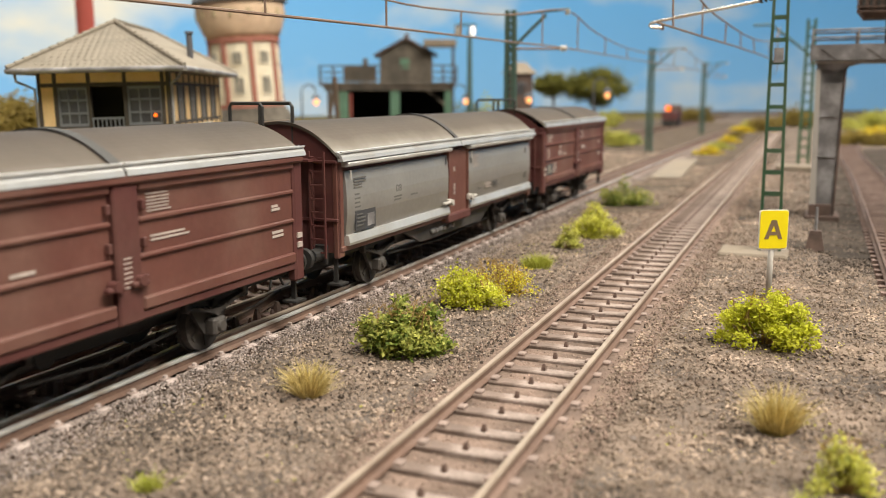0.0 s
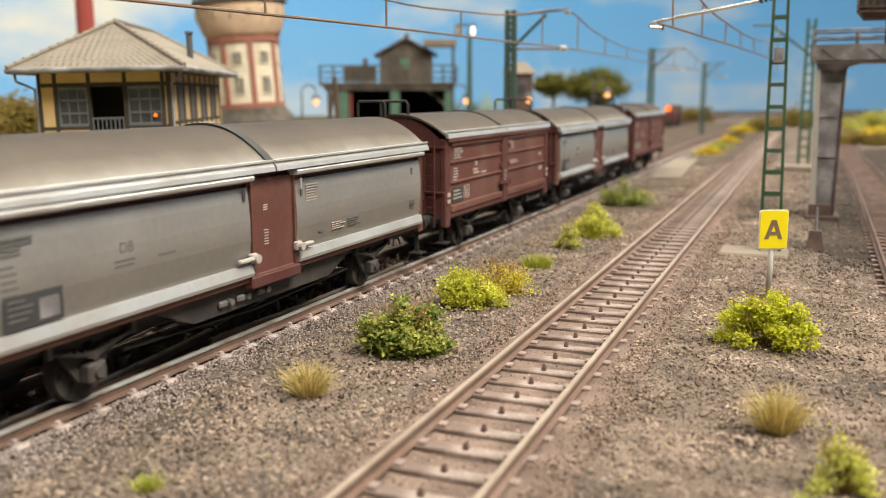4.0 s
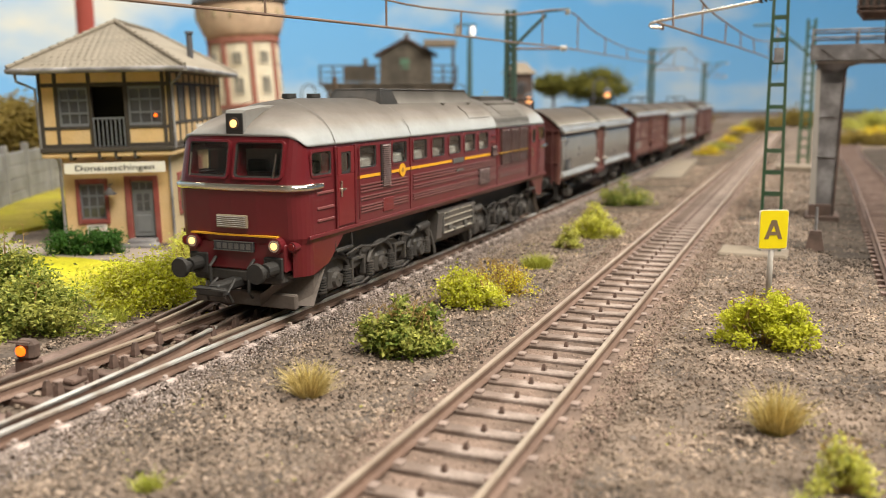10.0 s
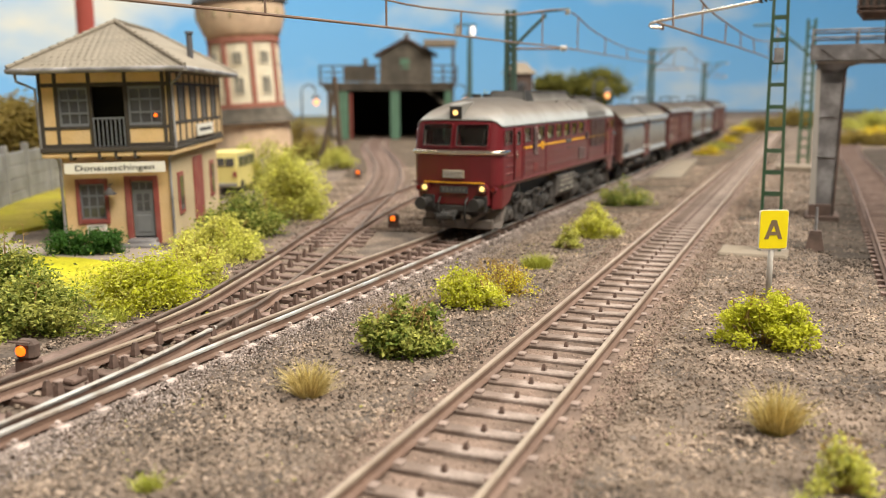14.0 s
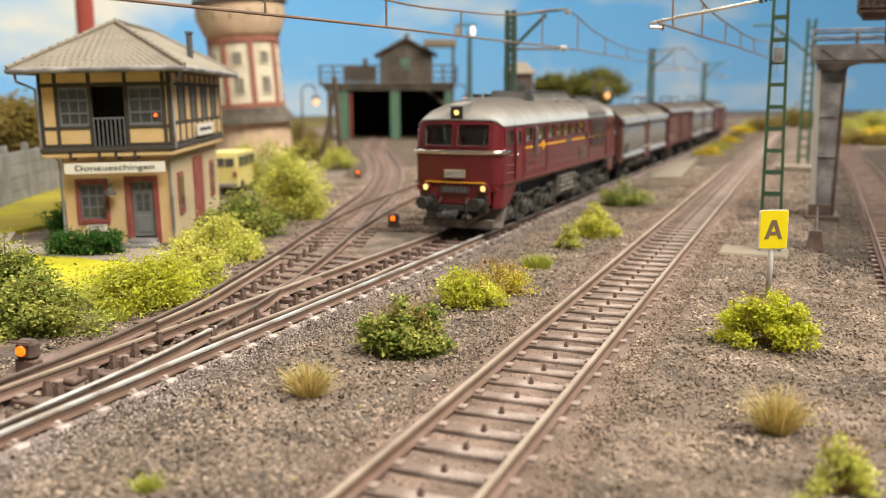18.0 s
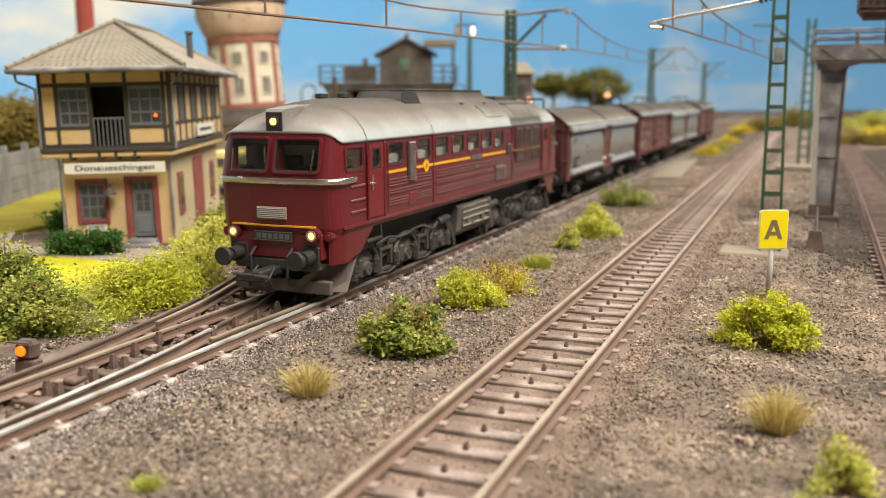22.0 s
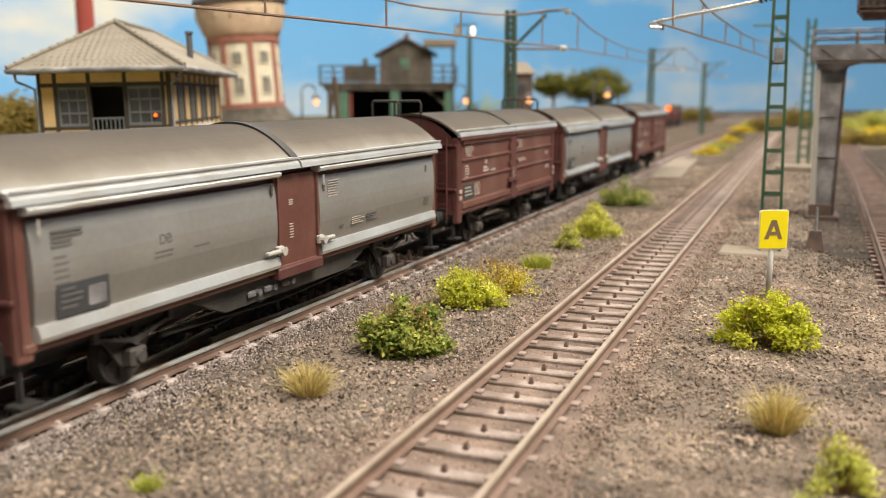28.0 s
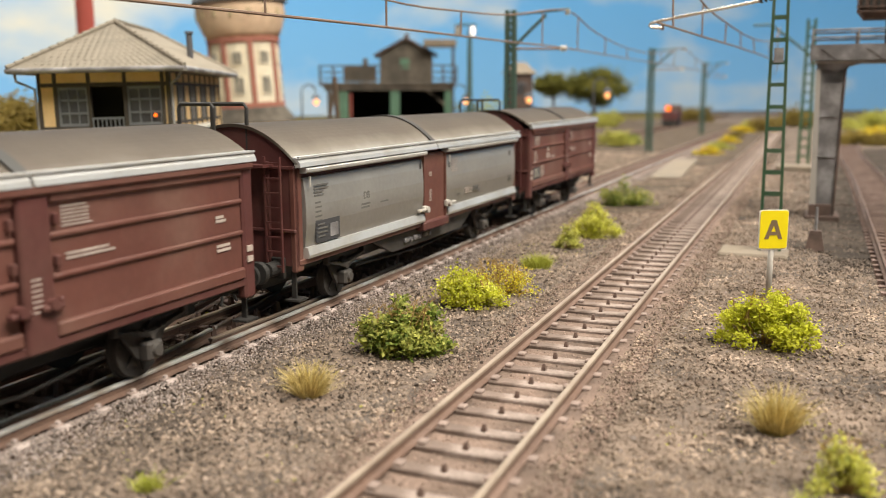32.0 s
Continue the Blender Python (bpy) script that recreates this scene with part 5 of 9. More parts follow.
        part("buffer_beam", Geo().box(x0, x1, -1.05, 1.05, 0.72, 0.98, 0.05), FRAME, th)
        part("front_apron", Geo().box(x0, x1, -1.14, 1.14, 0.97, 1.53, 0.03), RED, th, "dark red apron under the front line")
        g = Geo()
        for sg in (-1, 1):
            g.loft([[(a + e * x, sg * y, z) for x, y, z in ((0.85, 0.4, 0.22), (1.25, 1.36, 0.22), (1.75, 1.36, 0.95), (1.35, 1.37, 0.95), (0.78, 1.05, 0.86), (0.66, 0.5, 0.5))],
                    [(a + e * x, sg * y, z) for x, y, z in ((0.95, 0.4, 0.22), (1.35, 1.29, 0.22), (1.8, 1.29, 0.95), (1.4, 1.3, 0.95), (0.86, 0.98, 0.86), (0.76, 0.5, 0.5))]])
        tops = [(2.35, -1.44)] + [(1.85, -1.44)] + [v[:2] for v in plan_ring(0, 1.44, 0.62, L)[:19]] + [(1.85, 1.44)] + [(2.35, 1.44)]
        lows = [(2.32, -1.43, 1.44)] + [(1.80, -1.41, 1.0)] + [(v[0], v[1], 0.86) for v in plan_ring(0, 1.40, 0.68, L)[:19]] + [(1.80, 1.41, 1.0)] + [(2.32, 1.43, 1.44)]
        rows_ = []
        for (x, y), (xb, yb_, zb_) in zip(tops, lows):
            rows_.append([(a + e * x, y, 1.53), (a + e * xb, yb_, zb_), (a + e * (xb + 0.06), yb_ * 0.94, zb_), (a + e * (x + 0.06), y * 0.94, 1.53)])
        for rows2 in (rows_[:8], rows_[-8:]):
            part("skirt", Geo().loft(rows2), RED, th, "dusty red front skirt wrapped round the corner")
        g.box(min(a + e * 0.85, a + e * 0.98), max(a + e * 0.85, a + e * 0.98), -1.2, 1.2, 0.2, 0.5, 0.03)
        part("snow_plough", g, PLOUGH, th, "dusty grey-brown rail guard")
        buffer_pair(th, a, e, r=0.2)
        coupling(th, a, e)
        g = Geo()
        for sg in (-1, 1):
            g.tube([(a + e * 0.6, sg * 0.45, 1.2), (a + e * 0.4, sg * 0.45, 1.05), (a + e * 0.42, sg * 0.43, 0.6), (a + e * 0.55, sg * 0.42, 0.45)], 0.035)
        part("air_hose", g, BLACK, th)
        for sg in (-1, 1):
            g = Geo()
            x0 = a + e * 2.4
            g.tube([(x0 - 0.35, sg * 1.4, 1.5), (x0 - 0.35, sg * 1.42, 1.2), (x0 + 0.35, sg * 1.42, 1.2), (x0 + 0.35, sg * 1.4, 1.5)], 0.03)
            g.box(x0 - 0.36, x0 + 0.36, min(sg * 1.3, sg * 1.46), max(sg * 1.3, sg * 1.46), 1.17, 1.2)
            part("footstep", g, FRAME, th)
    part("underframe", Geo().box(1.2, 16.3, -1.05, 1.05, 0.98, 1.55), BLACK, th)
    bogie(th, 4.45)
    bogie(th, 13.05)
    VEHICLES.append((th, 0.0))
    return th


def roof_arc(w, z0, h, n=28):
    """A barrel roof's outline in (y, z)."""
    return [(-w + 2 * w * i / n, z0 + h * (1 - abs(2 * i / n - 1)**2.1)) for i in range(n + 1)]


def roof_piece(x0, x1, w, z0, h, t=0.05):
    a = roof_arc(w, z0, h)
    b = roof_arc(w - t, z0 - 0.01, h - t)
    g = Geo()
    ring = a + b[::-1]
    g.loft([[(x0, y, z) for y, z in ring], [(x1, y, z) for y, z in ring]])
    return g


def text_block(parent, x, z, y, rows, w, mat_, h=0.05, gap=0.035, seed=0):
    """Lines of unreadable small print as bars."""
    rnd = random.Random(seed)
    sgn = -1 if y < 0 else 1
    ya, yb = sorted((y, y + sgn * 0.012))
    for k in range(rows):
        ln = w * rnd.uniform(0.6, 1.0)
        part("print_bar", Geo().box(x, x + ln, ya, yb, z - k * (h + gap) - h, z - k * (h + gap)), mat_, parent)


def running_gear(th, L, axles):
    for ax in axles:
        wheelset(th, ax, 0.48)
        for sg in (-1, 1):
            g = Geo()
            ya, yb = sorted((sg * 0.93, sg * 1.0))
            g.prism([(ax - 0.75, 1.12), (ax - 0.2, 0.35), (ax + 0.2, 0.35), (ax + 0.75, 1.12), (ax + 0.3, 1.12), (ax, 0.75), (ax - 0.3, 1.12)], ya, yb, "y")
            ga = part("axle_guard", g, FRAME, th)
            ya, yb = sorted((sg * 0.95, sg * 1.2))
            part("axle_box", Geo().box(ax - 0.17, ax + 0.17, ya, yb, 0.32, 0.62, 0.04).cyl((ax, sg * 1.19, 0.48), (ax, sg * 1.25, 0.48), 0.11, 0.09, 12), FRAME, ga)
            g = Geo()
            for k in range(5):
                w = 0.78 - 0.14 * k
                pts = [(ax - w, sg * 1.1, 0.92 - 0.02 * k), (ax - w * 0.5, sg * 1.1, 0.80 - 0.02 * k), (ax, sg * 1.1, 0.76 - 0.028 * k), (ax + w * 0.5, sg * 1.1, 0.80 - 0.02 * k), (ax + w, sg * 1.1, 0.92 - 0.02 * k)]
                for p0, p1 in zip(pts, pts[1:]):
                    g.add([(p0[0], p0[1] - 0.06, p0[2] - 0.014), (p1[0], p1[1] - 0.06, p1[2] - 0.014), (p1[0], p1[1] + 0.06, p1[2] - 0.014), (p0[0], p0[1] + 0.06, p0[2] - 0.014),
                           (p0[0], p0[1] - 0.06, p0[2] + 0.014), (p1[0], p1[1] - 0.06, p1[2] + 0.014), (p1[0], p1[1] + 0.06, p1[2] + 0.014), (p0[0], p0[1] + 0.06, p0[2] + 0.014)],
                          [(0, 1, 2, 3), (4, 7, 6, 5), (0, 4, 5, 1), (2, 6, 7, 3)])
            part("leaf_spring", g, FRAME, ga)
            g = Geo()
            for e in (-0.78, 0.78):
                g.box(ax + e - 0.05, ax + e + 0.05, sg * 1.1 - 0.07, sg * 1.1 + 0.07, 0.85, 1.14, 0.02)
            part("spring_hanger", g, FRAME, ga)
    part("underframe", Geo().box(0.0, L, -1.05, 1.05, 0.92, 1.14), BLACK, th)
    # black block added under the floor to stand for the deep shade
    part("centre_sill", Geo().box(0.3, L - 0.3, -0.32, 0.32, 0.5, 0.92, 0.03), BLACK, th)
    g = Geo()
    for sg in (-1, 1):
        g.tube([(axles[0] + 0.8, sg * 0.9, 0.55), (L / 2, sg * 0.9, 0.42), (axles[1] - 0.8, sg * 0.9, 0.55)], 0.03)
    g.cyl((L * 0.42, -0.5, 0.7), (L * 0.42, 0.5, 0.7), 0.2, 0.2, 14)
    part("brake_gear", g, BLACK, th)
    for x, e in ((-0.62, 1), (L + 0.62, -1)):
        buffer_pair(th, x, e, r=0.22)
        coupling(th, x + e * 0.05, e)
    for x, e in ((0, 1), (L, -1)):
        for sg in (-1, 1):
            g = Geo()
            xs = sorted((x - e * 0.05, x + e * 0.3))
            g.box(xs[0], xs[1], min(sg * 1.1, sg * 1.4), max(sg * 1.1, sg * 1.4), 0.42, 0.46)
            g.box(x + e * 0.1 - 0.02, x + e * 0.1 + 0.02, sg * 1.22 - 0.05, sg * 1.22 + 0.05, 0.44, 1.0)
            part("footstep", g, BLACK, th)


def wagon_end(th, x, e, top_h, mat_, w=1.36):
    """End wall with posts, ladder and a hooped roof rail at the leading end."""
    prof = [(-w, 1.1), (w, 1.1), (w, 3.02)] + [(y, z) for y, z in reversed(roof_arc(w, 3.02, top_h - 3.02))][1:-1] + [(-w, 3.02)]
    x0, x1 = sorted((x + e * 0.02, x + e * 0.10))
    g = Geo().prism(prof, x0, x1, "x")
    end = part("end_wall", g, mat_, th, "rusty brown end wall")
    for y in (-0.75, -0.25, 0.3, 0.8):
        x0, x1 = sorted((x - e * 0.05, x + e * 0.03))
        part("end_post", Geo().box(x0, x1, y - 0.05, y + 0.05, 1.1, 3.1, 0.015), mat_, end)
    for z in (1.75, 2.95):
        x0, x1 = sorted((x - e * 0.04, x + e * 0.03))
        part("end_rib", Geo().box(x0, x1, -w, w, z, z + 0.07, 0.015), mat_, end)
    g = Geo()
    xx = x - e * 0.13
    for y in (-1.12, -0.78):
        g.box(xx - 0.02, xx + 0.02, y - 0.02, y + 0.02, 1.0, 3.2)
    for k in range(8):
        g.box(xx - 0.02, xx + 0.02, -1.12, -0.78, 1.1 + 0.28 * k, 1.13 + 0.28 * k)
    part("ladder", g, DARKBROWN, end)


def hoops(th, x, e):
    for yy, back in ((-0.3, 0.05), (0.2, -0.3)):
        g = Geo()
        xx = x + e * back
        g.tube([(xx, yy, 3.1), (xx, yy, 4.1), (xx, yy + 0.05, 4.17), (xx, yy + 0.75, 4.17), (xx, yy + 0.8, 4.1), (xx, yy + 0.8, 3.1)], 0.038, 8)
        part("roof_rail", g, BLACK, th, "black tubular hoop")
    g = Geo()
    g.box(min(x - e * 0.35, x), max(x - e * 0.35, x), -0.9, 0.9, 3.0, 3.05)
    part("end_platform", g, DARKBROWN, th)


def build_silver(front):
    L = 13.1
    th = thing("sliding_wall_wagon", "silver-grey sliding wall freight wagon with brown ends, dusty", "freight wagon", group="silver wagons")
    part("floor", Geo().box(0.05, L - 0.05, -1.34, 1.34, 1.1, 1.2), BLACK, th)
    part("load_space", Geo().box(0.15, L - 0.15, -1.26, 1.26, 1.2, 3.05), DARKBROWN, th)
    p0, p1 = 5.76, 7.2
    for y in (-1.4, 1.4):
        sg = -1 if y < 0 else 1

        def sl(x0, x1, z0, z1, d0, d1):
            ya, yb = sorted((sg * d0, sg * d1))
            return (x0, x1, ya, yb, z0, z1)
        for x0, x1, nm in ((0.28, p0 - 0.02, "sliding_wall"), (p1 + 0.02, L - 0.28, "sliding_wall")):
            d = part(nm, Geo().prism([(sg * 1.27, 1.42), (sg * 1.365, 1.42), (sg * 1.415, 1.86), (sg * 1.417, 2.22), (sg * 1.395, 2.55), (sg * 1.36, 2.77), (sg * 1.27, 2.77)], x0, x1, "x"), SILVER, th, "dull silver sliding side wall, darker lower folds painted in")
            # chamfered rails above and below
            g = Geo()
            g.prism([(sg * 1.3, 2.87), (sg * 1.47, 2.87), (sg * 1.52, 2.90), (sg * 1.53, 2.95), (sg * 1.50, 2.975), (sg * 1.3, 2.98)], x0 - 0.1, x1 + 0.02, "x")
            part("top_rail", g, ROOFTRIM, d, "bright upper rail")
            g = Geo()
            g.prism([(sg * 1.3, 1.22), (sg * 1.45, 1.22), (sg * 1.47, 1.28), (sg * 1.43, 1.43), (sg * 1.3, 1.44)], x0, x1, "x")
            part("lower_rail", g, ROOFTRIM, d, "pale lower rail")
            # soft horizontal creases in the sheet
            g = Geo()
            g.tube([(x0 + 0.1, sg * 1.46, 2.6), (x0 + 0.1, sg * 1.46, 2.8)], 0.02)
            part("grip", g, POSTGREY, d)
        post = part("middle_post", Geo().box(*sl(p0, p1, 1.12, 2.9, 1.2, 1.36), 0.02), BROWN, th, "brown middle post")
        for xx in (p0 + 0.02, p1 - 0.06):
            part("post_edge", Geo().box(*sl(xx, xx + 0.05, 1.12, 2.9, 1.35, 1.42)), BROWN, post)
        part("post_foot", Geo().box(*sl(p0 - 0.06, p1 + 0.06, 0.98, 1.2, 1.2, 1.46), 0.03), DARKBROWN, post)
        for z in (2.4, 2.36, 2.32, 1.95, 1.9, 1.85, 1.8, 1.75, 1.7):
            part("print_bar", Geo().box(*sl(p0 + 0.45, p0 + 0.58, z, z + 0.02, 1.355, 1.37)), LETTER, post)
        for xx, e in ((p0, -1), (p1, 1)):
            g = Geo()
            g.box(*sl(min(xx - 0.05, xx + e * 0.45), max(xx + 0.05, xx + e * 0.45), 1.5, 1.57, 1.42, 1.52), 0.02)
            g.cyl((xx, sg * 1.38, 1.53), (xx, sg * 1.56, 1.53), 0.08, 0.08, 10)
            g.box(*sl(xx - 0.09, xx + 0.09, 1.45, 1.62, 1.38, 1.48), 0.02)
            part("lock_lever", g, POSTGREY, th, "bare metal locking lever")
        part("sill", Geo().box(*sl(0.1, L - 0.1, 1.1, 1.22, 1.2, 1.38), 0.02), BROWN, th)
        # trussed plate under the middle
        ya, yb = sorted((sg * 1.1, sg * 1.2))
        g = Geo().prism([(3.3, 1.12), (4.4, 0.66), (8.7, 0.66), (9.8, 1.12)], ya, yb, "y")
        part("side_girder", g, FRAME, th)
        for x in (5.0, 5.5, 6.1):
            g = Geo().box(*sl(x, x + 0.22, 0.78, 0.9, 1.2, 1.28), 0.03)
            g.cyl((x + 0.3, sg * 1.2, 0.84), (x + 0.3, sg * 1.3, 0.84), 0.06, 0.06, 8)
            part("valve", g, STEELGREY, th)
        for xx in (0.0, L - 0.26):
            part("corner_post", Geo().box(*sl(xx, xx + 0.26, 0.98, 2.98, 1.22, 1.36), 0.03), BROWN, th, "brown corner post")
        # black chart panel, inscriptions as bars
        part("chart_panel", Geo().box(*sl(0.62, 1.55, 1.47, 1.90, 1.41, 1.42)), INK, th, "black load chart")
        part("chart_field", Geo().box(*sl(1.16, 1.48, 1.53, 1.8, 1.42, 1.428)), STEELGREY, th)
        text_block(th, 0.68, 1.84, sg * 1.42, 4, 0.4, INKGREY, 0.03, 0.05, 1)
        text_block(th, 0.6, 2.62, sg * 1.405, 4, 0.55, INKGREY, 0.03, 0.035, 2)
        text_block(th, 0.62, 2.28, sg * 1.405, 5, 0.3, INKGREY, 0.035, 0.055, 3)
        lettering("mark", "DB", 0.22, INKGREY, th, Matrix.Translation((2.75 * K, sg * 1.416 * K, 2.2 * K)) @ (pose(0, 0, 0, 90, 0, 0) if sg < 0 else pose(0, 0, 0, 90, 0, 180)))
        text_block(th, 2.5, 2.04, sg * 1.405, 2, 0.6, INKGREY, 0.04, 0.03, 4)
        text_block(th, 3.4, 2.0, sg * 1.405, 1, 0.45, INKGREY, 0.035, 0.03, 5)
        text_block(th, 7.55, 2.66, sg * 1.405, 7, 0.5, LETTER, 0.018, 0.034, 6)
        part("grip_mark", Geo().box(*sl(7.38, 7.44, 2.46, 2.62, 1.40, 1.42)), INKGREY, th)
        part("grip_mark", Geo().box(*sl(12.3, 12.36, 2.46, 2.62, 1.40, 1.42)), INKGREY, th)
        text_block(th, 8.0, 1.70, sg * 1.405, 1, 0.24, INKGREY, 0.025, 0.03, 7)
        text_block(th, 8.5, 1.80, sg * 1.412, 4, 0.55, LETTER, 0.016, 0.026, 8)
        text_block(th, 9.15, 1.80, sg * 1.412, 4, 0.6, INKGREY, 0.016, 0.026, 9)
        text_block(th, 12.2, 1.84, sg * 1.412, 4, 0.36, INKGREY, 0.018, 0.03, 10)
        part("grip_mark", Geo().box(*sl(5.55, 5.62, 2.55, 2.75, 1.41, 1.42)), INK, th)
    for x0, x1 in ((-0.03, 6.42), (6.48, L + 0.03)):
        rf = part("roof_half", roof_piece(x0, x1, 1.46, 3.06, 0.74), SILVERROOF, th, "grey-brown sliding roof half", smooth_=False)
        for sg in (-1, 1):
            g = Geo()
            g.prism([(sg * 1.40, 2.99), (sg * 1.52, 3.0), (sg * 1.50, 3.08), (sg * 1.44, 3.16), (sg * 1.36, 3.2)], x0, x1, "x")
            part("roof_edge", g, ROOFTRIM, rf, "bright rounded roof edge")
            part("gutter", Geo().box(x0, x1, min(sg * 1.44, sg * 1.49), max(sg * 1.44, sg * 1.49), 3.17, 3.2), ROOFTRIM, rf)
    part("roof_joint", roof_piece(6.34, 6.56, 1.49, 3.08, 0.76), BLACK, th, "dark roof joint strip")
    wagon_end(th, 0, 1, 3.74, DARKBROWN)
    wagon_end(th, L, -1, 3.74, DARKBROWN)
    hoops(th, 0, 1)
    running_gear(th, L, (2.3, 10.8))
    VEHICLES.append((th, front))
    return th


def build_brown(front):
    L = 9.35
    th = thing("sliding_roof_wagon", "brown sliding roof freight wagon with white lettering, dusty", "freight wagon", group="brown wagons")
    part("floor", Geo().box(0.05, L - 0.05, -1.34, 1.34, 1.1, 1.2), BLACK, th)
    part("load_space", Geo().box(0.15, L - 0.15, -1.26, 1.26, 1.2, 3.1), DARKBROWN, th)
    p0, p1 = 4.43, 4.93
    for y in (-1.4, 1.4):
        sg = -1 if y < 0 else 1

        def sl(x0, x1, z0, z1, d0, d1):
            ya, yb = sorted((sg * d0, sg * d1))
            return (x0, x1, ya, yb, z0, z1)
        for x0, x1 in ((0.35, p0 - 0.02), (p1 + 0.02, L - 0.3)):
            d = part("side_door", Geo().box(*sl(x0, x1, 1.3, 3.12, 1.27, 1.37), 0.02), BROWN, th, "rust-brown sliding door")
            for z in (1.98, 2.52):
                part("rib", Geo().box(*sl(x0, x1, z, z + 0.085, 1.36, 1.42), 0.025), BROWN, d)
            part("top_rib", Geo().box(*sl(x0, x1, 2.98, 3.12, 1.36, 1.44), 0.03), BROWN, d)
            part("low_rib", Geo().box(*sl(x0, x1, 1.22, 1.42, 1.34, 1.44), 0.03), BROWN, d)
            for k in range(3):
                part("hinge", Geo().box(*sl((x1 - 0.12) if x0 < 1 else x0 + 0.04, (x1 - 0.04) if x0 < 1 else x0 + 0.12, 1.6 + 0.55 * k, 1.75 + 0.55 * k, 1.36, 1.46), 0.015), DARKBROWN, d)
        post = part("middle_post", Geo().box(*sl(p0, p1, 1.08, 3.1, 1.25, 1.45), 0.03), DARKBROWN, th, "brown middle post")
        for k in range(7):
            part("print_bar", Geo().box(*sl(p0 + 0.12, p0 + 0.28, 1.62 + 0.07 * k, 1.64 + 0.07 * k, 1.445, 1.457)), LETTER, post)
        for xx in (p0, p1):
            part("lock_lever", Geo().box(*sl(xx - 0.28, xx + 0.05, 1.62, 1.70, 1.42, 1.54), 0.02).cyl((xx - 0.1, sg * 1.4, 1.7), (xx - 0.1, sg * 1.56, 1.7), 0.08, 0.08, 10), DARKBROWN, th)
        part("sill", Geo().box(*sl(0.1, L - 0.1, 1.08, 1.22, 1.2, 1.40), 0.02), DARKBROWN, th)
        part("eaves_rail", Geo().box(*sl(0.05, L - 0.05, 3.1, 3.22, 1.3, 1.5), 0.03), BROWN, th, "dented upper rail")
        for xx in (0.0, L - 0.3):
            cp = part("corner_post", Geo().box(*sl(xx, xx + 0.30, 0.85, 3.2, 1.22, 1.42), 0.04), DARKBROWN, th, "brown corner post")
            for z in (1.68, 1.5):
                part("lashing_ring", Geo().box(*sl(xx + 0.05, xx + 0.2, z, z + 0.1, 1.41, 1.45)), LETTER, cp)
        part("chart_panel", Geo().box(*sl(0.5, 1.28, 1.46, 1.86, 1.37, 1.385)), INK, th, "dark grey load chart")
        for x0, x1, z0, z1 in ((1.34, 1.74, 1.84, 1.86), (1.34, 1.74, 1.52, 1.54), (1.34, 1.36, 1.54, 1.84), (1.72, 1.74, 1.54, 1.84)):
            part("chart_frame", Geo().box(*sl(x0, x1, z0, z1, 1.37, 1.385)), LETTER, th)
        text_block(th, 1.41, 1.8, sg * 1.374, 4, 0.28, LETTER, 0.03, 0.035, 21)
        text_block(th, 0.56, 1.8, sg * 1.386, 3, 0.6, GREYPLATE, 0.04, 0.06, 11)
        text_block(th, 0.62, 2.92, sg * 1.374, 6, 0.72, LETTER, 0.022, 0.03, 12)
        text_block(th, 0.58, 2.40, sg * 1.374, 6, 0.36, LETTER, 0.03, 0.045, 13)
        lettering("mark", "DB", 0.17, LETTER, th, Matrix.Translation((2.28 * K, sg * 1.376 * K, 2.41 * K)) @ (pose(0, 0, 0, 90, 0, 0) if sg < 0 else pose(0, 0, 0, 90, 0, 180)))
        text_block(th, 2.05, 2.28, sg * 1.374, 2, 0.5, LETTER, 0.06, 0.03, 14)
        text_block(th, 2.7, 2.16, sg * 1.374, 1, 0.4, LETTER, 0.05, 0.03, 15)
        text_block(th, 5.16, 2.92, sg * 1.374, 6, 0.62, LETTER, 0.018, 0.032, 16)
        text_block(th, 5.2, 2.3, sg * 1.374, 2, 0.95, LETTER, 0.03, 0.03, 17)
        text_block(th, 8.35, 2.38, sg * 1.374, 2, 0.3, LETTER, 0.045, 0.02, 18)
        text_block(th, 8.35, 1.9, sg * 1.374, 2, 0.4, LETTER, 0.045, 0.03, 19)
    for x0, x1 in ((-0.02, 4.63), (4.68, L + 0.02)):
        rf = part("roof_half", roof_piece(x0, x1, 1.46, 3.26, 0.58), SILVERROOF, th, "grey-brown sliding roof half")
        for sg in (-1, 1):
            g = Geo()
            g.prism([(sg * 1.42, 3.21), (sg * 1.51, 3.22), (sg * 1.49, 3.30), (sg * 1.44, 3.37), (sg * 1.36, 3.40)], x0, x1, "x")
            part("roof_edge", g, ROOFTRIM, rf, "bright rounded roof edge")
            part("gutter", Geo().box(x0, x1, min(sg * 1.44, sg * 1.485), max(sg * 1.44, sg * 1.485), 3.37, 3.40), ROOFTRIM, rf)
    part("roof_joint", roof_piece(4.54, 4.74, 1.49, 3.28, 0.60), BLACK, th, "dark roof joint strip")
    wagon_end(th, 0, 1, 3.78, DARKBROWN)
    wagon_end(th, L, -1, 3.78, DARKBROWN)
    hoops(th, 0, 1)
    running_gear(th, L, (2.3, 7.0))
    VEHICLES.append((th, front))
    return th


build_loco()
build_silver(18.96)
build_brown(33.42)
build_silver(44.2)
build_brown(58.67)
# ---- buildings ----
def box_y(l):
    """Across the signal box: plan figures to metres left of its lower corner."""
    return 0.37 + (7.98 + l) * -0.7246 - 0.74


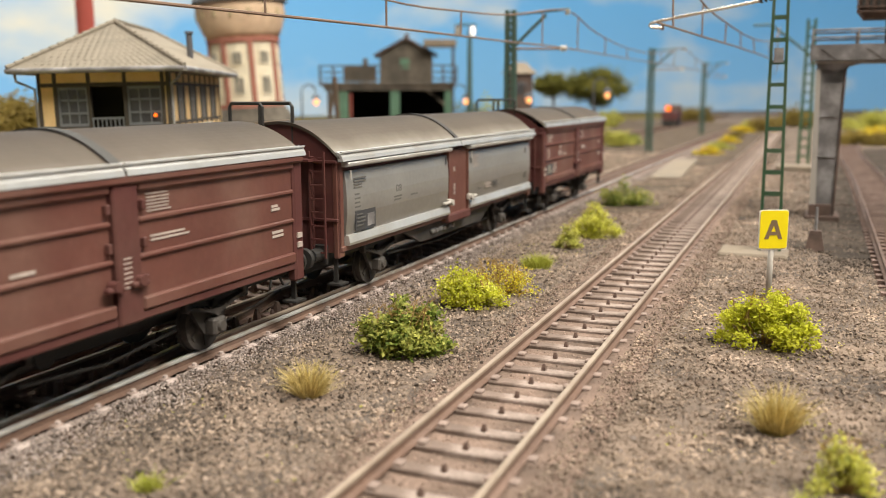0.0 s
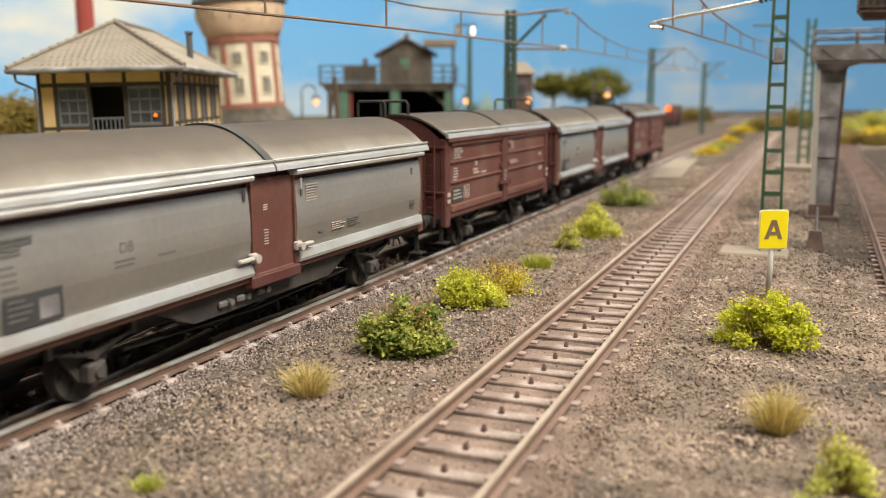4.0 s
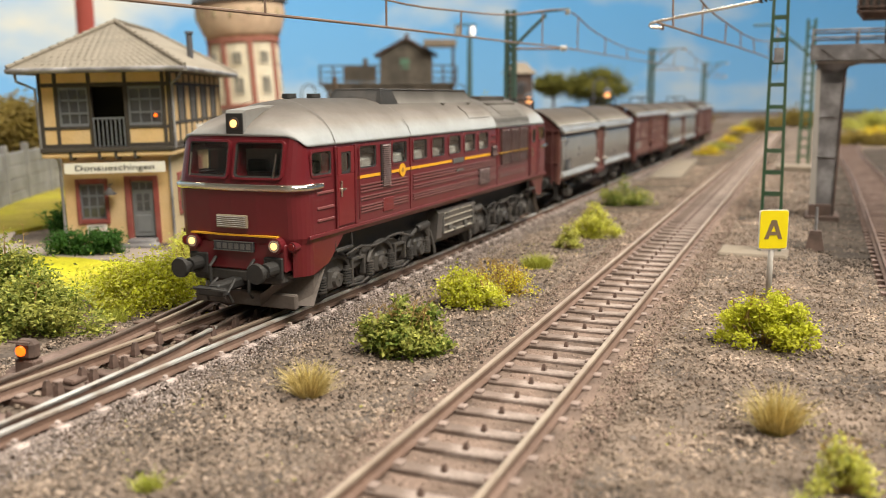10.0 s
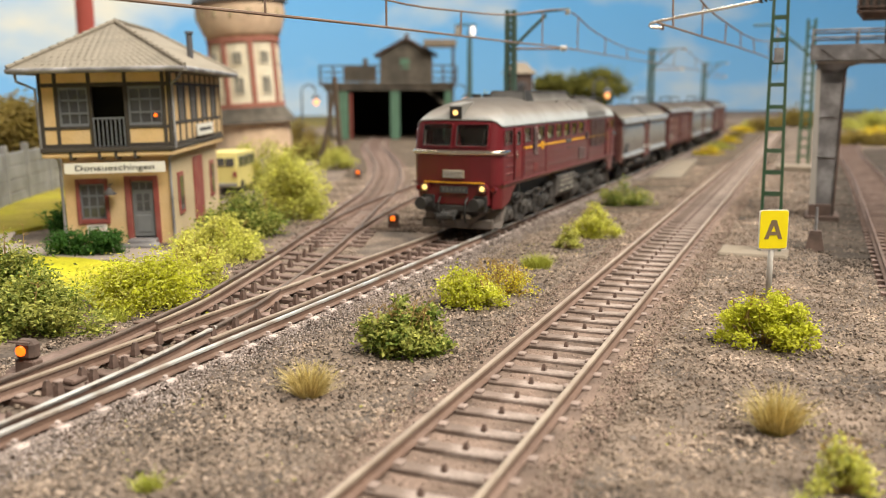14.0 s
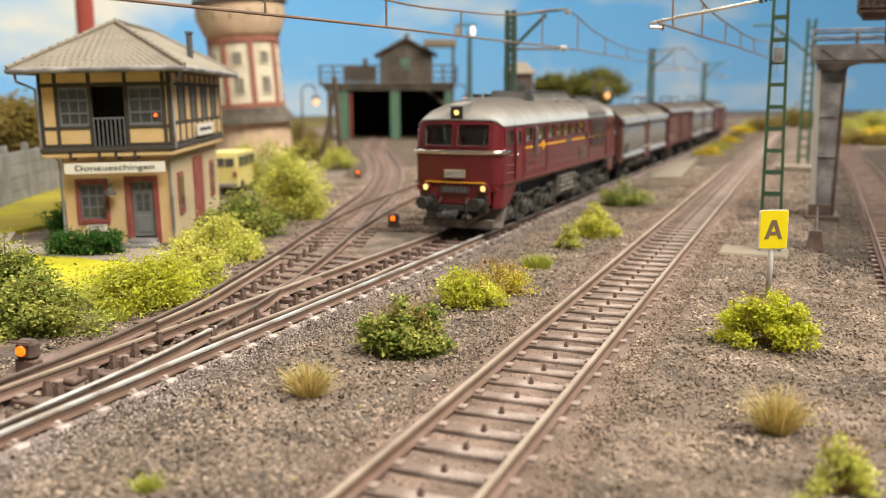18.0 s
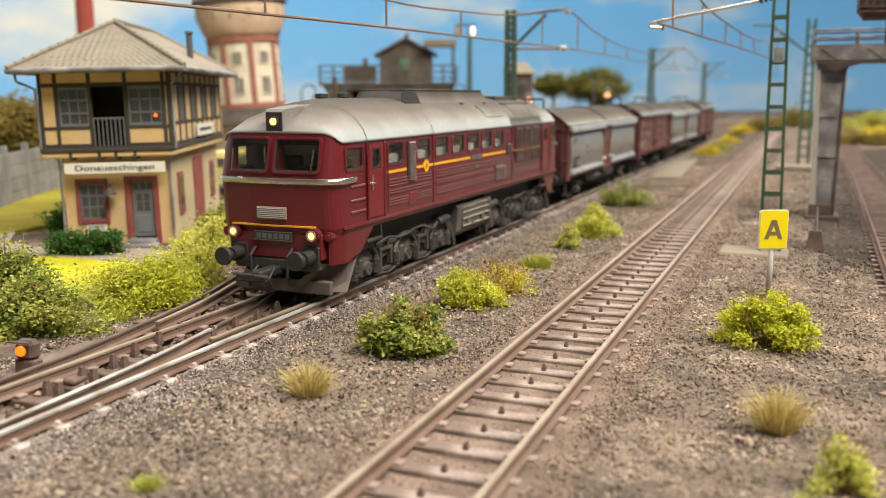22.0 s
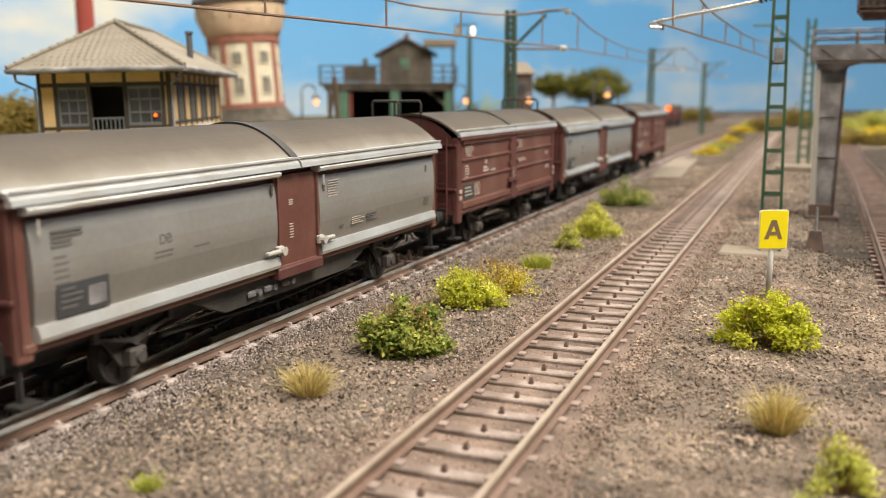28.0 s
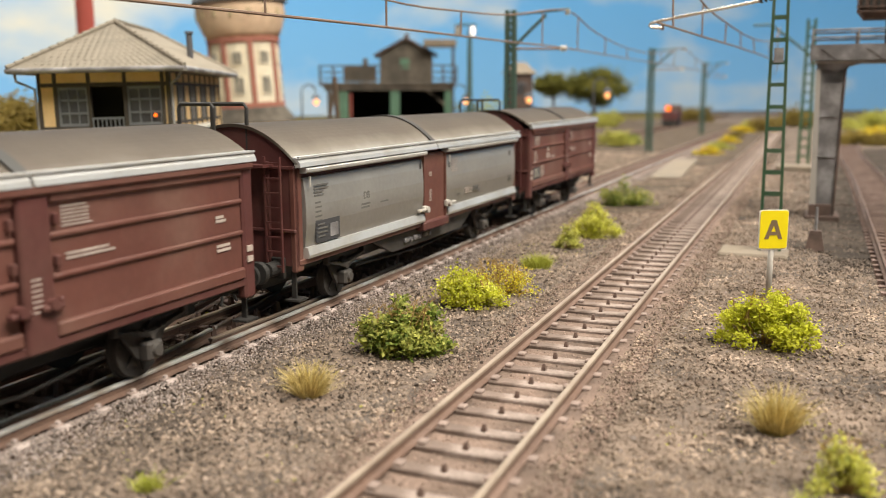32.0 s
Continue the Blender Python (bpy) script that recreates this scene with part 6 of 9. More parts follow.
def relbox(g, s0, s1, l0, l1, z0, z1, b=0.0, org=(22.1, -8.35)):
    """A box given by depth s and plan figures l across, in the frame of the signal box."""
    return g.box(s0 - org[0], s1 - org[0], box_y(l1), box_y(l0), z0, z1, b)


def build_signal_box():
    org = (22.1, -8.35)
    th = thing("signal_box", "ochre signal box with dark timber upper floor and tiled hip roof", "building", at(-8.757, 28.119, 0, 93.94, -1.03))

    def bx(name, s0, s1, l0, l1, z0, z1, m, parent=th, b=0.0, label=""):
        return part(name, relbox(Geo(), s0, s1, l0, l1, z0, z1, b, org), m, parent, label)
    # lower storey: four walls with openings in front
    F0, F1 = 22.1, 22.3
    zb, zt = -0.5, 2.5
    bx("lower_wall", F0, F1, -12.9, -12.28, zb, zt, OCHRE, label="ochre plaster wall")
    bx("lower_wall", F0, F1, -11.17, -10.08, zb, zt, OCHRE)
    bx("lower_wall", F0, F1, -9.08, -8.35, zb, zt, OCHRE)
    bx("lower_wall", F0, F1, -12.28, -11.17, zb, 0.5, OCHRE)
    bx("lower_wall", F0, F1, -12.28, -11.17, 1.66, zt, OCHRE)
    bx("lower_wall", F0, F1, -10.08, -9.08, 1.7, zt, OCHRE)
    bx("lower_wall", F1, 30.2, -8.6, -8.352, zb, zt, SIDEWALL)
    bx("lower_wall", F1, 30.2, -12.9, -12.7, zb, zt, OCHRE)
    bx("lower_wall", 30.2, 30.36, -12.9, -8.35, zb, zt, OCHRE)
    # solid near-black filling in place of an unlit room
    bx("inside", 22.9, 30.1, -12.6, -8.6, zb, 2.4, UNLIT)
    # window with red surround
    for l0, l1, z0, z1 in ((-12.42, -12.26, 0.36, 1.80), (-11.19, -11.03, 0.36, 1.80), (-12.26, -11.19, 1.64, 1.80), (-12.26, -11.19, 0.36, 0.52)):
        bx("window_surround", F0 - 0.06, F0 + 0.05, l0, l1, z0, z1, BRICKRED, b=0.02, label="dark red painted surround")
    w = bx("window", F0 + 0.06, F0 + 0.09, -12.26, -11.19, 0.52, 1.64, PANE, label="small-paned window")
    for l in (-12.22, -11.90, -11.55, -11.23):
        bx("glazing_bar", F0 + 0.03, F0 + 0.07, l - 0.035, l + 0.035, 0.52, 1.64, WINFRAME, w)
    for z in (0.55, 0.90, 1.26, 1.61):
        bx("glazing_bar", F0 + 0.034, F0 + 0.066, -12.26, -11.19, z - 0.03, z + 0.03, WINFRAME, w)
    # door with fanlight
    for l0, l1, z0, z1 in ((-10.32, -10.06, zb, 1.86), (-9.10, -8.86, zb, 1.86), (-10.06, -9.10, 1.70, 1.86)):
        bx("door_surround", F0 - 0.06, F0 + 0.05, l0, l1, z0, z1, BRICKRED, b=0.02, label="dark red painted surround")
    d = bx("door", F0 + 0.05, F0 + 0.12, -10.06, -9.10, -0.1, 1.70, GREYDOOR, b=0.02, label="grey panelled door")
    for l0, l1 in ((-9.85, -9.62), (-9.54, -9.31)):
        for z0, z1 in ((0.75, 1.02), (1.06, 1.28)):
            bx("door_pane", F0 + 0.035, F0 + 0.06, l0, l1, z0, z1, PANE, d)
    for k in range(3):
        bx("fanlight_pane", F0 + 0.035, F0 + 0.06, -9.98 + 0.3 * k, -9.74 + 0.3 * k, 1.42, 1.64, PANE, d)
    bx("panel", F0 + 0.03, F0 + 0.06, -9.9, -9.26, 0.05, 0.6, GREYDOOR, d, 0.03)
    bx("door_step", 21.55, F0, -10.2, -9.0, -0.32, -0.12, STEELGREY, b=0.03, label="grey stone steps")
    bx("door_step", 21.1, 21.6, -10.4, -8.8, -0.34, -0.21, STEELGREY, b=0.03)
    bx("notice", F0 - 0.03, F0, -12.05, -11.2, 0.02, 0.36, WHITEBOARD, label="small white notice")
    for k in range(3):
        bx("notice_line", F0 - 0.036, F0 - 0.03, -11.98 + 0.1 * (k % 2), -11.3, 0.08 + 0.09 * k, 0.11 + 0.09 * k, BRICKRED if k == 1 else INK)
    g = Geo()
    q = (-0.3, box_y(-10.85), 1.4)
    g.tube([(0, q[1], 1.62), (q[0], q[1], 1.62), (q[0], q[1], 1.5)], 0.025)
    g.revolve([(0.22, 1.32), (0.2, 1.36), (0.10, 1.46), (0.05, 1.53)], (q[0], q[1]), 14)
    part("wall_lamp", g, FRAME, th, "dark enamel wall lamp")
    # name board
    sb = bx("name_board", F0 - 0.42, F0 - 0.36, -12.62, -8.38, 2.0, 2.33, WHITEBOARD, label="white station name board")
    m = at(-0.425, box_y(-10.5), 2.165) @ Matrix.Rotation(radians(-90), 4, "Z") @ pose(0, 0, 0, 90, 0, 0)
    lettering("name_letters", "Donaueschingen", 0.245, INK, sb, m, width=2.42)
    for l in (-12.0, -9.2):
        bx("bracket", F0 - 0.36, F0, l - 0.03, l + 0.03, 2.1, 2.16, TIMBER, sb)
    # jetty and upper storey
    U0, U1, L0, L1 = 21.8, 30.46, -13.5, -7.98
    bx("jetty_beam", U0 - 0.12, U1, L0, L1, 2.5, 2.66, OCHRE, b=0.03, label="ochre boarded underside")
    bx("jetty_timber", U0 - 0.16, U1 + 0.05, L0 - 0.04, L1 + 0.04, 2.66, 2.8, TIMBER, b=0.02)
    for l in (-11.1, -10.4, -9.6, -12.3):
        bx("brace", U0 - 0.14, U0 + 0.3, l - 0.07, l + 0.07, 2.42, 2.66, TIMBER, b=0.02)
    # near-black filling again, for the unlit upper room
    bx("upper_inside", U0 + 0.9, U1 - 0.3, L0 + 0.3, L1 - 0.3, 2.8, 5.0, UNLIT)

    def frontpanel(l0, l1, z0, z1, m=OCHRE):
        bx("wall_panel", U0 + 0.03, U0 + 0.13, l0, l1, z0, z1, m, label="ochre infill panel")

    def post(l, z0=2.8, z1=5.15, w_=0.08):
        bx("timber_post", U0, U0 + 0.16, l - w_, l + w_, z0, z1, TIMBER, b=0.015)
    for l in (L0 + 0.08, -12.77, -11.37, -9.87, -8.28, L1 - 0.08):
        post(l)
    for z0, z1 in ((2.8, 2.92), (3.36, 3.46), (4.66, 4.78), (5.08, 5.2)):
        for l0, l1 in ((L0 + 0.16, -12.85), (-12.69, -11.45), (-9.79, -8.36), (-8.20, L1 - 0.16)):
            bx("timber_rail", U0 + 0.004, U0 + 0.15, l0, l1, z0, z1, TIMBER, b=0.01)
    bx("timber_rail", U0 + 0.004, U0 + 0.15, -11.29, -9.95, 4.66, 4.78, TIMBER, b=0.01)
    for l0, l1 in ((L0 + 0.16, -12.85), (-8.20, L1 - 0.16)):
        frontpanel(l0, l1, 2.92, 4.66)
    for l0, l1 in ((-12.69, -11.45), (-9.79, -8.36)):
        frontpanel(l0, l1, 2.92, 3.36)
    for l0, l1 in ((L0 + 0.16, -12.85), (-12.69, -11.45), (-11.29, -9.95), (-9.79, -8.36), (-8.20, L1 - 0.16)):
        frontpanel(l0, l1, 4.78, 5.08)
    for l0, l1 in ((-12.69, -11.45), (-9.79, -8.36)):
        w = bx("upper_window", U0 + 0.10, U0 + 0.12, l0, l1, 3.46, 4.66, PANE, label="grey-framed window with small panes")
        n = 3
        for k in range(n + 1):
            l = l0 + 0.03 + (l1 - l0 - 0.06) * k / n
            bx("glazing_bar", U0 + 0.05, U0 + 0.105, l - (0.045 if k in (0, n) else 0.022), l + (0.045 if k in (0, n) else 0.022), 3.46, 4.66, WINFRAME, w)
        for z, t in ((3.5, 0.045), (3.86, 0.03), (4.26, 0.03), (4.62, 0.045)):
            bx("glazing_bar", U0 + 0.054, U0 + 0.10, l0, l1, z - t, z + t, WINFRAME, w)
    # small glowing orange bead set just before the right-hand pane
    g = Geo()
    part("signal_lamp_bulb", g.revolve([(0.02, 3.7), (0.05, 3.72), (0.055, 3.77), (0.02, 3.81)], (U0 + 0.02 - 22.1, box_y(-8.66)), 12), LAMPORANGE, th, "small orange bead glowing before the window pane")
    rl = bx("balcony_rail", U0 - 0.06, U0 - 0.01, -11.29, -9.95, 3.66, 3.72, WINFRAME)
    for k in range(8):
        l = -11.25 + k * 1.26 / 7
        bx("baluster", U0 - 0.05, U0 - 0.02, l - 0.022, l + 0.022, 2.82, 3.66, WINFRAME, rl)
    # flanks: bays of plaster and narrow windows between dark timbers
    for l0, l1 in ((L1 - 0.2, L1), (L0, L0 + 0.2)):
        bx("flank_wall", U0 + 0.16, U1, l0 + 0.04, l1 - 0.04, 2.8, 5.15, OCHRE, label="ochre panels between dark timbers")
        bays = 9
        for k in range(bays + 1):
            s = 22.02 + (30.36 - 22.02) * k / bays
            bx("flank_post", s - 0.08, s + 0.08, l0, l1, 2.8, 5.15, TIMBER, b=0.01)
        for z in (2.86, 3.5, 4.72, 5.1):
            bx("flank_rail", U0 + 0.16, U1, l0 + 0.012, l1 - 0.012, z - 0.05, z + 0.05, TIMBER)
        for k in (1, 3, 5, 7):
            s = 22.02 + (30.36 - 22.02) * (k + 0.5) / bays
            w = bx("flank_window", s - 0.3, s + 0.3, l0 + 0.025, l1 - 0.025, 3.55, 4.67, FLANKPANE)
            for ds in (-0.27, 0, 0.27):
                bx("glazing_bar", s + ds - 0.03, s + ds + 0.03, l0 + 0.016, l1 - 0.016, 3.55, 4.67, WINFRAME, w)
            bx("glazing_bar", s - 0.3, s + 0.3, l0 + 0.018, l1 - 0.018, 4.2, 4.25, WINFRAME, w)
    bx("side_board", 25.3, 28.2, L1 + 0.03, L1 + 0.09, 2.95, 3.36, WHITEBOARD, label="white name board on the flank")
    bx("side_letters", 25.7, 27.8, L1 + 0.09, L1 + 0.10, 3.10, 3.21, INK)
    bx("back_wall", U1, U1 + 0.1, L0, L1, 2.8, 5.15, OCHRE)
    # side openings
    for s0, s1, z0, z1 in ((23.1, 23.9, 0.45, 1.85), (28.6, 29.4, 0.45, 1.85)):
        w = bx("side_window", s0, s1, -8.36, -8.28, z0, z1, BRICKRED, b=0.02, label="narrow dark red window surround")
        bx("pane", s0 + 0.15, s1 - 0.15, -8.29, -8.265, z0 + 0.15, z1 - 0.15, PANE, w)
    bx("side_door", 25.6, 27.1, -8.36, -8.26, -0.25, 2.2, BRICKRED, b=0.02, label="tall dark red door")
    yr, yl = box_y(L1), box_y(L0)
    g = Geo()
    g.tube([(-0.75, yr - 0.5, 5.1), (-0.7, yr - 0.4, 4.9), (-0.25, yr - 0.06, 4.72), (-0.22, yr - 0.05, 2.75), (-0.06, yr + 0.22, 2.4), (-0.06, yr + 0.22, -0.3)], 0.045, 8)
    part("downpipe", g, STEELGREY, th, "grey zinc downpipe")
    g = Geo()
    g.tube([(-0.75, yl + 0.45, 5.12), (-0.75, yl + 0.42, 4.85), (-0.3, yl + 0.06, 4.62), (-0.25, yl + 0.05, 2.8), (-0.05, yl - 0.38, 2.4), (-0.05, yl - 0.38, -0.3)], 0.045, 8)
    part("downpipe", g, STEELGREY, th, "grey zinc downpipe")
    # hip roof with rows of tiles
    e0, e1, m0, m1 = 21.2, 31.06, -14.33, -7.13
    ze, zr = 5.2, 6.72
    r0, r1, lm = 23.6, 28.7, -10.74
    cx = lambda s: s - org[0]
    cy = box_y
    A, B, C, D = (cx(e0), cy(m0), ze), (cx(e0), cy(m1), ze), (cx(e1), cy(m1), ze), (cx(e1), cy(m0), ze)
    P, Q = (cx(r0), cy(lm), zr), (cx(r1), cy(lm), zr)
    g = Geo()
    g.add([A, B, C, D, P, Q, *[(v[0], v[1], v[2] - 0.1) for v in (A, B, C, D)]], [(0, 1, 4), (1, 2, 5, 4), (2, 3, 5), (3, 0, 4, 5), (6, 7, 1, 0), (7, 8, 2, 1), (8, 9, 3, 2), (9, 6, 0, 3), (9, 8, 7, 6)])
    roof = part("roof", g, TILEROOF, th, "grey-brown tiled hip roof")

    def course(a, b, p, q, n, cols):
        for k in range(n):
            u0, u1 = k / n, (k + 1.12) / n
            a0, b0 = Vector(a).lerp(Vector(p), u0), Vector(b).lerp(Vector(q), u0)
            a1, b1 = Vector(a).lerp(Vector(p), min(u1, 1)), Vector(b).lerp(Vector(q), min(u1, 1))
            nrm = (b0 - a0).cross(a1 - a0)
            if nrm.length < 1e-6:
                continue
            nrm = nrm.normalized()
            if nrm.z < 0:
                nrm = -nrm
            width = (b0 - a0).length
            c = max(1, int(width / 0.21))
            gg = Geo()
            for j in range(c):
                v0, v1 = (j + 0.04) / c, (j + 0.96) / c
                q0, q1, q2, q3 = a0.lerp(b0, v0), a0.lerp(b0, v1), a1.lerp(b1, v1), a1.lerp(b1, v0)
                t = 0.022
                mid = (q0 + q1) / 2 + nrm * 0.026
                mid2 = (q2 + q3) / 2 + nrm * 0.024
                gg.add([q0 + nrm * 0.012, q1 + nrm * 0.012, q2 + nrm * 0.008, q3 + nrm * 0.008, mid, mid2], [(0, 4, 5, 3), (4, 1, 2, 5), (0, 1, 4), (3, 5, 2)])
            part("tile_course", gg, TILEROOF, roof)
    course(A, B, P, P, 13, 30)
    course(B, C, P, Q, 13, 30)
    for a, b in ((A, P), (B, P), (C, Q), (P, Q), (D, Q)):
        a, b = Vector(a), Vector(b)
        n = max(2, int((b - a).length / 0.28))
        gg = Geo()
        for k in range(n):
            q0, q1 = a.lerp(b, k / n), a.lerp(b, (k + 1.15) / n)
            gg.cyl(q0 + Vector((0, 0, 0.05)), q1 + Vector((0, 0, 0.035)), 0.085, 0.065, 8)
        part("ridge_tiles", gg, TILEROOF, roof)
    g = Geo()
    for a, b in ((A, B), (B, C), (C, D), (D, A)):
        a, b = Vector(a), Vector(b)
        g.cyl(a + Vector((0, 0, -0.05)), b + Vector((0, 0, -0.05)), 0.085, 0.085, 8)
    part("gutter", g, STEELGREY, roof, "grey gutter")
    g = Geo()
    x, y = cx(26.0), cy(-8.2)
    g.cyl((x, y, 5.5), (x, y, 6.5), 0.11, 0.11, 12)
    g.cyl((x, y, 6.5), (x, y, 6.58), 0.16, 0.14, 12)
    part("stove_pipe", g, SLATE, th, "dark stove pipe")


build_signal_box()


def build_tower():
    cx, cy = -15.3, 72.0
    th = thing("water_tower", "round water tower of cream panels, red pilasters and brick drum", "water tower", at(cx, cy, 0, 0, 0, -3.4))
    part("base", Geo().revolve([(3.15, -0.5), (3.1, 2.0), (3.15, 2.2)], n=28), TOWERBRICK, th, "brown brick base")
    part("skirt_roof", Geo().revolve([(3.7, 2.2), (3.65, 2.35), (2.75, 3.55)], n=28), SHEDWOOD, th, "grey-brown flared skirt roof")
    part("shaft", Geo().revolve([(2.68, 3.4), (2.68, 3.9), (2.68, 8.6), (2.75, 8.9)], n=28), CREAM, th, "cream rendered shaft")
    for k in range(8):
        a = radians(22.5 + 45 * k)
        M_ = Matrix.Rotation(a, 4, "Z")
        part("pilaster", Geo().box(2.55, 2.82, -0.2, 0.2, 3.5, 8.8, 0.03, M_), TOWERRED, th)
    part("red_band", Geo().revolve([(2.66, 3.4), (2.84, 3.42), (2.84, 3.75), (2.68, 3.8)], n=28), TOWERRED, th)
    part("red_band", Geo().revolve([(2.7, 8.4), (2.84, 8.45), (2.86, 8.8), (2.72, 8.85)], n=28), TOWERRED, th)
    for k in range(8):
        a = radians(45 * k)
        M_ = Matrix.Rotation(a, 4, "Z")
        for z0, z1 in ((4.4, 5.9), (6.7, 7.8)):
            f = part("window", Geo().box(2.6, 2.76, -0.42, 0.42, z0, z1, 0.03, M_), CREAM, th)
            part("pane", Geo().box(2.7, 2.78, -0.30, 0.30, z0 + 0.12, z1 - 0.12, 0, M_), PANE, f)
            for yy in (-0.1, 0.1):
                part("glazing_bar", Geo().box(2.76, 2.80, yy - 0.03, yy + 0.03, z0 + 0.12, z1 - 0.12, 0, M_), CREAM, f)
    part("drum", Geo().revolve([(2.78, 8.8), (3.05, 9.3), (3.38, 10.2), (3.45, 11.0), (3.45, 11.6)], n=32), TOWERBRICK, th, "corbelled brown brick tank drum", smooth_=True)
    for k in range(16):
        M_ = Matrix.Rotation(2 * math.pi * k / 16, 4, "Z")
        part("drum_window", Geo().box(3.3, 3.5, -0.18, 0.18, 10.3, 10.9, 0.03, M_), SIDEWALL, th)
    part("tower_roof", Geo().revolve([(3.75, 11.5), (3.7, 11.7), (2.6, 13.2), (0.4, 14.4), (0.1, 15.4)], n=28), SLATE, th, "dark slate roof")


build_tower()


def build_shed():
    cx, cy = 0.0, 96.0
    th = thing("coaling_shed", "weathered timber coaling stage over two dark engine bays", "building", at(cx, cy, 0))

    def bx(name, x0, x1, y0, y1, z0, z1, m, parent=th, b=0.0, label=""):
        return part(name, Geo().box(x0, x1, y0, y1, z0, z1, b), m, parent, label)
    bx("deck", -13.1, 1.4, -0.5, 12, 5.4, 5.75, SHEDWOOD, b=0.04, label="grey-brown plank deck")
    bx("deck_beam", -12.6, 1.0, -0.3, 0.0, 4.9, 5.4, SHEDWOOD, b=0.04)
    for x in (-10.6, -5.1):
        bx("green_post", x - 0.5, x + 0.5, -0.1, 0.6, -0.3, 5.0, SHEDGREEN, b=0.06, label="green painted post")
    bx("green_post", 0.2, 1.0, -0.1, 0.6, -0.3, 5.0, SHEDGREEN, b=0.06)
    bx("timber_post", -12.3, -11.8, -0.2, 0.3, -0.3, 5.4, SHEDWOOD, b=0.05)
    # bay walls coloured near-black to give the bays their darkness
    bx("back_wall", -12.5, 1.4, 11.5, 12, -0.3, 5.4, UNLIT)
    bx("side_wall", -11.2, -10.9, 0.6, 11.5, -0.3, 5.4, UNLIT)
    bx("side_wall", 0.6, 0.9, 0.6, 11.5, -0.3, 5.4, UNLIT)
    bx("partition", -5.3, -4.9, 0.7, 11.5, -0.3, 5.4, UNLIT)
    bx("red_jamb", -9.95, -9.7, 0, 0.5, -0.3, 4.6, BRICKRED)
    g = Geo()
    g.prism([(-1.9, 4.9), (-1.4, 4.9), (0.5, 2.9), (0.5, 3.5)], -0.05, 0.25, "y")
    part("brace", g, SHEDWOOD, th)
    # railing
    for x in [-13.0 + 1.45 * k for k in range(11)]:
        bx("rail_post", x - 0.1, x + 0.1, -0.45, -0.3, 5.75, 7.5, SHEDWOOD)
    for z in (6.1, 6.75, 7.4):
        bx("rail", -13.1, 1.4, -0.42, -0.32, z, z + 0.16, SHEDWOOD)
    bx("rail_panel", -10.5, -7.0, -0.35, -0.25, 5.8, 7.4, SHEDWOOD)
    bx("bollard", -8.5, -8.0, 0.5, 1.0, 5.75, 8.3, SHEDWOOD, b=0.08)
    # hut and awning
    h = bx("hut", -6.8, -1.1, 2, 6, 5.75, 8.9, SHEDWOOD, label="brown boarded hut")
    part("hut_gable", Geo().prism([(-6.8, 8.9), (-1.1, 8.9), (-3.95, 10.3)], 2.0, 6.0, "y"), SHEDWOOD, h)
    g = Geo()
    g.prism([(-7.4, 8.75), (-3.95, 10.6), (-0.5, 8.75), (-0.5, 8.5), (-3.95, 10.33), (-7.4, 8.5)], 1.5, 6.5, "y")
    part("hut_roof", g, RUSTDARK, h, "dark gabled roof")
    bx("hut_window", -4.6, -3.6, 1.95, 2.0, 7.2, 8.3, SHEDGREEN, h)
    bx("vent", -4.1, -3.7, 3.5, 3.9, 10.2, 11.1, RUSTDARK, h)
    bx("awning", -2.0, 1.5, 0.5, 3.5, 9.5, 10.25, SANDCON, b=0.05, label="pale flat roof")
    bx("awning_post", 1.0, 1.3, 0.8, 1.1, 5.75, 9.5, SHEDWOOD)


build_shed()


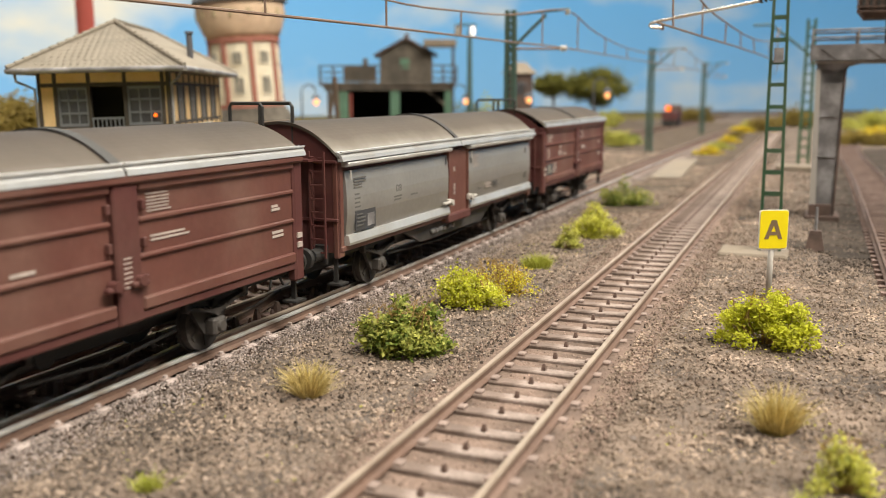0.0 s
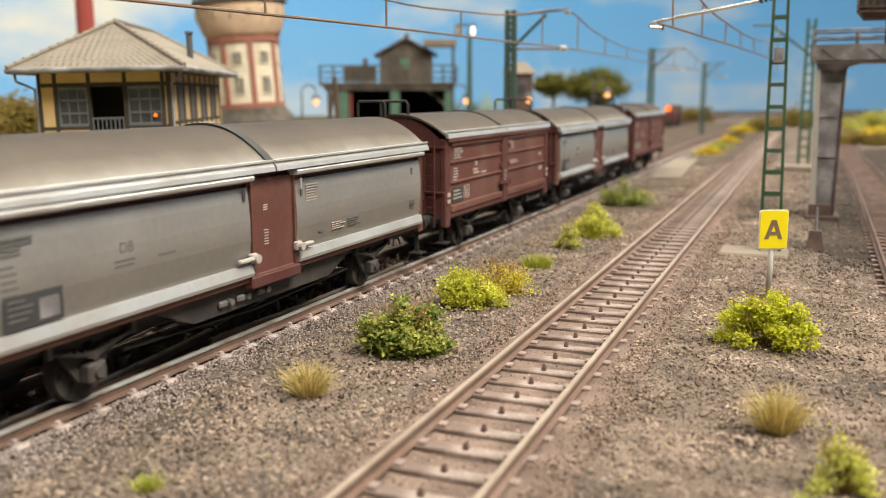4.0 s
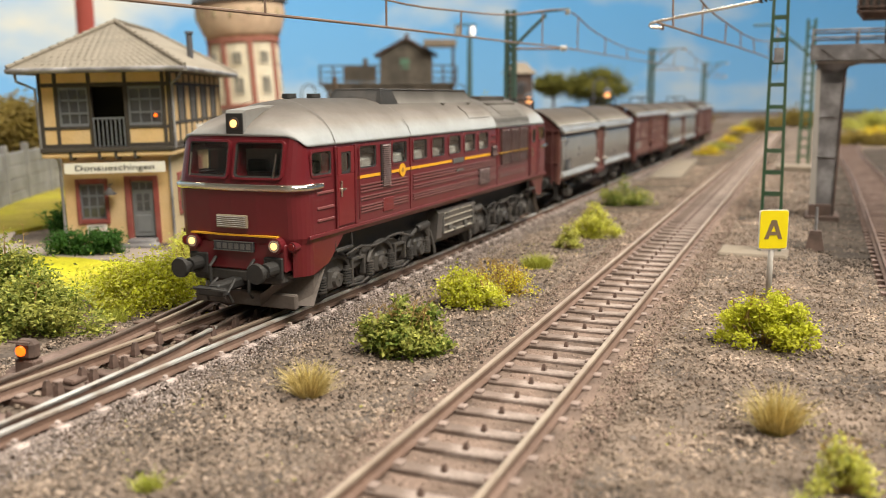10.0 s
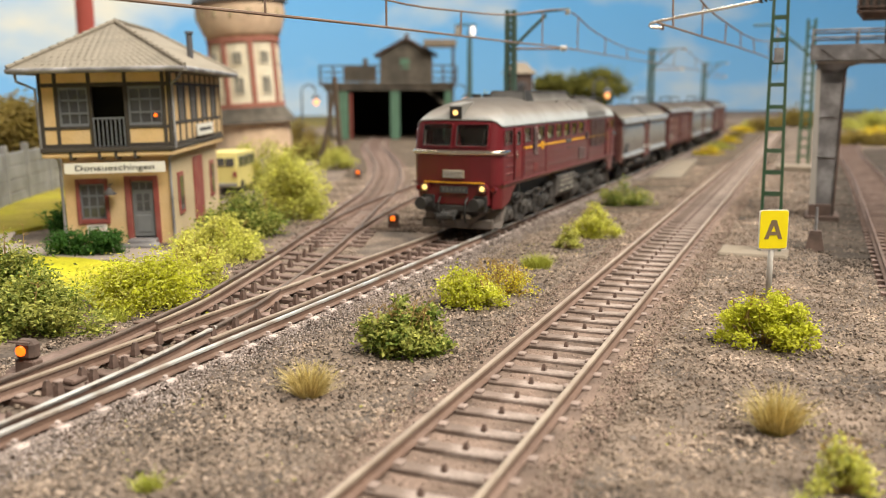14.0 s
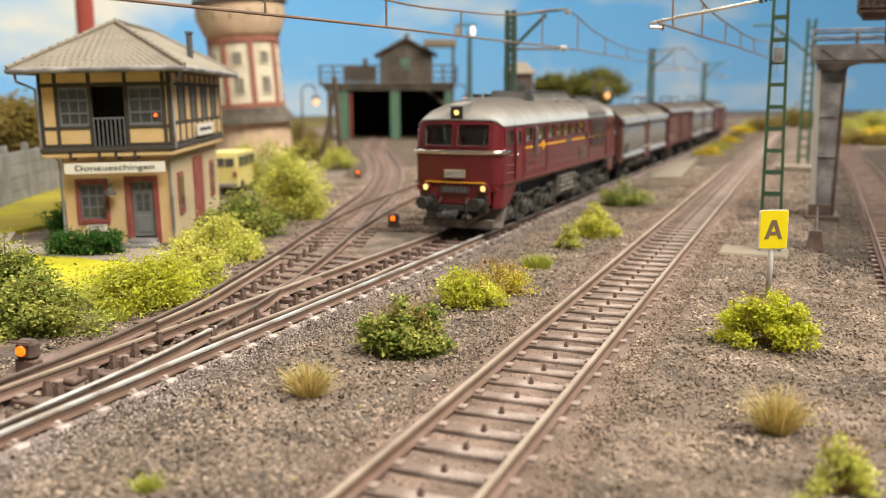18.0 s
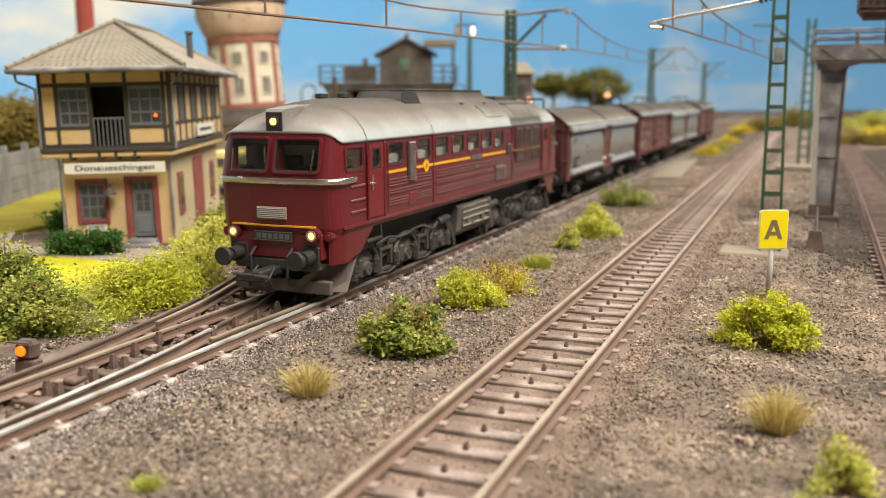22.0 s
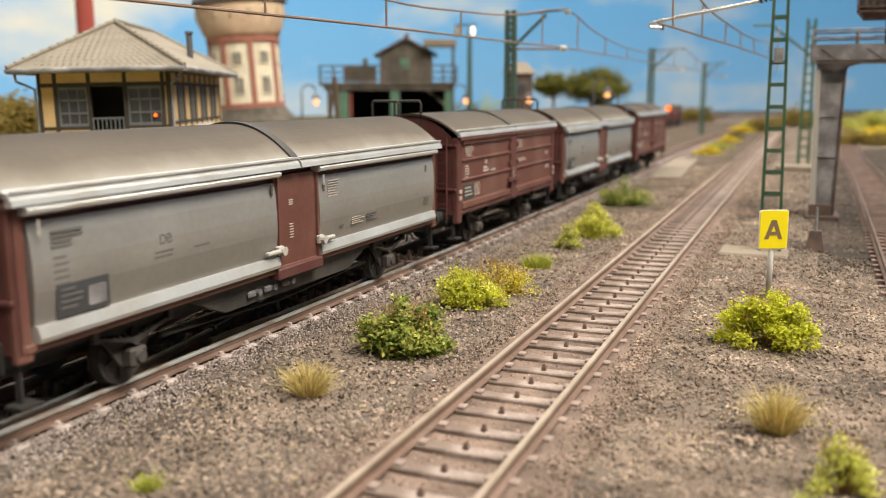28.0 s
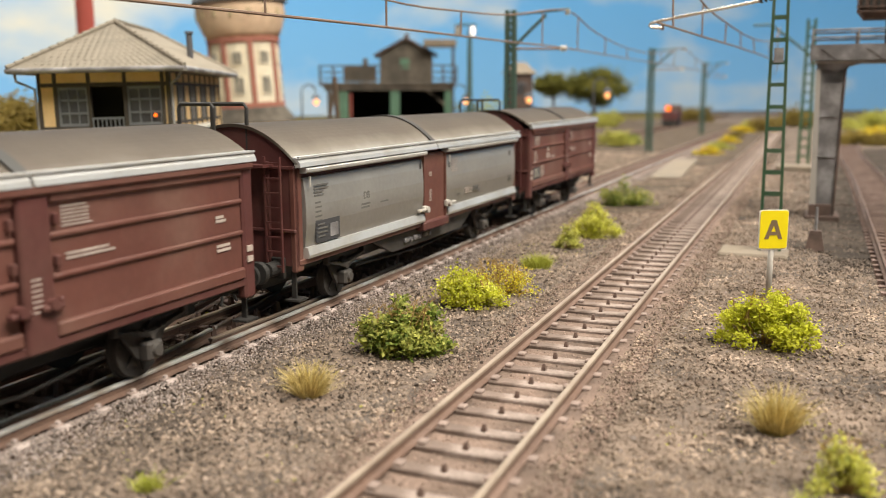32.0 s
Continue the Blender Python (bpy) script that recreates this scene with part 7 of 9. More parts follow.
def build_far_things():
    g = Geo().cyl((0, 0, -0.3), (0, 0, 22), 0.95, 0.8, 20)
    ch = thing("factory_chimney", "tall dark red brick chimney", "chimney", at(-35.65, 91, 0))
    part("shaft", g, CHIMNEY, ch)
    hut = thing("brick_hut", "small red brick hut with pale roof", "building", at(9.5, 112, 0))
    part("wall", Geo().box(-1.6, 1.6, -1.5, 1.5, -0.3, 7.0, 0.05), RUSTDARK, hut)
    part("roof", Geo().loft([[(-2.1, -2, 7.0), (2.1, -2, 7.0), (2.1, 2, 7.0), (-2.1, 2, 7.0)], [(-0.7, -0.5, 8.4), (0.7, -0.5, 8.4), (0.7, 0.5, 8.4), (-0.7, 0.5, 8.4)]]), SANDCON, hut)
    part("window", Geo().box(-0.5, 0.6, -1.56, -1.5, 4.4, 6.0), PANE, hut)
    # van beside the signal box
    van = thing("yellow_van", "pale yellow minibus parked behind bushes", "van", at(-10.38, 43.65, -0.27, 88))
    g = Geo()
    g.prism([(-2.0, 0.35), (2.0, 0.35), (2.05, 1.0), (1.75, 1.25), (1.45, 1.95), (-1.9, 1.98), (-2.05, 1.3)], -0.8, 0.8, "y")
    part("body", g, VANYELLOW, van)
    for x0, x1 in ((-1.75, -0.95), (-0.8, 0.1), (0.25, 1.2)):
        part("side_window", Geo().box(x0, x1, -0.83, -0.79, 1.3, 1.8, 0.02), PANE, van)
    for y in (-0.66, -0.2, 0.26):
        part("rear_window", Geo().box(-2.09, -1.97, y, y + 0.4, 1.34, 1.74, 0.02), PANE, van)
    part("bumper", Geo().box(-2.1, -2.0, -0.78, 0.78, 0.4, 0.56, 0.03), STEELGREY, van)
    for x in (-1.25, 1.2):
        for y in (-0.72, 0.72):
            part("wheel", Geo().cyl((x, y - 0.12, 0.33), (x, y + 0.12, 0.33), 0.33, 0.33, 16), BLACK, van)
    part("tail_light", Geo().box(-2.08, -2.0, -0.76, -0.6, 0.85, 1.1), BRICKRED, van)
    red = thing("red_car", "small red car parked beside a van", "car", at(-11.1, 48.5, -0.27, 86))
    part("body", Geo().prism([(-1.8, 0.3), (1.8, 0.3), (1.8, 0.75), (1.0, 0.85), (0.5, 1.35), (-1.0, 1.35), (-1.6, 0.85)], -0.75, 0.75, "y"), BRICKRED, red)
    for x in (-1.1, 1.1):
        for y in (-0.68, 0.68):
            part("wheel", Geo().cyl((x, y - 0.1, 0.3), (x, y + 0.1, 0.3), 0.3, 0.3, 14), BLACK, red)
    # concrete fence
    fen = thing("concrete_fence", "grey concrete panel fence behind a meadow", "fence")
    pts = [(-15.6, 29.5), (-16.7, 32.0), (-17.8, 34.6), (-18.5, 37.4), (-18.9, 40.2), (-19.2, 43.2), (-19.5, 46.2)]
    for (x0, y0), (x1, y1) in zip(pts, pts[1:]):
        a, b = Vector((x0, y0, 0)), Vector((x1, y1, 0))
        t = (b - a).normalized()
        m = Matrix.Translation(a) @ Matrix.Rotation(math.atan2(t.y, t.x), 4, "Z")
        n = (b - a).length
        for k in range(4):
            part("panel", Geo().box(0.1, n - 0.1, -0.05, 0.05, -0.3 + 0.57 * k, 0.25 + 0.57 * k, 0.03, m), FENCEGREY, fen)
        part("post", Geo().box(-0.14, 0.14, -0.14, 0.14, -0.3, 2.3, 0.03, m), FENCEGREY, fen)
    wv = thing("white_van", "white van with a blue stripe behind the trees", "van", at(-45, 100, -0.27, -10))
    part("body", Geo().prism([(-2.4, 0.4), (2.4, 0.4), (2.4, 1.4), (1.7, 3.3), (-2.4, 3.4)], -1.0, 1.0, "y"), WHITEBOARD, wv)
    part("stripe", Geo().box(-2.4, 2.3, -1.03, -1.0, 0.6, 1.3), SLATE, wv)
    for x in (-1.5, 1.5):
        for y in (-0.9, 0.9):
            part("wheel", Geo().cyl((x, y - 0.1, 0.35), (x, y + 0.1, 0.35), 0.35, 0.35, 14), BLACK, wv)
    # far locomotive with a lamp, beyond the tracks
    q = along(131, -10, 0)
    tr = thing("shunting_loco", "small orange-red shunting locomotive far down the yard", "locomotive", at(q.x, q.y, 0, 90 - 23))
    part("body", Geo().box(0, 5, -1.1, 1.1, 0.7, 2.0, 0.1), DARKBROWN, tr)
    part("cab", Geo().box(3, 4.8, -1.1, 1.1, 2.0, 2.9, 0.1), RUSTDARK, tr)
    part("frame", Geo().box(0, 5, -1.0, 1.0, 0.0, 0.7), BLACK, tr)
    part("lamp", Geo().cyl((-0.06, 0.2, 2.45), (0.05, 0.2, 2.45), 0.4, 0.4, 16), LAMPORANGE, tr, "glowing orange lamp")


build_far_things()
# ---- masts, wires, signs, lamps ----
def lattice_mast(name, label, m, h, w0, w1, material, step=0.62, deep=0.34, picked=True, thick=0.085):
    """Two tapering channels joined by flat battens; its broad side looks along the track (local x)."""
    th = thing(name, label, "mast", m, group="catenary masts")
    for sg in (-1, 1):
        g = Geo()
        g.loft([[(-deep / 2, sg * (w0 - thick), -0.3), (deep / 2, sg * (w0 - thick), -0.3), (deep / 2, sg * w0, -0.3), (-deep / 2, sg * w0, -0.3)],
                [(-deep / 3, sg * (w1 - thick * 0.9), h), (deep / 3, sg * (w1 - thick * 0.9), h), (deep / 3, sg * w1, h), (-deep / 3, sg * w1, h)]])
        part("upright", g, material, th)
    z = 0.25
    while z < h - 0.1:
        u = (z + 0.3) / (h + 0.3)
        w = w0 + (w1 - w0) * u
        d = deep / 2 + (deep / 3 - deep / 2) * u
        for e in (-1, 1):
            xa, xb = sorted((e * (d - 0.01), e * (d - 0.05)))
            part("batten", Geo().box(xa, xb, -(w - 0.07), w - 0.07, z - 0.055, z + 0.055), material, th)
        z += step
    return th


def insulator(g, a, b, r=0.09):
    a, b = Vector(a), Vector(b)
    for k in range(5):
        g.cyl(a.lerp(b, k / 5), a.lerp(b, (k + 0.6) / 5), r, r * 0.7, 10)
    return g


def build_masts():
    # far side of the main line
    for s in (38, 73, 107):
        m = lattice_mast("catenary_mast", "green lattice catenary mast with bracket arm", on_main(s, -2.5, 0), 8.0, 0.29, 0.24, FARMAST, 0.3, 0.34, True, 0.2)
        g = Geo()
        g.tube([(0, 0, 6.3), (0, -1.6, 7.75)], 0.07, 8)
        g.tube([(0, 0, 7.8), (0, -2.6, 7.95)], 0.05, 8)
        part("bracket", g, FARMAST, m)
        g = Geo()
        g.tube([(0, -0.2, 6.35), (0, -2.3, 6.3)], 0.05, 8)
        part("steady_arm", g, WIRE, m)
        part("insulator", insulator(Geo(), (0, -2.3, 6.3), (0, -2.55, 6.32), 0.13), WHITEBOARD, m, "white porcelain insulator")
        part("insulator", insulator(Geo(), (0, -2.55, 7.95), (0, -2.55, 7.7), 0.13), WHITEBOARD, m, "white porcelain insulator")
    # beside the near track
    m = lattice_mast("catenary_mast", "slim green lattice catenary mast on a concrete foot", on_side(27.2, 2.98, 0) @ pose(0, 0, 0, -0.7, 0, 0), 8.4, 0.315, 0.205, MASTGREEN, 0.62)
    g = Geo()
    # slim tube with a hairpin end, holding the wire over the track
    g.tube([(0, 0.5, 6.93), (-0.25, 3.36, 6.47), (-0.29, 3.54, 6.42), (-0.30, 3.58, 6.36), (-0.29, 3.52, 6.31), (-0.22, 3.21, 6.28)], 0.042, 8)
    part("steady_arm", g, ALU, m, "slim bare metal tube with a hairpin end")
    part("insulator", insulator(Geo(), (0, 0.02, 7.06), (0, 0.62, 6.93), 0.11), BLACK, m, "ribbed black insulator")
    part("bracket", Geo().tube([(0, 0.2, 7.2), (0, 1.6, 8.15), (0, 2.4, 8.15)], 0.06, 8), MASTGREEN, m)
    part("clamp", Geo().cyl((-0.22, 3.21, 6.22), (-0.22, 3.21, 6.42), 0.05, 0.05, 8), RUSTDARK, m)
    part("mark_plate", Geo().box(-0.2, -0.18, -0.14, 0.12, 5.2, 5.6), STEELGREY, m)
    solo("mast_foot", Geo().box(-0.75, 0.75, -0.95, 0.95, -0.5, 0.0, 0.06), SANDCON, "sandy concrete block under a mast", "concrete block", m=on_side(27.0, 2.55, -0.16))
    m = lattice_mast("catenary_mast", "green lattice catenary mast beside a signal bridge", on_side(64.3, 3.55, 0), 9.2, 0.42, 0.30, MASTGREEN, 0.6, 0.34, True, 0.2)
    part("bracket", Geo().tube([(0, 0, 6.9), (0, 2.5, 8.9), (0, 3.6, 8.9)], 0.08, 8), FARMAST, m)
    solo("mast_foot", Geo().box(-0.9, 0.9, -1.2, 1.2, -0.5, 0.2, 0.06), SANDCON, "sandy concrete block under a mast", "concrete block", m=on_side(58.0, 3.3, -0.1))


build_masts()


def build_wires():
    def wire(name, label, contact, carrier, drops, place):
        th = thing(name, label, "overhead wire")
        a = [place(*q) for q in contact]
        b = [place(*q) for q in carrier]
        for nm, ln, r in (("contact_wire", a, 0.034), ("carrier_wire", b, 0.03)):
            part(nm, Geo().tube(resample(ln, 1.2) + [ln[-1]], r, 6), WIRE, th)

        def height(rows, s):
            return smooth([(q[0], q[2]) for q in rows], s), smooth([(q[0], q[1]) for q in rows], s)
        for s in drops:
            z0, y0 = height(contact, s)
            z1, y1 = height(carrier, s)
            part("dropper", Geo().cyl(place(s, y0, z0), place(s, y1, z1), 0.028, 0.028, 6), WIRE, th)
    wire("main_catenary", "thin bronze catenary wires over the main line",
         [(4, 0, 5.68), (11.2, 0, 5.84), (20.7, 0, 6.04), (30.4, 0, 6.19), (38, 0, 6.32), (52, 0, 6.36), (73, 0, 6.45), (107, 0, 6.5)],
         [(4, 0, 7.9), (11.2, 0, 7.05), (20.7, 0, 6.72), (25.9, 0, 6.86), (30.7, 0, 7.14), (38, 0, 7.9), (43, 0, 7.35), (50, 0, 6.95), (58, 0, 6.95), (66, 0, 7.35), (73, 0, 7.9), (85, 0, 7.1), (95, 0, 7.1), (107, 0, 7.9)],
         (7, 15.4, 20.8, 25.9, 34.5, 40, 45.5, 51, 62, 68, 80, 88, 97), lambda s, y, z: along(s, y, z))
    wire("side_catenary", "thin bronze catenary wires over the straight track",
         [(23.4, 0.13, 6.12), (29.5, 0.55, 6.12), (37.2, 1.1, 6.13), (49, 1.7, 6.15), (64, 1.6, 6.3), (100, 0, 6.3)],
         [(24.3, 0.1, 8.6), (27, 0.3, 7.75), (29.5, 0.55, 7.1), (34, 0.9, 6.82), (40, 1.2, 6.72), (46, 1.5, 6.85), (55, 1.7, 7.4), (64, 1.6, 8.6), (80, 0.8, 7.1), (100, 0, 8.5)],
         (25.2, 29.4, 33.7, 37.6, 42, 50, 58), lambda s, y, z: along(s, y, z, SIDE_TURN, SIDE_OFF))


build_wires()


def build_signal_bridge():
    th = thing("signal_bridge", "grey riveted steel signal bridge with railing and walkway", "signal bridge", on_side(36.0, 4.45, 0))
    # local x along the track, y to the left; the bridge spans to the right (y < 0)
    def leg(y):
        g = Geo()
        ring = lambda z, w, d: [(-d, y - w, z), (d, y - w, z), (d, y + w, z), (-d, y + w, z)]
        g.loft([ring(-0.3, 0.36, 0.55), ring(5.2, 0.46, 0.55)])
        lg = part("leg", g, STEELGREY, th, "tapering riveted steel leg")
        for sg in (-1, 1):
            g = Geo()
            g.loft([[(sg * 0.5, y + e * 0.36 - 0.04, -0.3) for e in (1,)] + [(sg * 0.62, y + 0.40, -0.3), (sg * 0.62, y + 0.34, -0.3)],
                    [(sg * 0.5, y + 0.46 - 0.04, 5.2), (sg * 0.62, y + 0.50, 5.2), (sg * 0.62, y + 0.44, 5.2)]])
            part("flange", g, POSTGREY, lg)
            g = Geo()
            g.loft([[(sg * 0.5, y - 0.34, -0.3), (sg * 0.62, y - 0.40, -0.3), (sg * 0.62, y - 0.34, -0.3)],
                    [(sg * 0.5, y - 0.42, 5.2), (sg * 0.62, y - 0.50, 5.2), (sg * 0.62, y - 0.44, 5.2)]])
            part("flange", g, RUSTDARK, lg)
        for z in (2.05, 3.5):
            part("stiffener", Geo().box(-0.6, 0.6, y - 0.40, y + 0.40, z, z + 0.04, 0.01), STEELGREY, lg)
        g = Geo()
        g.loft([[(-0.66, y + 0.24, 0.3), (-0.6, y + 0.24, 0.3), (-0.6, y + 0.44, 0.3), (-0.66, y + 0.44, 0.3)], [(-0.66, y + 0.36, 5.2), (-0.6, y + 0.36, 5.2), (-0.6, y + 0.53, 5.2), (-0.66, y + 0.53, 5.2)]])
        part("edge_plate", g, POSTGREY, lg, "pale worn edge plate")
        part("foot_block", Geo().box(-0.72, 0.72, y - 0.3, y + 0.46, -0.3, 0.32, 0.03), RUSTDARK, lg, "dark rusty foot")
        for sg in (-1,):
            g = Geo()
            for k in range(26):
                z = 0.0 + k * 0.2
                w = 0.33 + 0.1 * (z + 0.3) / 5.5
                for e in (-1, 1):
                    g.cyl((-0.55, y + e * (w - 0.05), z), (-0.575, y + e * (w - 0.05), z), 0.02, 0.012, 6)
            tagged(part("rivets", g, STEELGREY, lg, fix=False), kind="stuff")
        # dark plate put in for the shadow round the leg's foot
        part("base_plate", Geo().box(-0.8, 0.8, y - 0.6, y + 0.6, -0.32, -0.1, 0.03), RUSTDARK, lg)
    leg(0)
    leg(-6.2)
    g = Geo()
    out = [(0.5, 5.2), (0.55, 6.0), (-6.75, 6.0), (-6.7, 5.2), (-5.8, 5.2), (-5.65, 5.32), (-5.2, 5.42), (-1.0, 5.42), (-0.6, 5.32), (-0.42, 5.05), (-0.36, 4.7), (-0.42, 4.7), (0.44, 4.7)]
    g.prism([(y, z) for y, z in out], -0.55, 0.55, "x")
    part("girder", g, STEELGREY, th, "grey plate girder with rounded knee")
    for x in (-0.58, 0.55):
        part("girder_flange", Geo().box(x - 0.06, x + 0.09, -6.8, 0.6, 5.42, 5.5, 0.01), POSTGREY, th)
    part("walkway", Geo().box(-0.85, 0.85, -6.9, 0.75, 6.0, 6.07, 0.02), RUSTDARK, th)
    part("kick_plate", Geo().box(-0.87, -0.83, -6.9, 0.75, 5.52, 6.06), STEELGREY, th)
    for k in range(6):
        y = 0.7 - 1.5 * k
        for x in (-0.84, 0.84):
            part("railing_post", Geo().box(x - 0.03, x + 0.03, y - 0.035, y + 0.035, 5.45, 6.62, 0.008), STEELGREY, th)
        g = Geo()
        g.prism([(y - 0.3, 5.95), (y - 0.38, 5.95), (y - 0.85, 5.58), (y - 0.77, 5.58)], -0.9, -0.87, "x")
        part("strut", g, STEELGREY, th)
    for z in (6.32, 6.58):
        for x in (-0.84, 0.84):
            part("hand_rail", Geo().tube([(x, 0.7, z), (x, -6.85, z)], 0.035, 6), STEELGREY, th)
    part("hand_rail", Geo().tube([(-0.84, 0.7, 6.58), (0.84, 0.7, 6.58)], 0.035, 6), STEELGREY, th)
    # signal head above the walkway
    sg = thing("light_signal", "dark rusty signal cabinet over a bridge walkway", "signal", on_side(36.0, 4.45, 0))
    part("stem", Geo().cyl((-0.2, -1.75, 6.05), (-0.2, -1.75, 6.95), 0.09, 0.09, 10), RUSTDARK, sg)
    part("cabinet", Geo().loft([[(-0.7, -0.95, 6.95), (0.5, -0.95, 6.95), (0.5, -2.7, 6.95), (-0.7, -2.7, 6.95)], [(-0.75, -0.72, 7.25), (0.55, -0.72, 7.25), (0.55, -2.9, 7.25), (-0.75, -2.9, 7.25)],
                                [(-0.75, -0.72, 8.9), (0.55, -0.72, 8.9), (0.55, -2.9, 8.9), (-0.75, -2.9, 8.9)]]), RUSTDARK, sg)
    for k in range(9):
        part("slat", Geo().box(-0.8, -0.74, -2.85 + 0.24 * k, -2.75 + 0.24 * k, 7.25, 8.8), BLACK, sg)
    for z in (7.15, 7.3):
        part("cabinet_rail", Geo().box(-0.86, -0.78, -2.95, -0.66, z, z + 0.06), RUSTDARK, sg)
    st = thing("point_post", "small dark pyramid foot with a thin post", "post", on_side(28.5, 4.2, 0))
    part("foot", Geo().loft([[(-0.28, -0.28, -0.35), (0.28, -0.28, -0.35), (0.28, 0.28, -0.35), (-0.28, 0.28, -0.35)], [(-0.16, -0.16, 0.3), (0.16, -0.16, 0.3), (0.16, 0.16, 0.3), (-0.16, 0.16, 0.3)]]), RUSTDARK, st)
    part("post", Geo().cyl((0, 0, 0.28), (0, 0, 1.0), 0.045, 0.045, 8), STEELGREY, st)


build_signal_bridge()


def build_sign():
    th = thing("track_sign", "yellow square sign with a grey letter A on a pale post", "sign", at(7.45, 19.8, 0, 3))
    part("post", Geo().cyl((0, 0, -0.4), (0.0, 0, 1.0), 0.068, 0.062, 14), POSTGREY, th, "pale grey round post", smooth_=True)
    plate = part("plate", Geo().prism(rounded_rect(-0.335, 0.335, 0.86, 1.76, 0.06), -0.045, -0.075, "y"), WHITEBOARD, th, "thin white plate edge")
    part("field", Geo().prism(rounded_rect(-0.315, 0.325, 0.885, 1.745, 0.06), -0.075, -0.085, "y"), SIGNYELLOW, plate, "bright yellow face")
    # the letter from three strokes
    lw = 0.088
    zb, zt, hw = 1.10, 1.53, 0.205
    strokes = [[(-hw, zb), (-hw + lw, zb), (0.045, zt), (-0.06, zt)], [(hw - lw, zb), (hw, zb), (0.06, zt), (-0.045, zt)]]
    for i, q in enumerate(strokes):
        part("letter_stroke", Geo().prism(q, -0.084, -0.091 - 0.002 * i, "y"), SIGNINK, plate)
    part("letter_stroke", Geo().prism([(-0.10, 1.19), (0.10, 1.19), (0.075, 1.265), (-0.075, 1.265)], -0.084, -0.095, "y"), SIGNINK, plate)


build_sign()


def build_lamps():
    # point lanterns beside the turnouts
    def lantern(m, label):
        th = thing("point_lantern", label, "lantern", m, group="point lanterns")
        part("case", Geo().box(-0.13, 0.13, -0.19, 0.19, -0.02, 0.33, 0.07), RUSTDARK, th)
        part("stand", Geo().box(-0.12, 0.12, -0.2, 0.2, -0.34, 0.0, 0.03), RUSTDARK, th)
        part("lens", Geo().cyl((-0.16, 0.0, 0.17), (-0.2, 0.0, 0.17), 0.09, 0.08, 20), LAMPORANGE, th, "glowing orange lens")
        part("hood", Geo().box(-0.22, -0.15, -0.2, 0.2, 0.31, 0.34, 0.012), RUSTDARK, th)
        return th
    t1 = lantern(at(-6.95, 14.3, 0, 75), "small dark point lantern with glowing orange lens")
    copy_thing(t1, at(-1.72, 30.7, -0.06, 80))
    copy_thing(t1, at(-4.74, 49.6, -0.05, 85))
    drive = thing("point_motor", "flat dark point motor cover beside the rails", "point motor", on_main(11.1, -1.75, 0))
    part("cover", Geo().loft([[(-0.9, -0.3, -0.33), (1.3, -0.3, -0.33), (1.3, 0.3, -0.33), (-0.9, 0.3, -0.33)], [(-0.7, -0.2, -0.17), (1.0, -0.22, -0.17), (1.0, 0.22, -0.17), (-0.7, 0.2, -0.17)]]), DARKSLEEPER, drive)

    # yard lamps
    def yard_lamp(x, y, z, right, r=0.5, m=LAMPWARM, label="slim dark yard lamp with a glowing warm globe"):
        th = thing("yard_lamp", label, "lamp post", at(x, y, 0), group="yard lamps")
        e = 1 if right else -1
        h = z + 1.6
        part("pole", Geo().cyl((-e * 1.4, 0, -0.3), (-e * 1.4, 0, h - 0.6), 0.11, 0.08, 8), SLATE, th)
        pts = [(-e * 1.4 + e * 0.7 * (1 - math.cos(math.pi * k / 8)), 0, h - 0.6 + 0.7 * math.sin(math.pi * k / 8)) for k in range(9)]
        part("swan_neck", Geo().tube(pts, 0.07, 6), SLATE, th)
        part("shade", Geo().revolve([(0.55, z + 0.35), (0.3, z + 0.6), (0.1, z + 0.8)], n=14), SLATE, th)
        part("globe", Geo().revolve([(0.02, z - 0.3), (0.2, z - 0.24), (0.3, z), (0.2, z + 0.24), (0.02, z + 0.3)], n=14), m, th, "glowing globe")
    yard_lamp(-12.4, 88, 3.75, True)
    yard_lamp(2.4, 91, 3.75, True)
    yard_lamp(8.75, 91, 3.85, True)
    yard_lamp(16.7, 91, 4.3, True)
    th = thing("floodlight_mast", "dark mast with two bright white floodlights", "lamp post", at(2.75, 91, 0))
    part("pole", Geo().cyl((0, 0, -0.3), (0, 0, 10.9), 0.32, 0.2, 10), FARMAST, th)
    part("crossbar", Geo().box(-1.4, 0.6, -0.1, 0.1, 11.2, 11.4), FARMAST, th)
    for x, m in ((-1.2, GREYPLATE), (0.3, LAMPCOOL)):
        part("floodlight", Geo().box(x - 0.3, x + 0.3, -0.3, 0.2, 10.2, 11.3, 0.08), SLATE, th)
        part("lamp_glass", Geo().box(x - 0.2, x + 0.2, -0.36, -0.3, 10.3, 11.1, 0.02), m, th, "bright lamp glass")
    # timber pole with a stay beside the yard
    th = thing("timber_pole", "leaning dark timber poles beside the yard track", "pole", at(-6.9, 60.5, 0))
    part("pole", Geo().cyl((0, 0, -0.3), (-0.35, 0, 5.6), 0.2, 0.16, 8), BARK, th)
    part("stay", Geo().cyl((-1.5, 0, -0.3), (-0.3, 0, 4.9), 0.14, 0.12, 8), BARK, th)


build_lamps()


def build_plates():
    c = [(11.3, 48.5), (13.0, 48.4), (18.0, 62.4), (16.4, 62.6)]
    g = Geo().loft([[(x, y, -0.5) for x, y in c], [(x, y, -0.12) for x, y in c]])
    solo("concrete_slab", g, SANDCON, "long sandy concrete slab between the tracks", "slab")


build_plates()
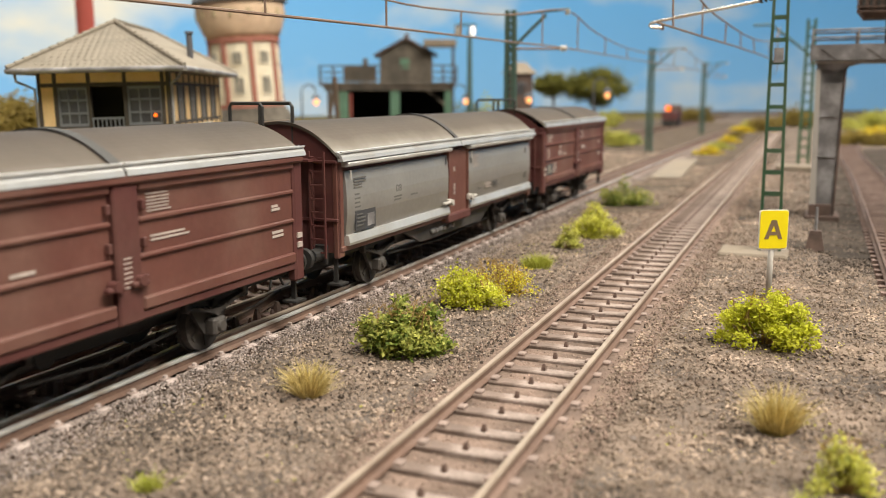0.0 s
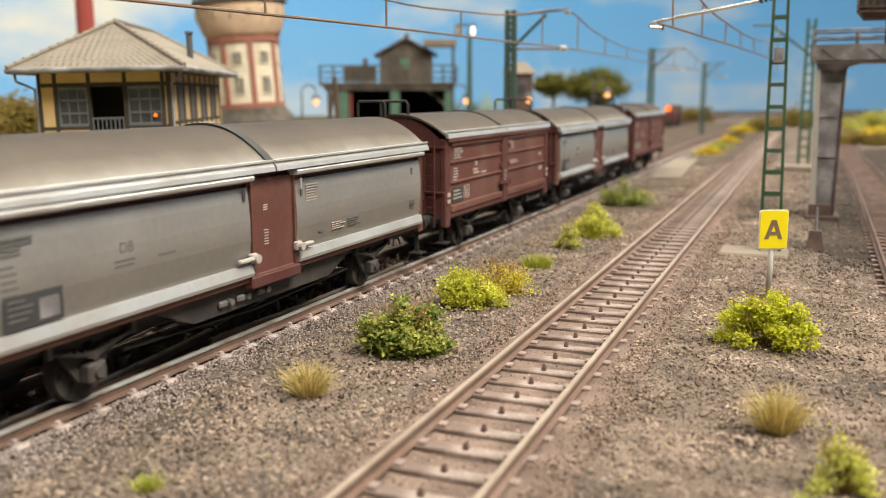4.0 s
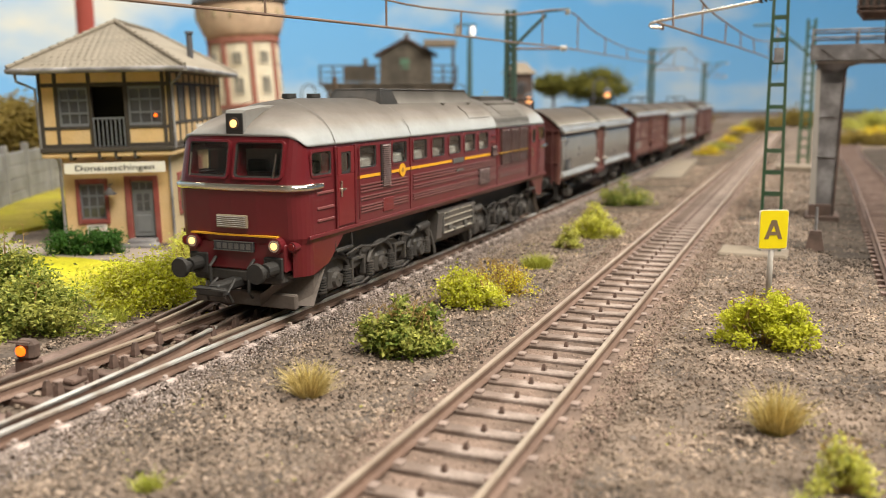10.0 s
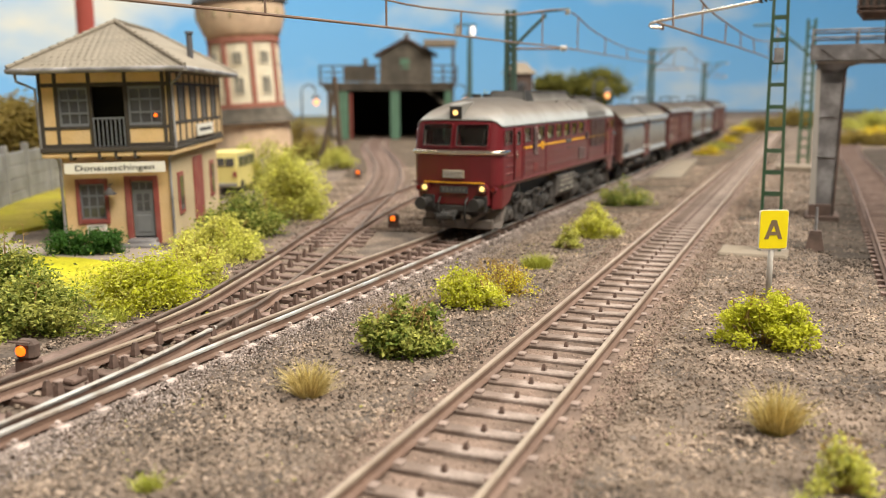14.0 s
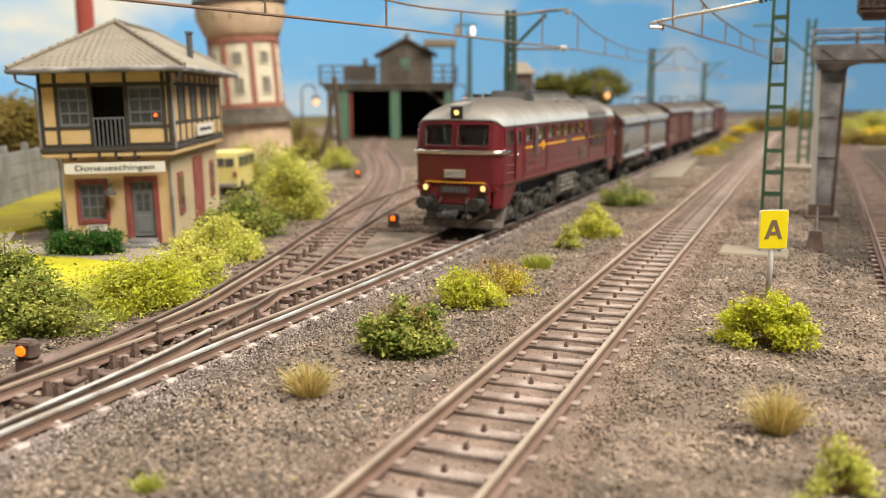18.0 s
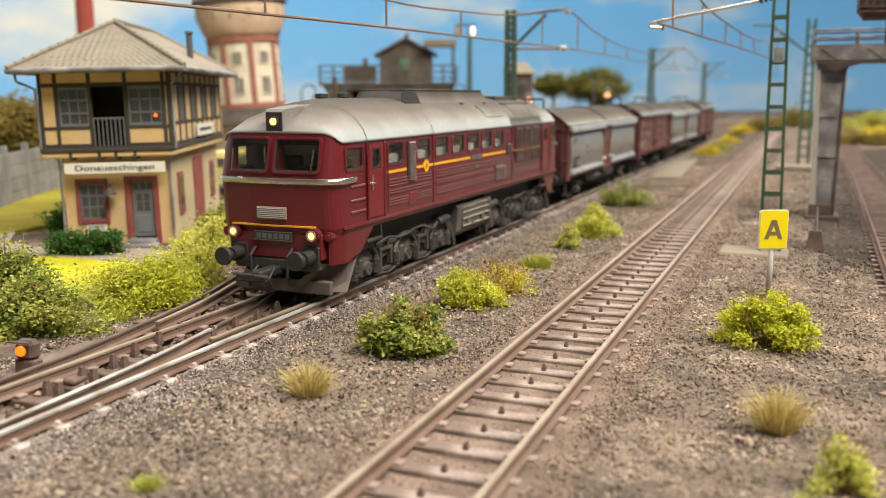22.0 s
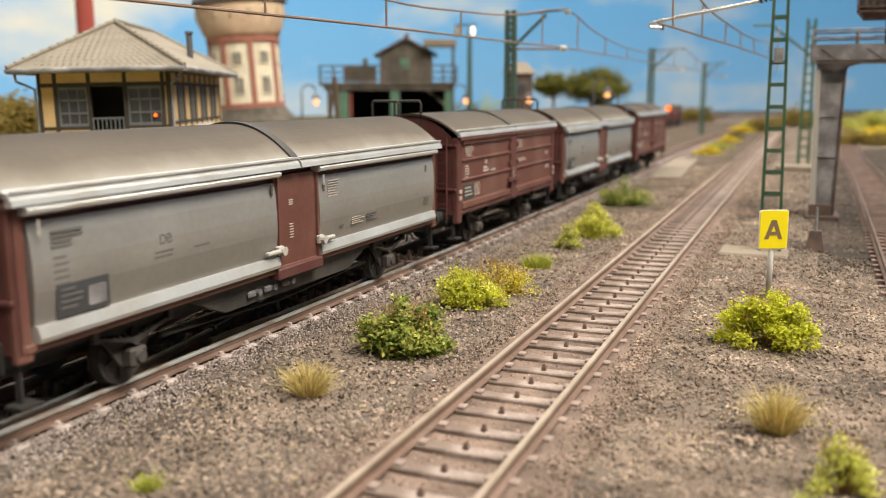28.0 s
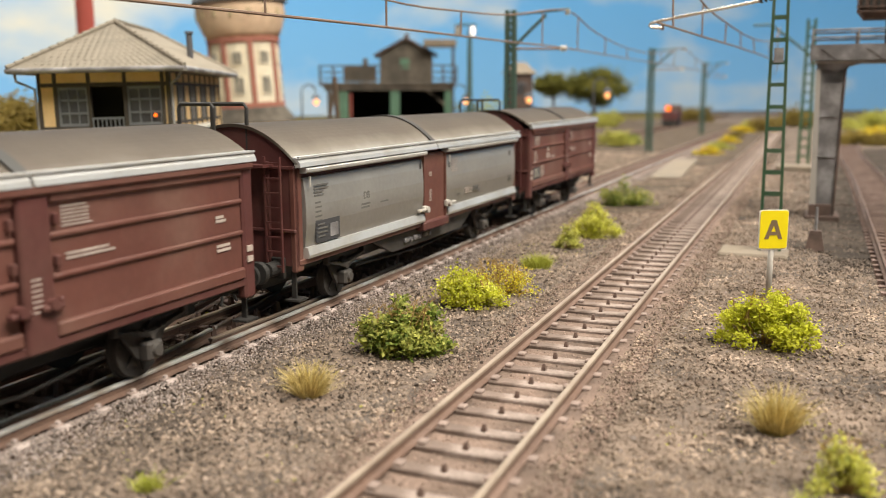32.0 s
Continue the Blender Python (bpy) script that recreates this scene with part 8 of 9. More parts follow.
# ---- plants ----
def leaves_geo(centres, spread, n, leaf, rnd, flat=0.6):
    """Many small folded leaves round the given clump centres."""
    c = np.array(centres)
    k = rnd.integers(0, len(c), n)
    pos = c[k] + rnd.normal(0, 1, (n, 3)) * np.array([spread, spread, spread * 0.8])
    pos[:, 2] = np.maximum(pos[:, 2], GROUND + 0.02)
    a = rnd.normal(0, 1, (n, 3))
    a[:, 2] *= 0.6
    a /= np.linalg.norm(a, axis=1)[:, None]
    b = np.cross(a, rnd.normal(0, 1, (n, 3)) * np.array([0.5, 0.5, 1.0]))
    b /= np.linalg.norm(b, axis=1)[:, None] + 1e-9
    nn = np.cross(a, b)
    ln = leaf * rnd.uniform(0.6, 1.25, n)[:, None]
    v = np.stack([pos - a * ln, pos + b * ln * 0.55 + nn * ln * 0.2, pos + a * ln, pos - b * ln * 0.55 + nn * ln * 0.2], 1).reshape(-1, 3)
    g = Geo()
    g.v = [tuple(q) for q in v.tolist()]
    i = np.arange(n) * 4
    f = np.concatenate([np.stack([i, i + 1, i + 2], 1), np.stack([i, i + 2, i + 3], 1)])
    g.f = [tuple(q) for q in f.tolist()]
    return g


def dome(x, y, w, d, h, n, rnd, lo=0.0):
    out = []
    for _ in range(n):
        a, u = rnd.uniform(0, 2 * math.pi), rnd.uniform(lo, 1)
        r = max(0.0, 1 - u**2.6)**0.45 * rnd.uniform(0.4, 1.08) * (1 + 0.16 * math.sin(3 * a + 7 * w) + 0.1 * math.sin(5 * a + 3 * h))
        out.append((x + 0.5 * w * r * math.cos(a), y + 0.5 * d * r * math.sin(a), GROUND + h * (0.06 + 0.94 * u) * rnd.uniform(0.55, 1.0) * (1 + 0.18 * math.sin(2 * a + 5 * w))))
    return out


def bush(name, label, x, y, w, h, leafmat, seed, n=1500, leaf=0.06, second=None, depth=None, clumps=40, twigs=16, stalks=0, z=0.0, tight=0.75):
    rnd = np.random.default_rng(seed)
    n, leaf = int(n * 1.9), leaf * 0.78
    d = depth or w * 0.75
    th = thing(name, label, "bush", at(x, y, z))
    cs = dome(0, 0, w * 0.86, d * 0.86, h * 0.95, clumps, rnd)
    sp = 0.062 * (w + h) * tight
    part("foliage", leaves_geo(cs, sp, n, leaf, rnd), leafmat, th, fix=False)
    if second:
        part("foliage", leaves_geo(cs[: max(3, clumps // 2)], sp * 1.15, int(n * 0.45), leaf * 0.9, rnd), second, th, fix=False)
    g = Geo()
    for q in cs[:twigs]:
        a = Vector((q[0] * 0.25, q[1] * 0.25, GROUND - 0.05))
        b = Vector(q)
        mid = (a + b) / 2 + Vector((rnd.normal() * 0.05, rnd.normal() * 0.05, 0.05))
        g.cyl(a, mid, 0.02, 0.015, 5).cyl(mid, b, 0.015, 0.008, 5)
    for k in range(stalks):
        a = Vector((rnd.uniform(-0.3, 0.3) * w, rnd.uniform(-0.2, 0.2) * d, GROUND + h * 0.5))
        b = a + Vector((rnd.uniform(-0.25, 0.25), rnd.uniform(-0.1, 0.1), h * rnd.uniform(0.35, 0.65)))
        g.cyl(a, b, 0.014, 0.006, 5)
        for j in range(4):
            q = a.lerp(b, rnd.uniform(0.5, 1))
            g.cyl(q, q + Vector((rnd.uniform(-0.15, 0.15), rnd.uniform(-0.1, 0.1), rnd.uniform(0.02, 0.12))), 0.008, 0.004, 4)
    part("branchwork", g, TWIG, th, fix=False)
    return th


def tuft(name, label, x, y, w, h, material, seed, n=260, spread=0.5):
    rnd = np.random.default_rng(seed)
    th = thing(name, label, "grass tuft", at(x, y, 0))
    g = Geo()
    for _ in range(n):
        a, r = rnd.uniform(0, 2 * math.pi), math.sqrt(rnd.uniform(0, 1)) * 0.5
        bx, by = r * w * 0.42 * math.cos(a), r * w * 0.36 * math.sin(a)
        hh = h * rnd.uniform(0.35, 1.08) * (1.15 - 0.7 * r)
        tx, ty = bx * (1 + spread * 2) + rnd.normal() * 0.1, by * (1 + spread * 2) + rnd.normal() * 0.1
        t = rnd.uniform(0, math.pi)
        wx, wy = 0.0055 * math.cos(t), 0.0055 * math.sin(t)
        mx, my, mz = (bx * 0.6 + tx * 0.4), (by * 0.6 + ty * 0.4), GROUND + hh * 0.6
        g.add([(bx - wx, by - wy, GROUND - 0.03), (bx + wx, by + wy, GROUND - 0.03), (mx + wx * 0.8, my + wy * 0.8, mz), (mx - wx * 0.8, my - wy * 0.8, mz), (tx, ty, GROUND + hh)],
              [(0, 1, 2, 3), (3, 2, 4)])
    part("grass_clump", g, material, th, fix=False)
    return th


def tree(name, label, x, y, trunk_h, cw, ch, material, seed, n=2500, leaf=0.25, flat=False, base=0.0):
    rnd = np.random.default_rng(seed)
    th = thing(name, label, "tree", at(x, y, 0))
    g = Geo()
    g.cyl((0, 0, -0.4), (0.1, 0, trunk_h * 0.6), 0.035 * cw + 0.08, 0.025 * cw + 0.06, 10)
    g.cyl((0.1, 0, trunk_h * 0.6), (0, 0, trunk_h + ch * 0.3), 0.025 * cw + 0.06, 0.05, 8)
    cs = []
    for k in range(46):
        a, u = rnd.uniform(0, 2 * math.pi), rnd.uniform(-1, 1)
        r = math.sqrt(1 - u * u) * rnd.uniform(0.45, 1.0)
        cs.append((0.42 * cw * r * math.cos(a), 0.42 * cw * r * math.sin(a), trunk_h + ch * (0.5 + 0.42 * u)))
    for q in cs[:14]:
        a = Vector((0.05, 0, trunk_h * rnd.uniform(0.7, 1.0)))
        g.cyl(a, a.lerp(Vector(q), 0.9), 0.012 * cw + 0.02, 0.02, 6)
    part("trunk", g, BARK, th, fix=False)
    part("crown", leaves_geo(cs, 0.06 * (cw + ch) * 0.75, n, leaf, rnd), material, th, fix=False)
    return th


def build_plants():
    bush("bush", "low green bush of fine leaves with yellowish tips on gravel", -0.66, 15.6, 1.72, 0.84, LEAFGREEN, 9, 2300, 0.078, LEAFMID, 1.6, 75, 40, 26, 0.0, 0.55)
    bush("bush", "bright yellow-green low bush between the tracks", 0.52, 19.2, 1.45, 0.84, LEAFYELLOW, 2, 1900, 0.058, LEAFPALE, 1.1, 44, 20, 6)
    bush("bush", "golden straggly bush with bare stalks", 1.4, 20.3, 1.6, 0.72, LEAFGOLD, 3, 800, 0.045, LEAFPALE, 1.0, 36, 34, 22)
    bush("bush", "bright yellow-green bush at the foot of a yellow sign", 5.95, 15.9, 1.75, 0.98, LEAFYELLOW, 4, 3400, 0.06, None, 1.5, 70, 30, 8, 0.0, 0.55)
    bush("bush", "blurred yellow-green bush on the near edge of the table", 4.72, 9.75, 0.84, 0.56, LEAFPALE, 5, 560, 0.042, LEAFMID, 0.5, 22, 16, 7)
    bush("bush", "yellow bush between the tracks", 4.85, 28.6, 1.5, 1.0, LEAFPALE, 6, 1500, 0.06, LEAFYELLOW, 1.2, 36, 12, 3)
    bush("bush", "small olive bush between the tracks", 3.75, 26.4, 0.9, 0.68, LEAFOLIVE, 7, 600, 0.06, None, 0.8, 22, 8, 1)
    bush("bush", "dark green bush between the tracks", 7.65, 37.0, 2.2, 0.98, LEAFGREEN, 8, 1200, 0.08, None, 1.4, 36, 10, 2)
    # the planted bank before the signal box
    bush("bush", "dense green bush beside a point lantern", -8.05, 17.1, 2.4, 1.1, LEAFMID, 10, 3200, 0.07, LEAFGREEN, 1.8, 60, 18, 2)
    bush("bush", "tall green bush at the edge of the bank", -9.6, 19.0, 1.7, 1.75, LEAFGREEN, 11, 2000, 0.07, None, 1.4, 46, 14, 2)
    bush("bush", "large yellow-green bush along the ballast edge", -6.7, 19.1, 3.2, 1.02, LEAFYELLOW, 12, 4200, 0.06, LEAFPALE, 1.9, 70, 20, 4)
    bush("bush", "yellow-green bush with dry stalks", -6.0, 21.3, 1.6, 1.1, LEAFPALE, 13, 1500, 0.07, None, 1.2, 40, 14, 6)
    bush("bush", "yellow-green bush along the signal box", -6.45, 25.0, 2.7, 1.1, LEAFPALE, 14, 3600, 0.07, LEAFOLIVE, 2.0, 66, 18, 3)
    bush("bush", "green bush beside the signal box", -6.6, 29.2, 3.0, 1.4, LEAFGREEN, 15, 3600, 0.08, None, 2.2, 66, 16, 2)
    bush("bush", "tall yellow-green bush beside the yard track", -5.75, 33.0, 2.6, 2.5, LEAFOLIVE, 16, 3600, 0.09, LEAFPALE, 2.6, 66, 14, 2)
    bush("bush", "yellow-green bush beside the yard track", -7.0, 41.0, 3.0, 1.7, LEAFPALE, 17, 2200, 0.11, LEAFOLIVE, 3, 50, 10, 0)
    bush("bush", "olive bush by the parked van", -9.4, 45.5, 3.4, 2.4, LEAFOLIVE, 18, 1800, 0.12, None, 3, 46, 8, 0)
    bush("bush", "low yellow bush by a timber pole", -6.9, 57, 2.6, 1.4, LEAFOLIVE, 19, 1000, 0.14, None, 3, 36, 6, 0)
    bush("bush", "low yellow bush before the coaling stage", -14, 84, 6.0, 2.2, LEAFDRY, 20, 1400, 0.2, None, 4, 40, 6, 0)
    bush("bush", "dry yellow bush before the water tower", -9.5, 66, 4.6, 1.7, LEAFDRY, 21, 1400, 0.18, LEAFOLIVE, 4, 40, 6, 0)
    hed = thing("hedge", "clipped dark green hedge under the signal box window", "hedge", at(-10.35, 25.35, 0, 94))
    rnd = np.random.default_rng(30)
    cs = [(rnd.uniform(-0.35, 0.35), rnd.uniform(-0.95, 1.0), GROUND + rnd.uniform(0.08, 0.68)) for _ in range(110)]
    part("foliage", leaves_geo(cs, 0.1, 7500, 0.045, rnd), LEAFDARK, hed, fix=False)
    hed2 = thing("hedge", "clipped dark green hedge beside the signal box", "hedge", at(-12.8, 29.9, 0, 92))
    cs = [(rnd.uniform(-1.2, 1.4), rnd.uniform(-0.3, 0.3), GROUND + rnd.uniform(0.1, 0.85)) for _ in range(70)]
    part("foliage", leaves_geo(cs, 0.14, 2000, 0.07, rnd), LEAFDARK, hed2, fix=False)
    # tufts
    tuft("grass_tuft", "dry straw-coloured grass tuft on gravel", -2.1, 13.2, 0.85, 0.56, STRAW, 40, 640, 1.2)
    tuft("grass_tuft", "tall dry straw-coloured grass tuft on gravel", 4.6, 11.6, 0.95, 0.68, STRAW, 41, 640, 1.1)
    tuft("grass_tuft", "short green grass tuft on gravel", 2.55, 23.5, 1.7, 0.42, GRASSBLADE, 42, 700, 0.25)
    tuft("grass_tuft", "blurred green grass tuft at the near edge", -3.45, 9.75, 0.55, 0.26, GRASSBLADE, 43, 260, 0.3)
    tuft("grass_tuft", "soft green grass fringe under a bush", -6.75, 17.75, 0.9, 0.35, GRASSBLADE, 44, 300, 0.3)
    tuft("grass_tuft", "soft green grass fringe under a bush", -5.4, 20.6, 0.9, 0.3, GRASSBLADE, 45, 260, 0.3)
    tuft("grass_tuft", "short green tuft at the near edge", 4.05, 9.3, 0.22, 0.2, GRASSBLADE, 46, 120, 0.3)
    # far growth
    rnd = random.Random(5)
    for k, (x, y, w, h, m) in enumerate([(20.6, 69, 2.2, 0.6, LEAFGOLD), (23.6, 76, 2.2, 0.55, LEAFOLIVE), (27.6, 86, 2.4, 0.65, LEAFGOLD), (32, 97, 2.6, 0.6, LEAFDRY), (37, 110, 3, 0.9, LEAFGOLD), (44, 127, 3.6, 0.9, LEAFOLIVE), (15.5, 80, 3.4, 1.5, LEAFOLIVE),
                                         (17.5, 84, 3.0, 1.2, LEAFGREEN), (39, 82, 6, 1.0, LEAFDRY), (44, 88, 7, 1.3, LEAFGOLD), (51, 96, 8, 1.5, LEAFOLIVE), (58, 118, 9, 2.2, LEAFOLIVE), (52, 130, 9, 2.2, LEAFDRY),
                                         (40, 112, 6, 1.4, LEAFDRY), (24, 130, 5, 2.2, LEAFOLIVE), (44, 158, 8, 2.4, LEAFDRY), (-30, 96, 8, 3.5, LEAFOLIVE), (3, 118, 5, 4.6, LEAFTREE), (6.5, 120, 5, 4.4, LEAFOLIVE)]):
        bush("shrub", "far yellowish scrub beside the tracks" if m is not LEAFTREE else "far dark green scrub", x, y, w, h, m, 60 + k, 900, 0.045 * w, None, w * 0.8, 34, 5, 0)
    tree("tree", "olive-green deciduous tree at the end of a fence", -23.0, 47.5, 0.8, 5.5, 3.4, LEAFDRY, 80, 3200, 0.17)
    tree("tree", "olive-green tree behind the fence", -28, 56, 1.0, 6, 3.4, LEAFDRY, 81, 2600, 0.2)
    tree("tree", "broad dark green pine crown beyond the yard", 25.0, 148, 3.2, 12.0, 5.0, LEAFTREE, 82, 5200, 0.36)
    tree("tree", "leaning flat pine crown beyond the yard", 18.0, 146, 4.6, 6.5, 2.8, LEAFTREE, 83, 3000, 0.34)


build_plants()


def patch(name, label, pts, material, z, seed, kind="structure", rough=0.12):
    """A thin layer of scatter with an uneven edge."""
    rnd = random.Random(seed)
    ring = []
    for (x0, y0), (x1, y1) in zip(pts, pts[1:] + pts[:1]):
        n = max(2, int(math.hypot(x1 - x0, y1 - y0) / 0.6))
        for k in range(n):
            u = k / n
            ring.append((x0 + (x1 - x0) * u + rnd.uniform(-rough, rough), y0 + (y1 - y0) * u + rnd.uniform(-rough, rough)))
    g = Geo()
    g.add([(x, y, z) for x, y in ring] + [(x, y, z - 0.3) for x, y in ring], [tuple(range(len(ring)))] + [(i, (i + 1) % len(ring), len(ring) + (i + 1) % len(ring), len(ring) + i) for i in range(len(ring))])
    return solo(name, g, material, label, kind=kind)


patch("lawn", "bright yellow-green static grass lawn", [(-7.4, 20.4), (-11.2, 18.6), (-14.5, 20.5), (-14.5, 25.2), (-12.5, 25.3), (-9.8, 24.4), (-7.6, 23.6)], GRASS, GROUND + 0.10, 1)
patch("path", "grey-brown grit path along the signal box", [(-6.6, 23.4), (-9.8, 24.5), (-14.5, 25.6), (-15.5, 28.5), (-15.0, 31.0), (-13.7, 27.5), (-12.5, 26.6), (-9.0, 26.2), (-6.6, 25.2)], PATH, GROUND + 0.09, 2)
patch("meadow", "yellow-green meadow of scatter beside the signal box", [(-15.0, 28.8), (-17.2, 31.0), (-19.6, 41.0), (-20.2, 48.0), (-13.5, 47.5), (-13.6, 36.0), (-14.2, 30.8)], MEADOWGREEN, GROUND + 0.11, 3)
patch("meadow", "dry yellow meadow before the coaling stage", [(-22, 50), (-20, 80), (-24, 130), (-60, 170), (-90, 150), (-60, 60)], MEADOW, GROUND + 0.08, 4)
patch("meadow", "dry yellow meadow beyond the far track", [(40, 82), (48, 84), (120, 150), (150, 230), (90, 240), (60, 140)], MEADOW, GROUND + 0.08, 5)
patch("meadow", "dry brown meadow at the end of the yard", [(-28, 132), (14, 150), (60, 190), (60, 250), (-10, 225), (-60, 180)], MEADOW, GROUND + 0.06, 6)

# dark layer laid where the bridge's shadow falls
patch("dark_bed", "dark brown ballast bed with a signal bridge's shadow painted in", [(11.2, 25.0), (10.8, 31.5), (13.2, 38.0), (21.0, 56.0), (29, 74), (40, 76), (33, 56), (25.5, 38), (21.0, 27), (16, 23.5)], SHADEGROUND, GROUND - 0.012, 7, rough=0.5)
# this layer dims the far ground by colour, not by lamps
patch("dark_bed", "dark brown ground between the yard tracks, dimmed for far light", [(-1.0, 33), (-3.0, 39), (-4.6, 47), (-7.0, 62), (-12, 110), (-14, 150), (45, 160), (48, 130), (38, 100), (30, 78), (22, 60), (13.5, 40), (9.5, 36), (5, 34)], FARBED, GROUND + 0.03, 8, rough=0.45)


def litter():
    """Fallen yellow flakes round the bushes."""
    rnd = np.random.default_rng(77)
    g = Geo()
    for cx, cy, r, n in ((5.98, 15.9, 1.5, 90), (4.3, 11.0, 1.5, 40), (0.9, 19.5, 1.5, 70), (-2.5, 11.5, 2.2, 22), (3.2, 26, 2.0, 50), (2.6, 23.3, 1.0, 26)):
        for _ in range(n):
            a, q = rnd.uniform(0, 2 * math.pi), r * math.sqrt(rnd.uniform(0.15, 1))
            x, y = cx + q * math.cos(a), cy + q * math.sin(a) * 0.8
            z = GROUND + bump_height(x, y) + 0.07
            d = rnd.uniform(0.012, 0.035)
            u = rnd.uniform(0, math.pi)
            c_, s_ = d * math.cos(u), d * math.sin(u)
            g.add([(x - c_, y - s_, z), (x + s_ * 0.6, y - c_ * 0.6, z + d * 0.4), (x + c_, y + s_, z + d * 0.2), (x - s_ * 0.6, y + c_ * 0.6, z + d * 0.3)], [(0, 1, 2), (0, 2, 3)])
    tagged(solo("leaf_litter", g, LEAFYELLOW, "scattered yellow flakes on the gravel", fix=False), kind="stuff")


litter()


# ---- loose ballast and gravel ----
def stones(name, label, pts, size, material, seed, squash=0.85):
    rnd = np.random.default_rng(seed)
    n = len(pts)
    base = np.array([(1, 0, 0), (0, 1, 0), (-1, 0, 0), (0, -1, 0), (0, 0, 1), (0, 0, -1)], float)
    v = base[None] * rnd.uniform(0.55, 1.25, (n, 6, 1)) + rnd.normal(0, 0.18, (n, 6, 3))
    a = rnd.uniform(0, 2 * math.pi, n)
    t = rnd.normal(0, 0.5, n)
    ca, sa, ct, st = np.cos(a), np.sin(a), np.cos(t), np.sin(t)
    x = v[:, :, 0] * ct[:, None] - v[:, :, 2] * st[:, None]
    z = v[:, :, 0] * st[:, None] + v[:, :, 2] * ct[:, None]
    y = v[:, :, 1]
    v = np.stack([x * ca[:, None] - y * sa[:, None], x * sa[:, None] + y * ca[:, None], z * squash], 2)
    v = v * size[:, None, None] + np.asarray(pts)[:, None, :]
    tri = np.array([(0, 1, 4), (1, 2, 4), (2, 3, 4), (3, 0, 4), (1, 0, 5), (2, 1, 5), (3, 2, 5), (0, 3, 5)])
    f = (tri[None] + (np.arange(n) * 6)[:, None, None]).reshape(-1, 3)
    me = bpy.data.meshes.new(name)
    me.vertices.add(n * 6)
    me.vertices.foreach_set("co", (v * K).reshape(-1).astype(np.float32))
    me.loops.add(len(f) * 3)
    me.loops.foreach_set("vertex_index", f.reshape(-1).astype(np.int32))
    me.polygons.add(len(f))
    me.polygons.foreach_set("loop_start", (np.arange(len(f)) * 3).astype(np.int32))
    me.update(calc_edges=True)
    me.shade_flat()
    me.materials.append(material)
    ob = new(name, me)
    return tagged(ob, label, "gravel", kind="stuff")


def scatter(n, s0, s1, l0, l1, seed, power=1.6, keep=None):
    """Places along and across the main line, denser towards the viewer."""
    rnd = np.random.default_rng(seed)
    s = s0 + (s1 - s0) * rnd.uniform(0, 1, n)**power
    l = rnd.uniform(l0, l1, n)
    c, q = math.cos(MAIN_TURN), math.sin(MAIN_TURN)
    x, y = q * s + c * (MAIN_OFF + l), c * s - q * (MAIN_OFF + l)
    return s, l, x, y, rnd


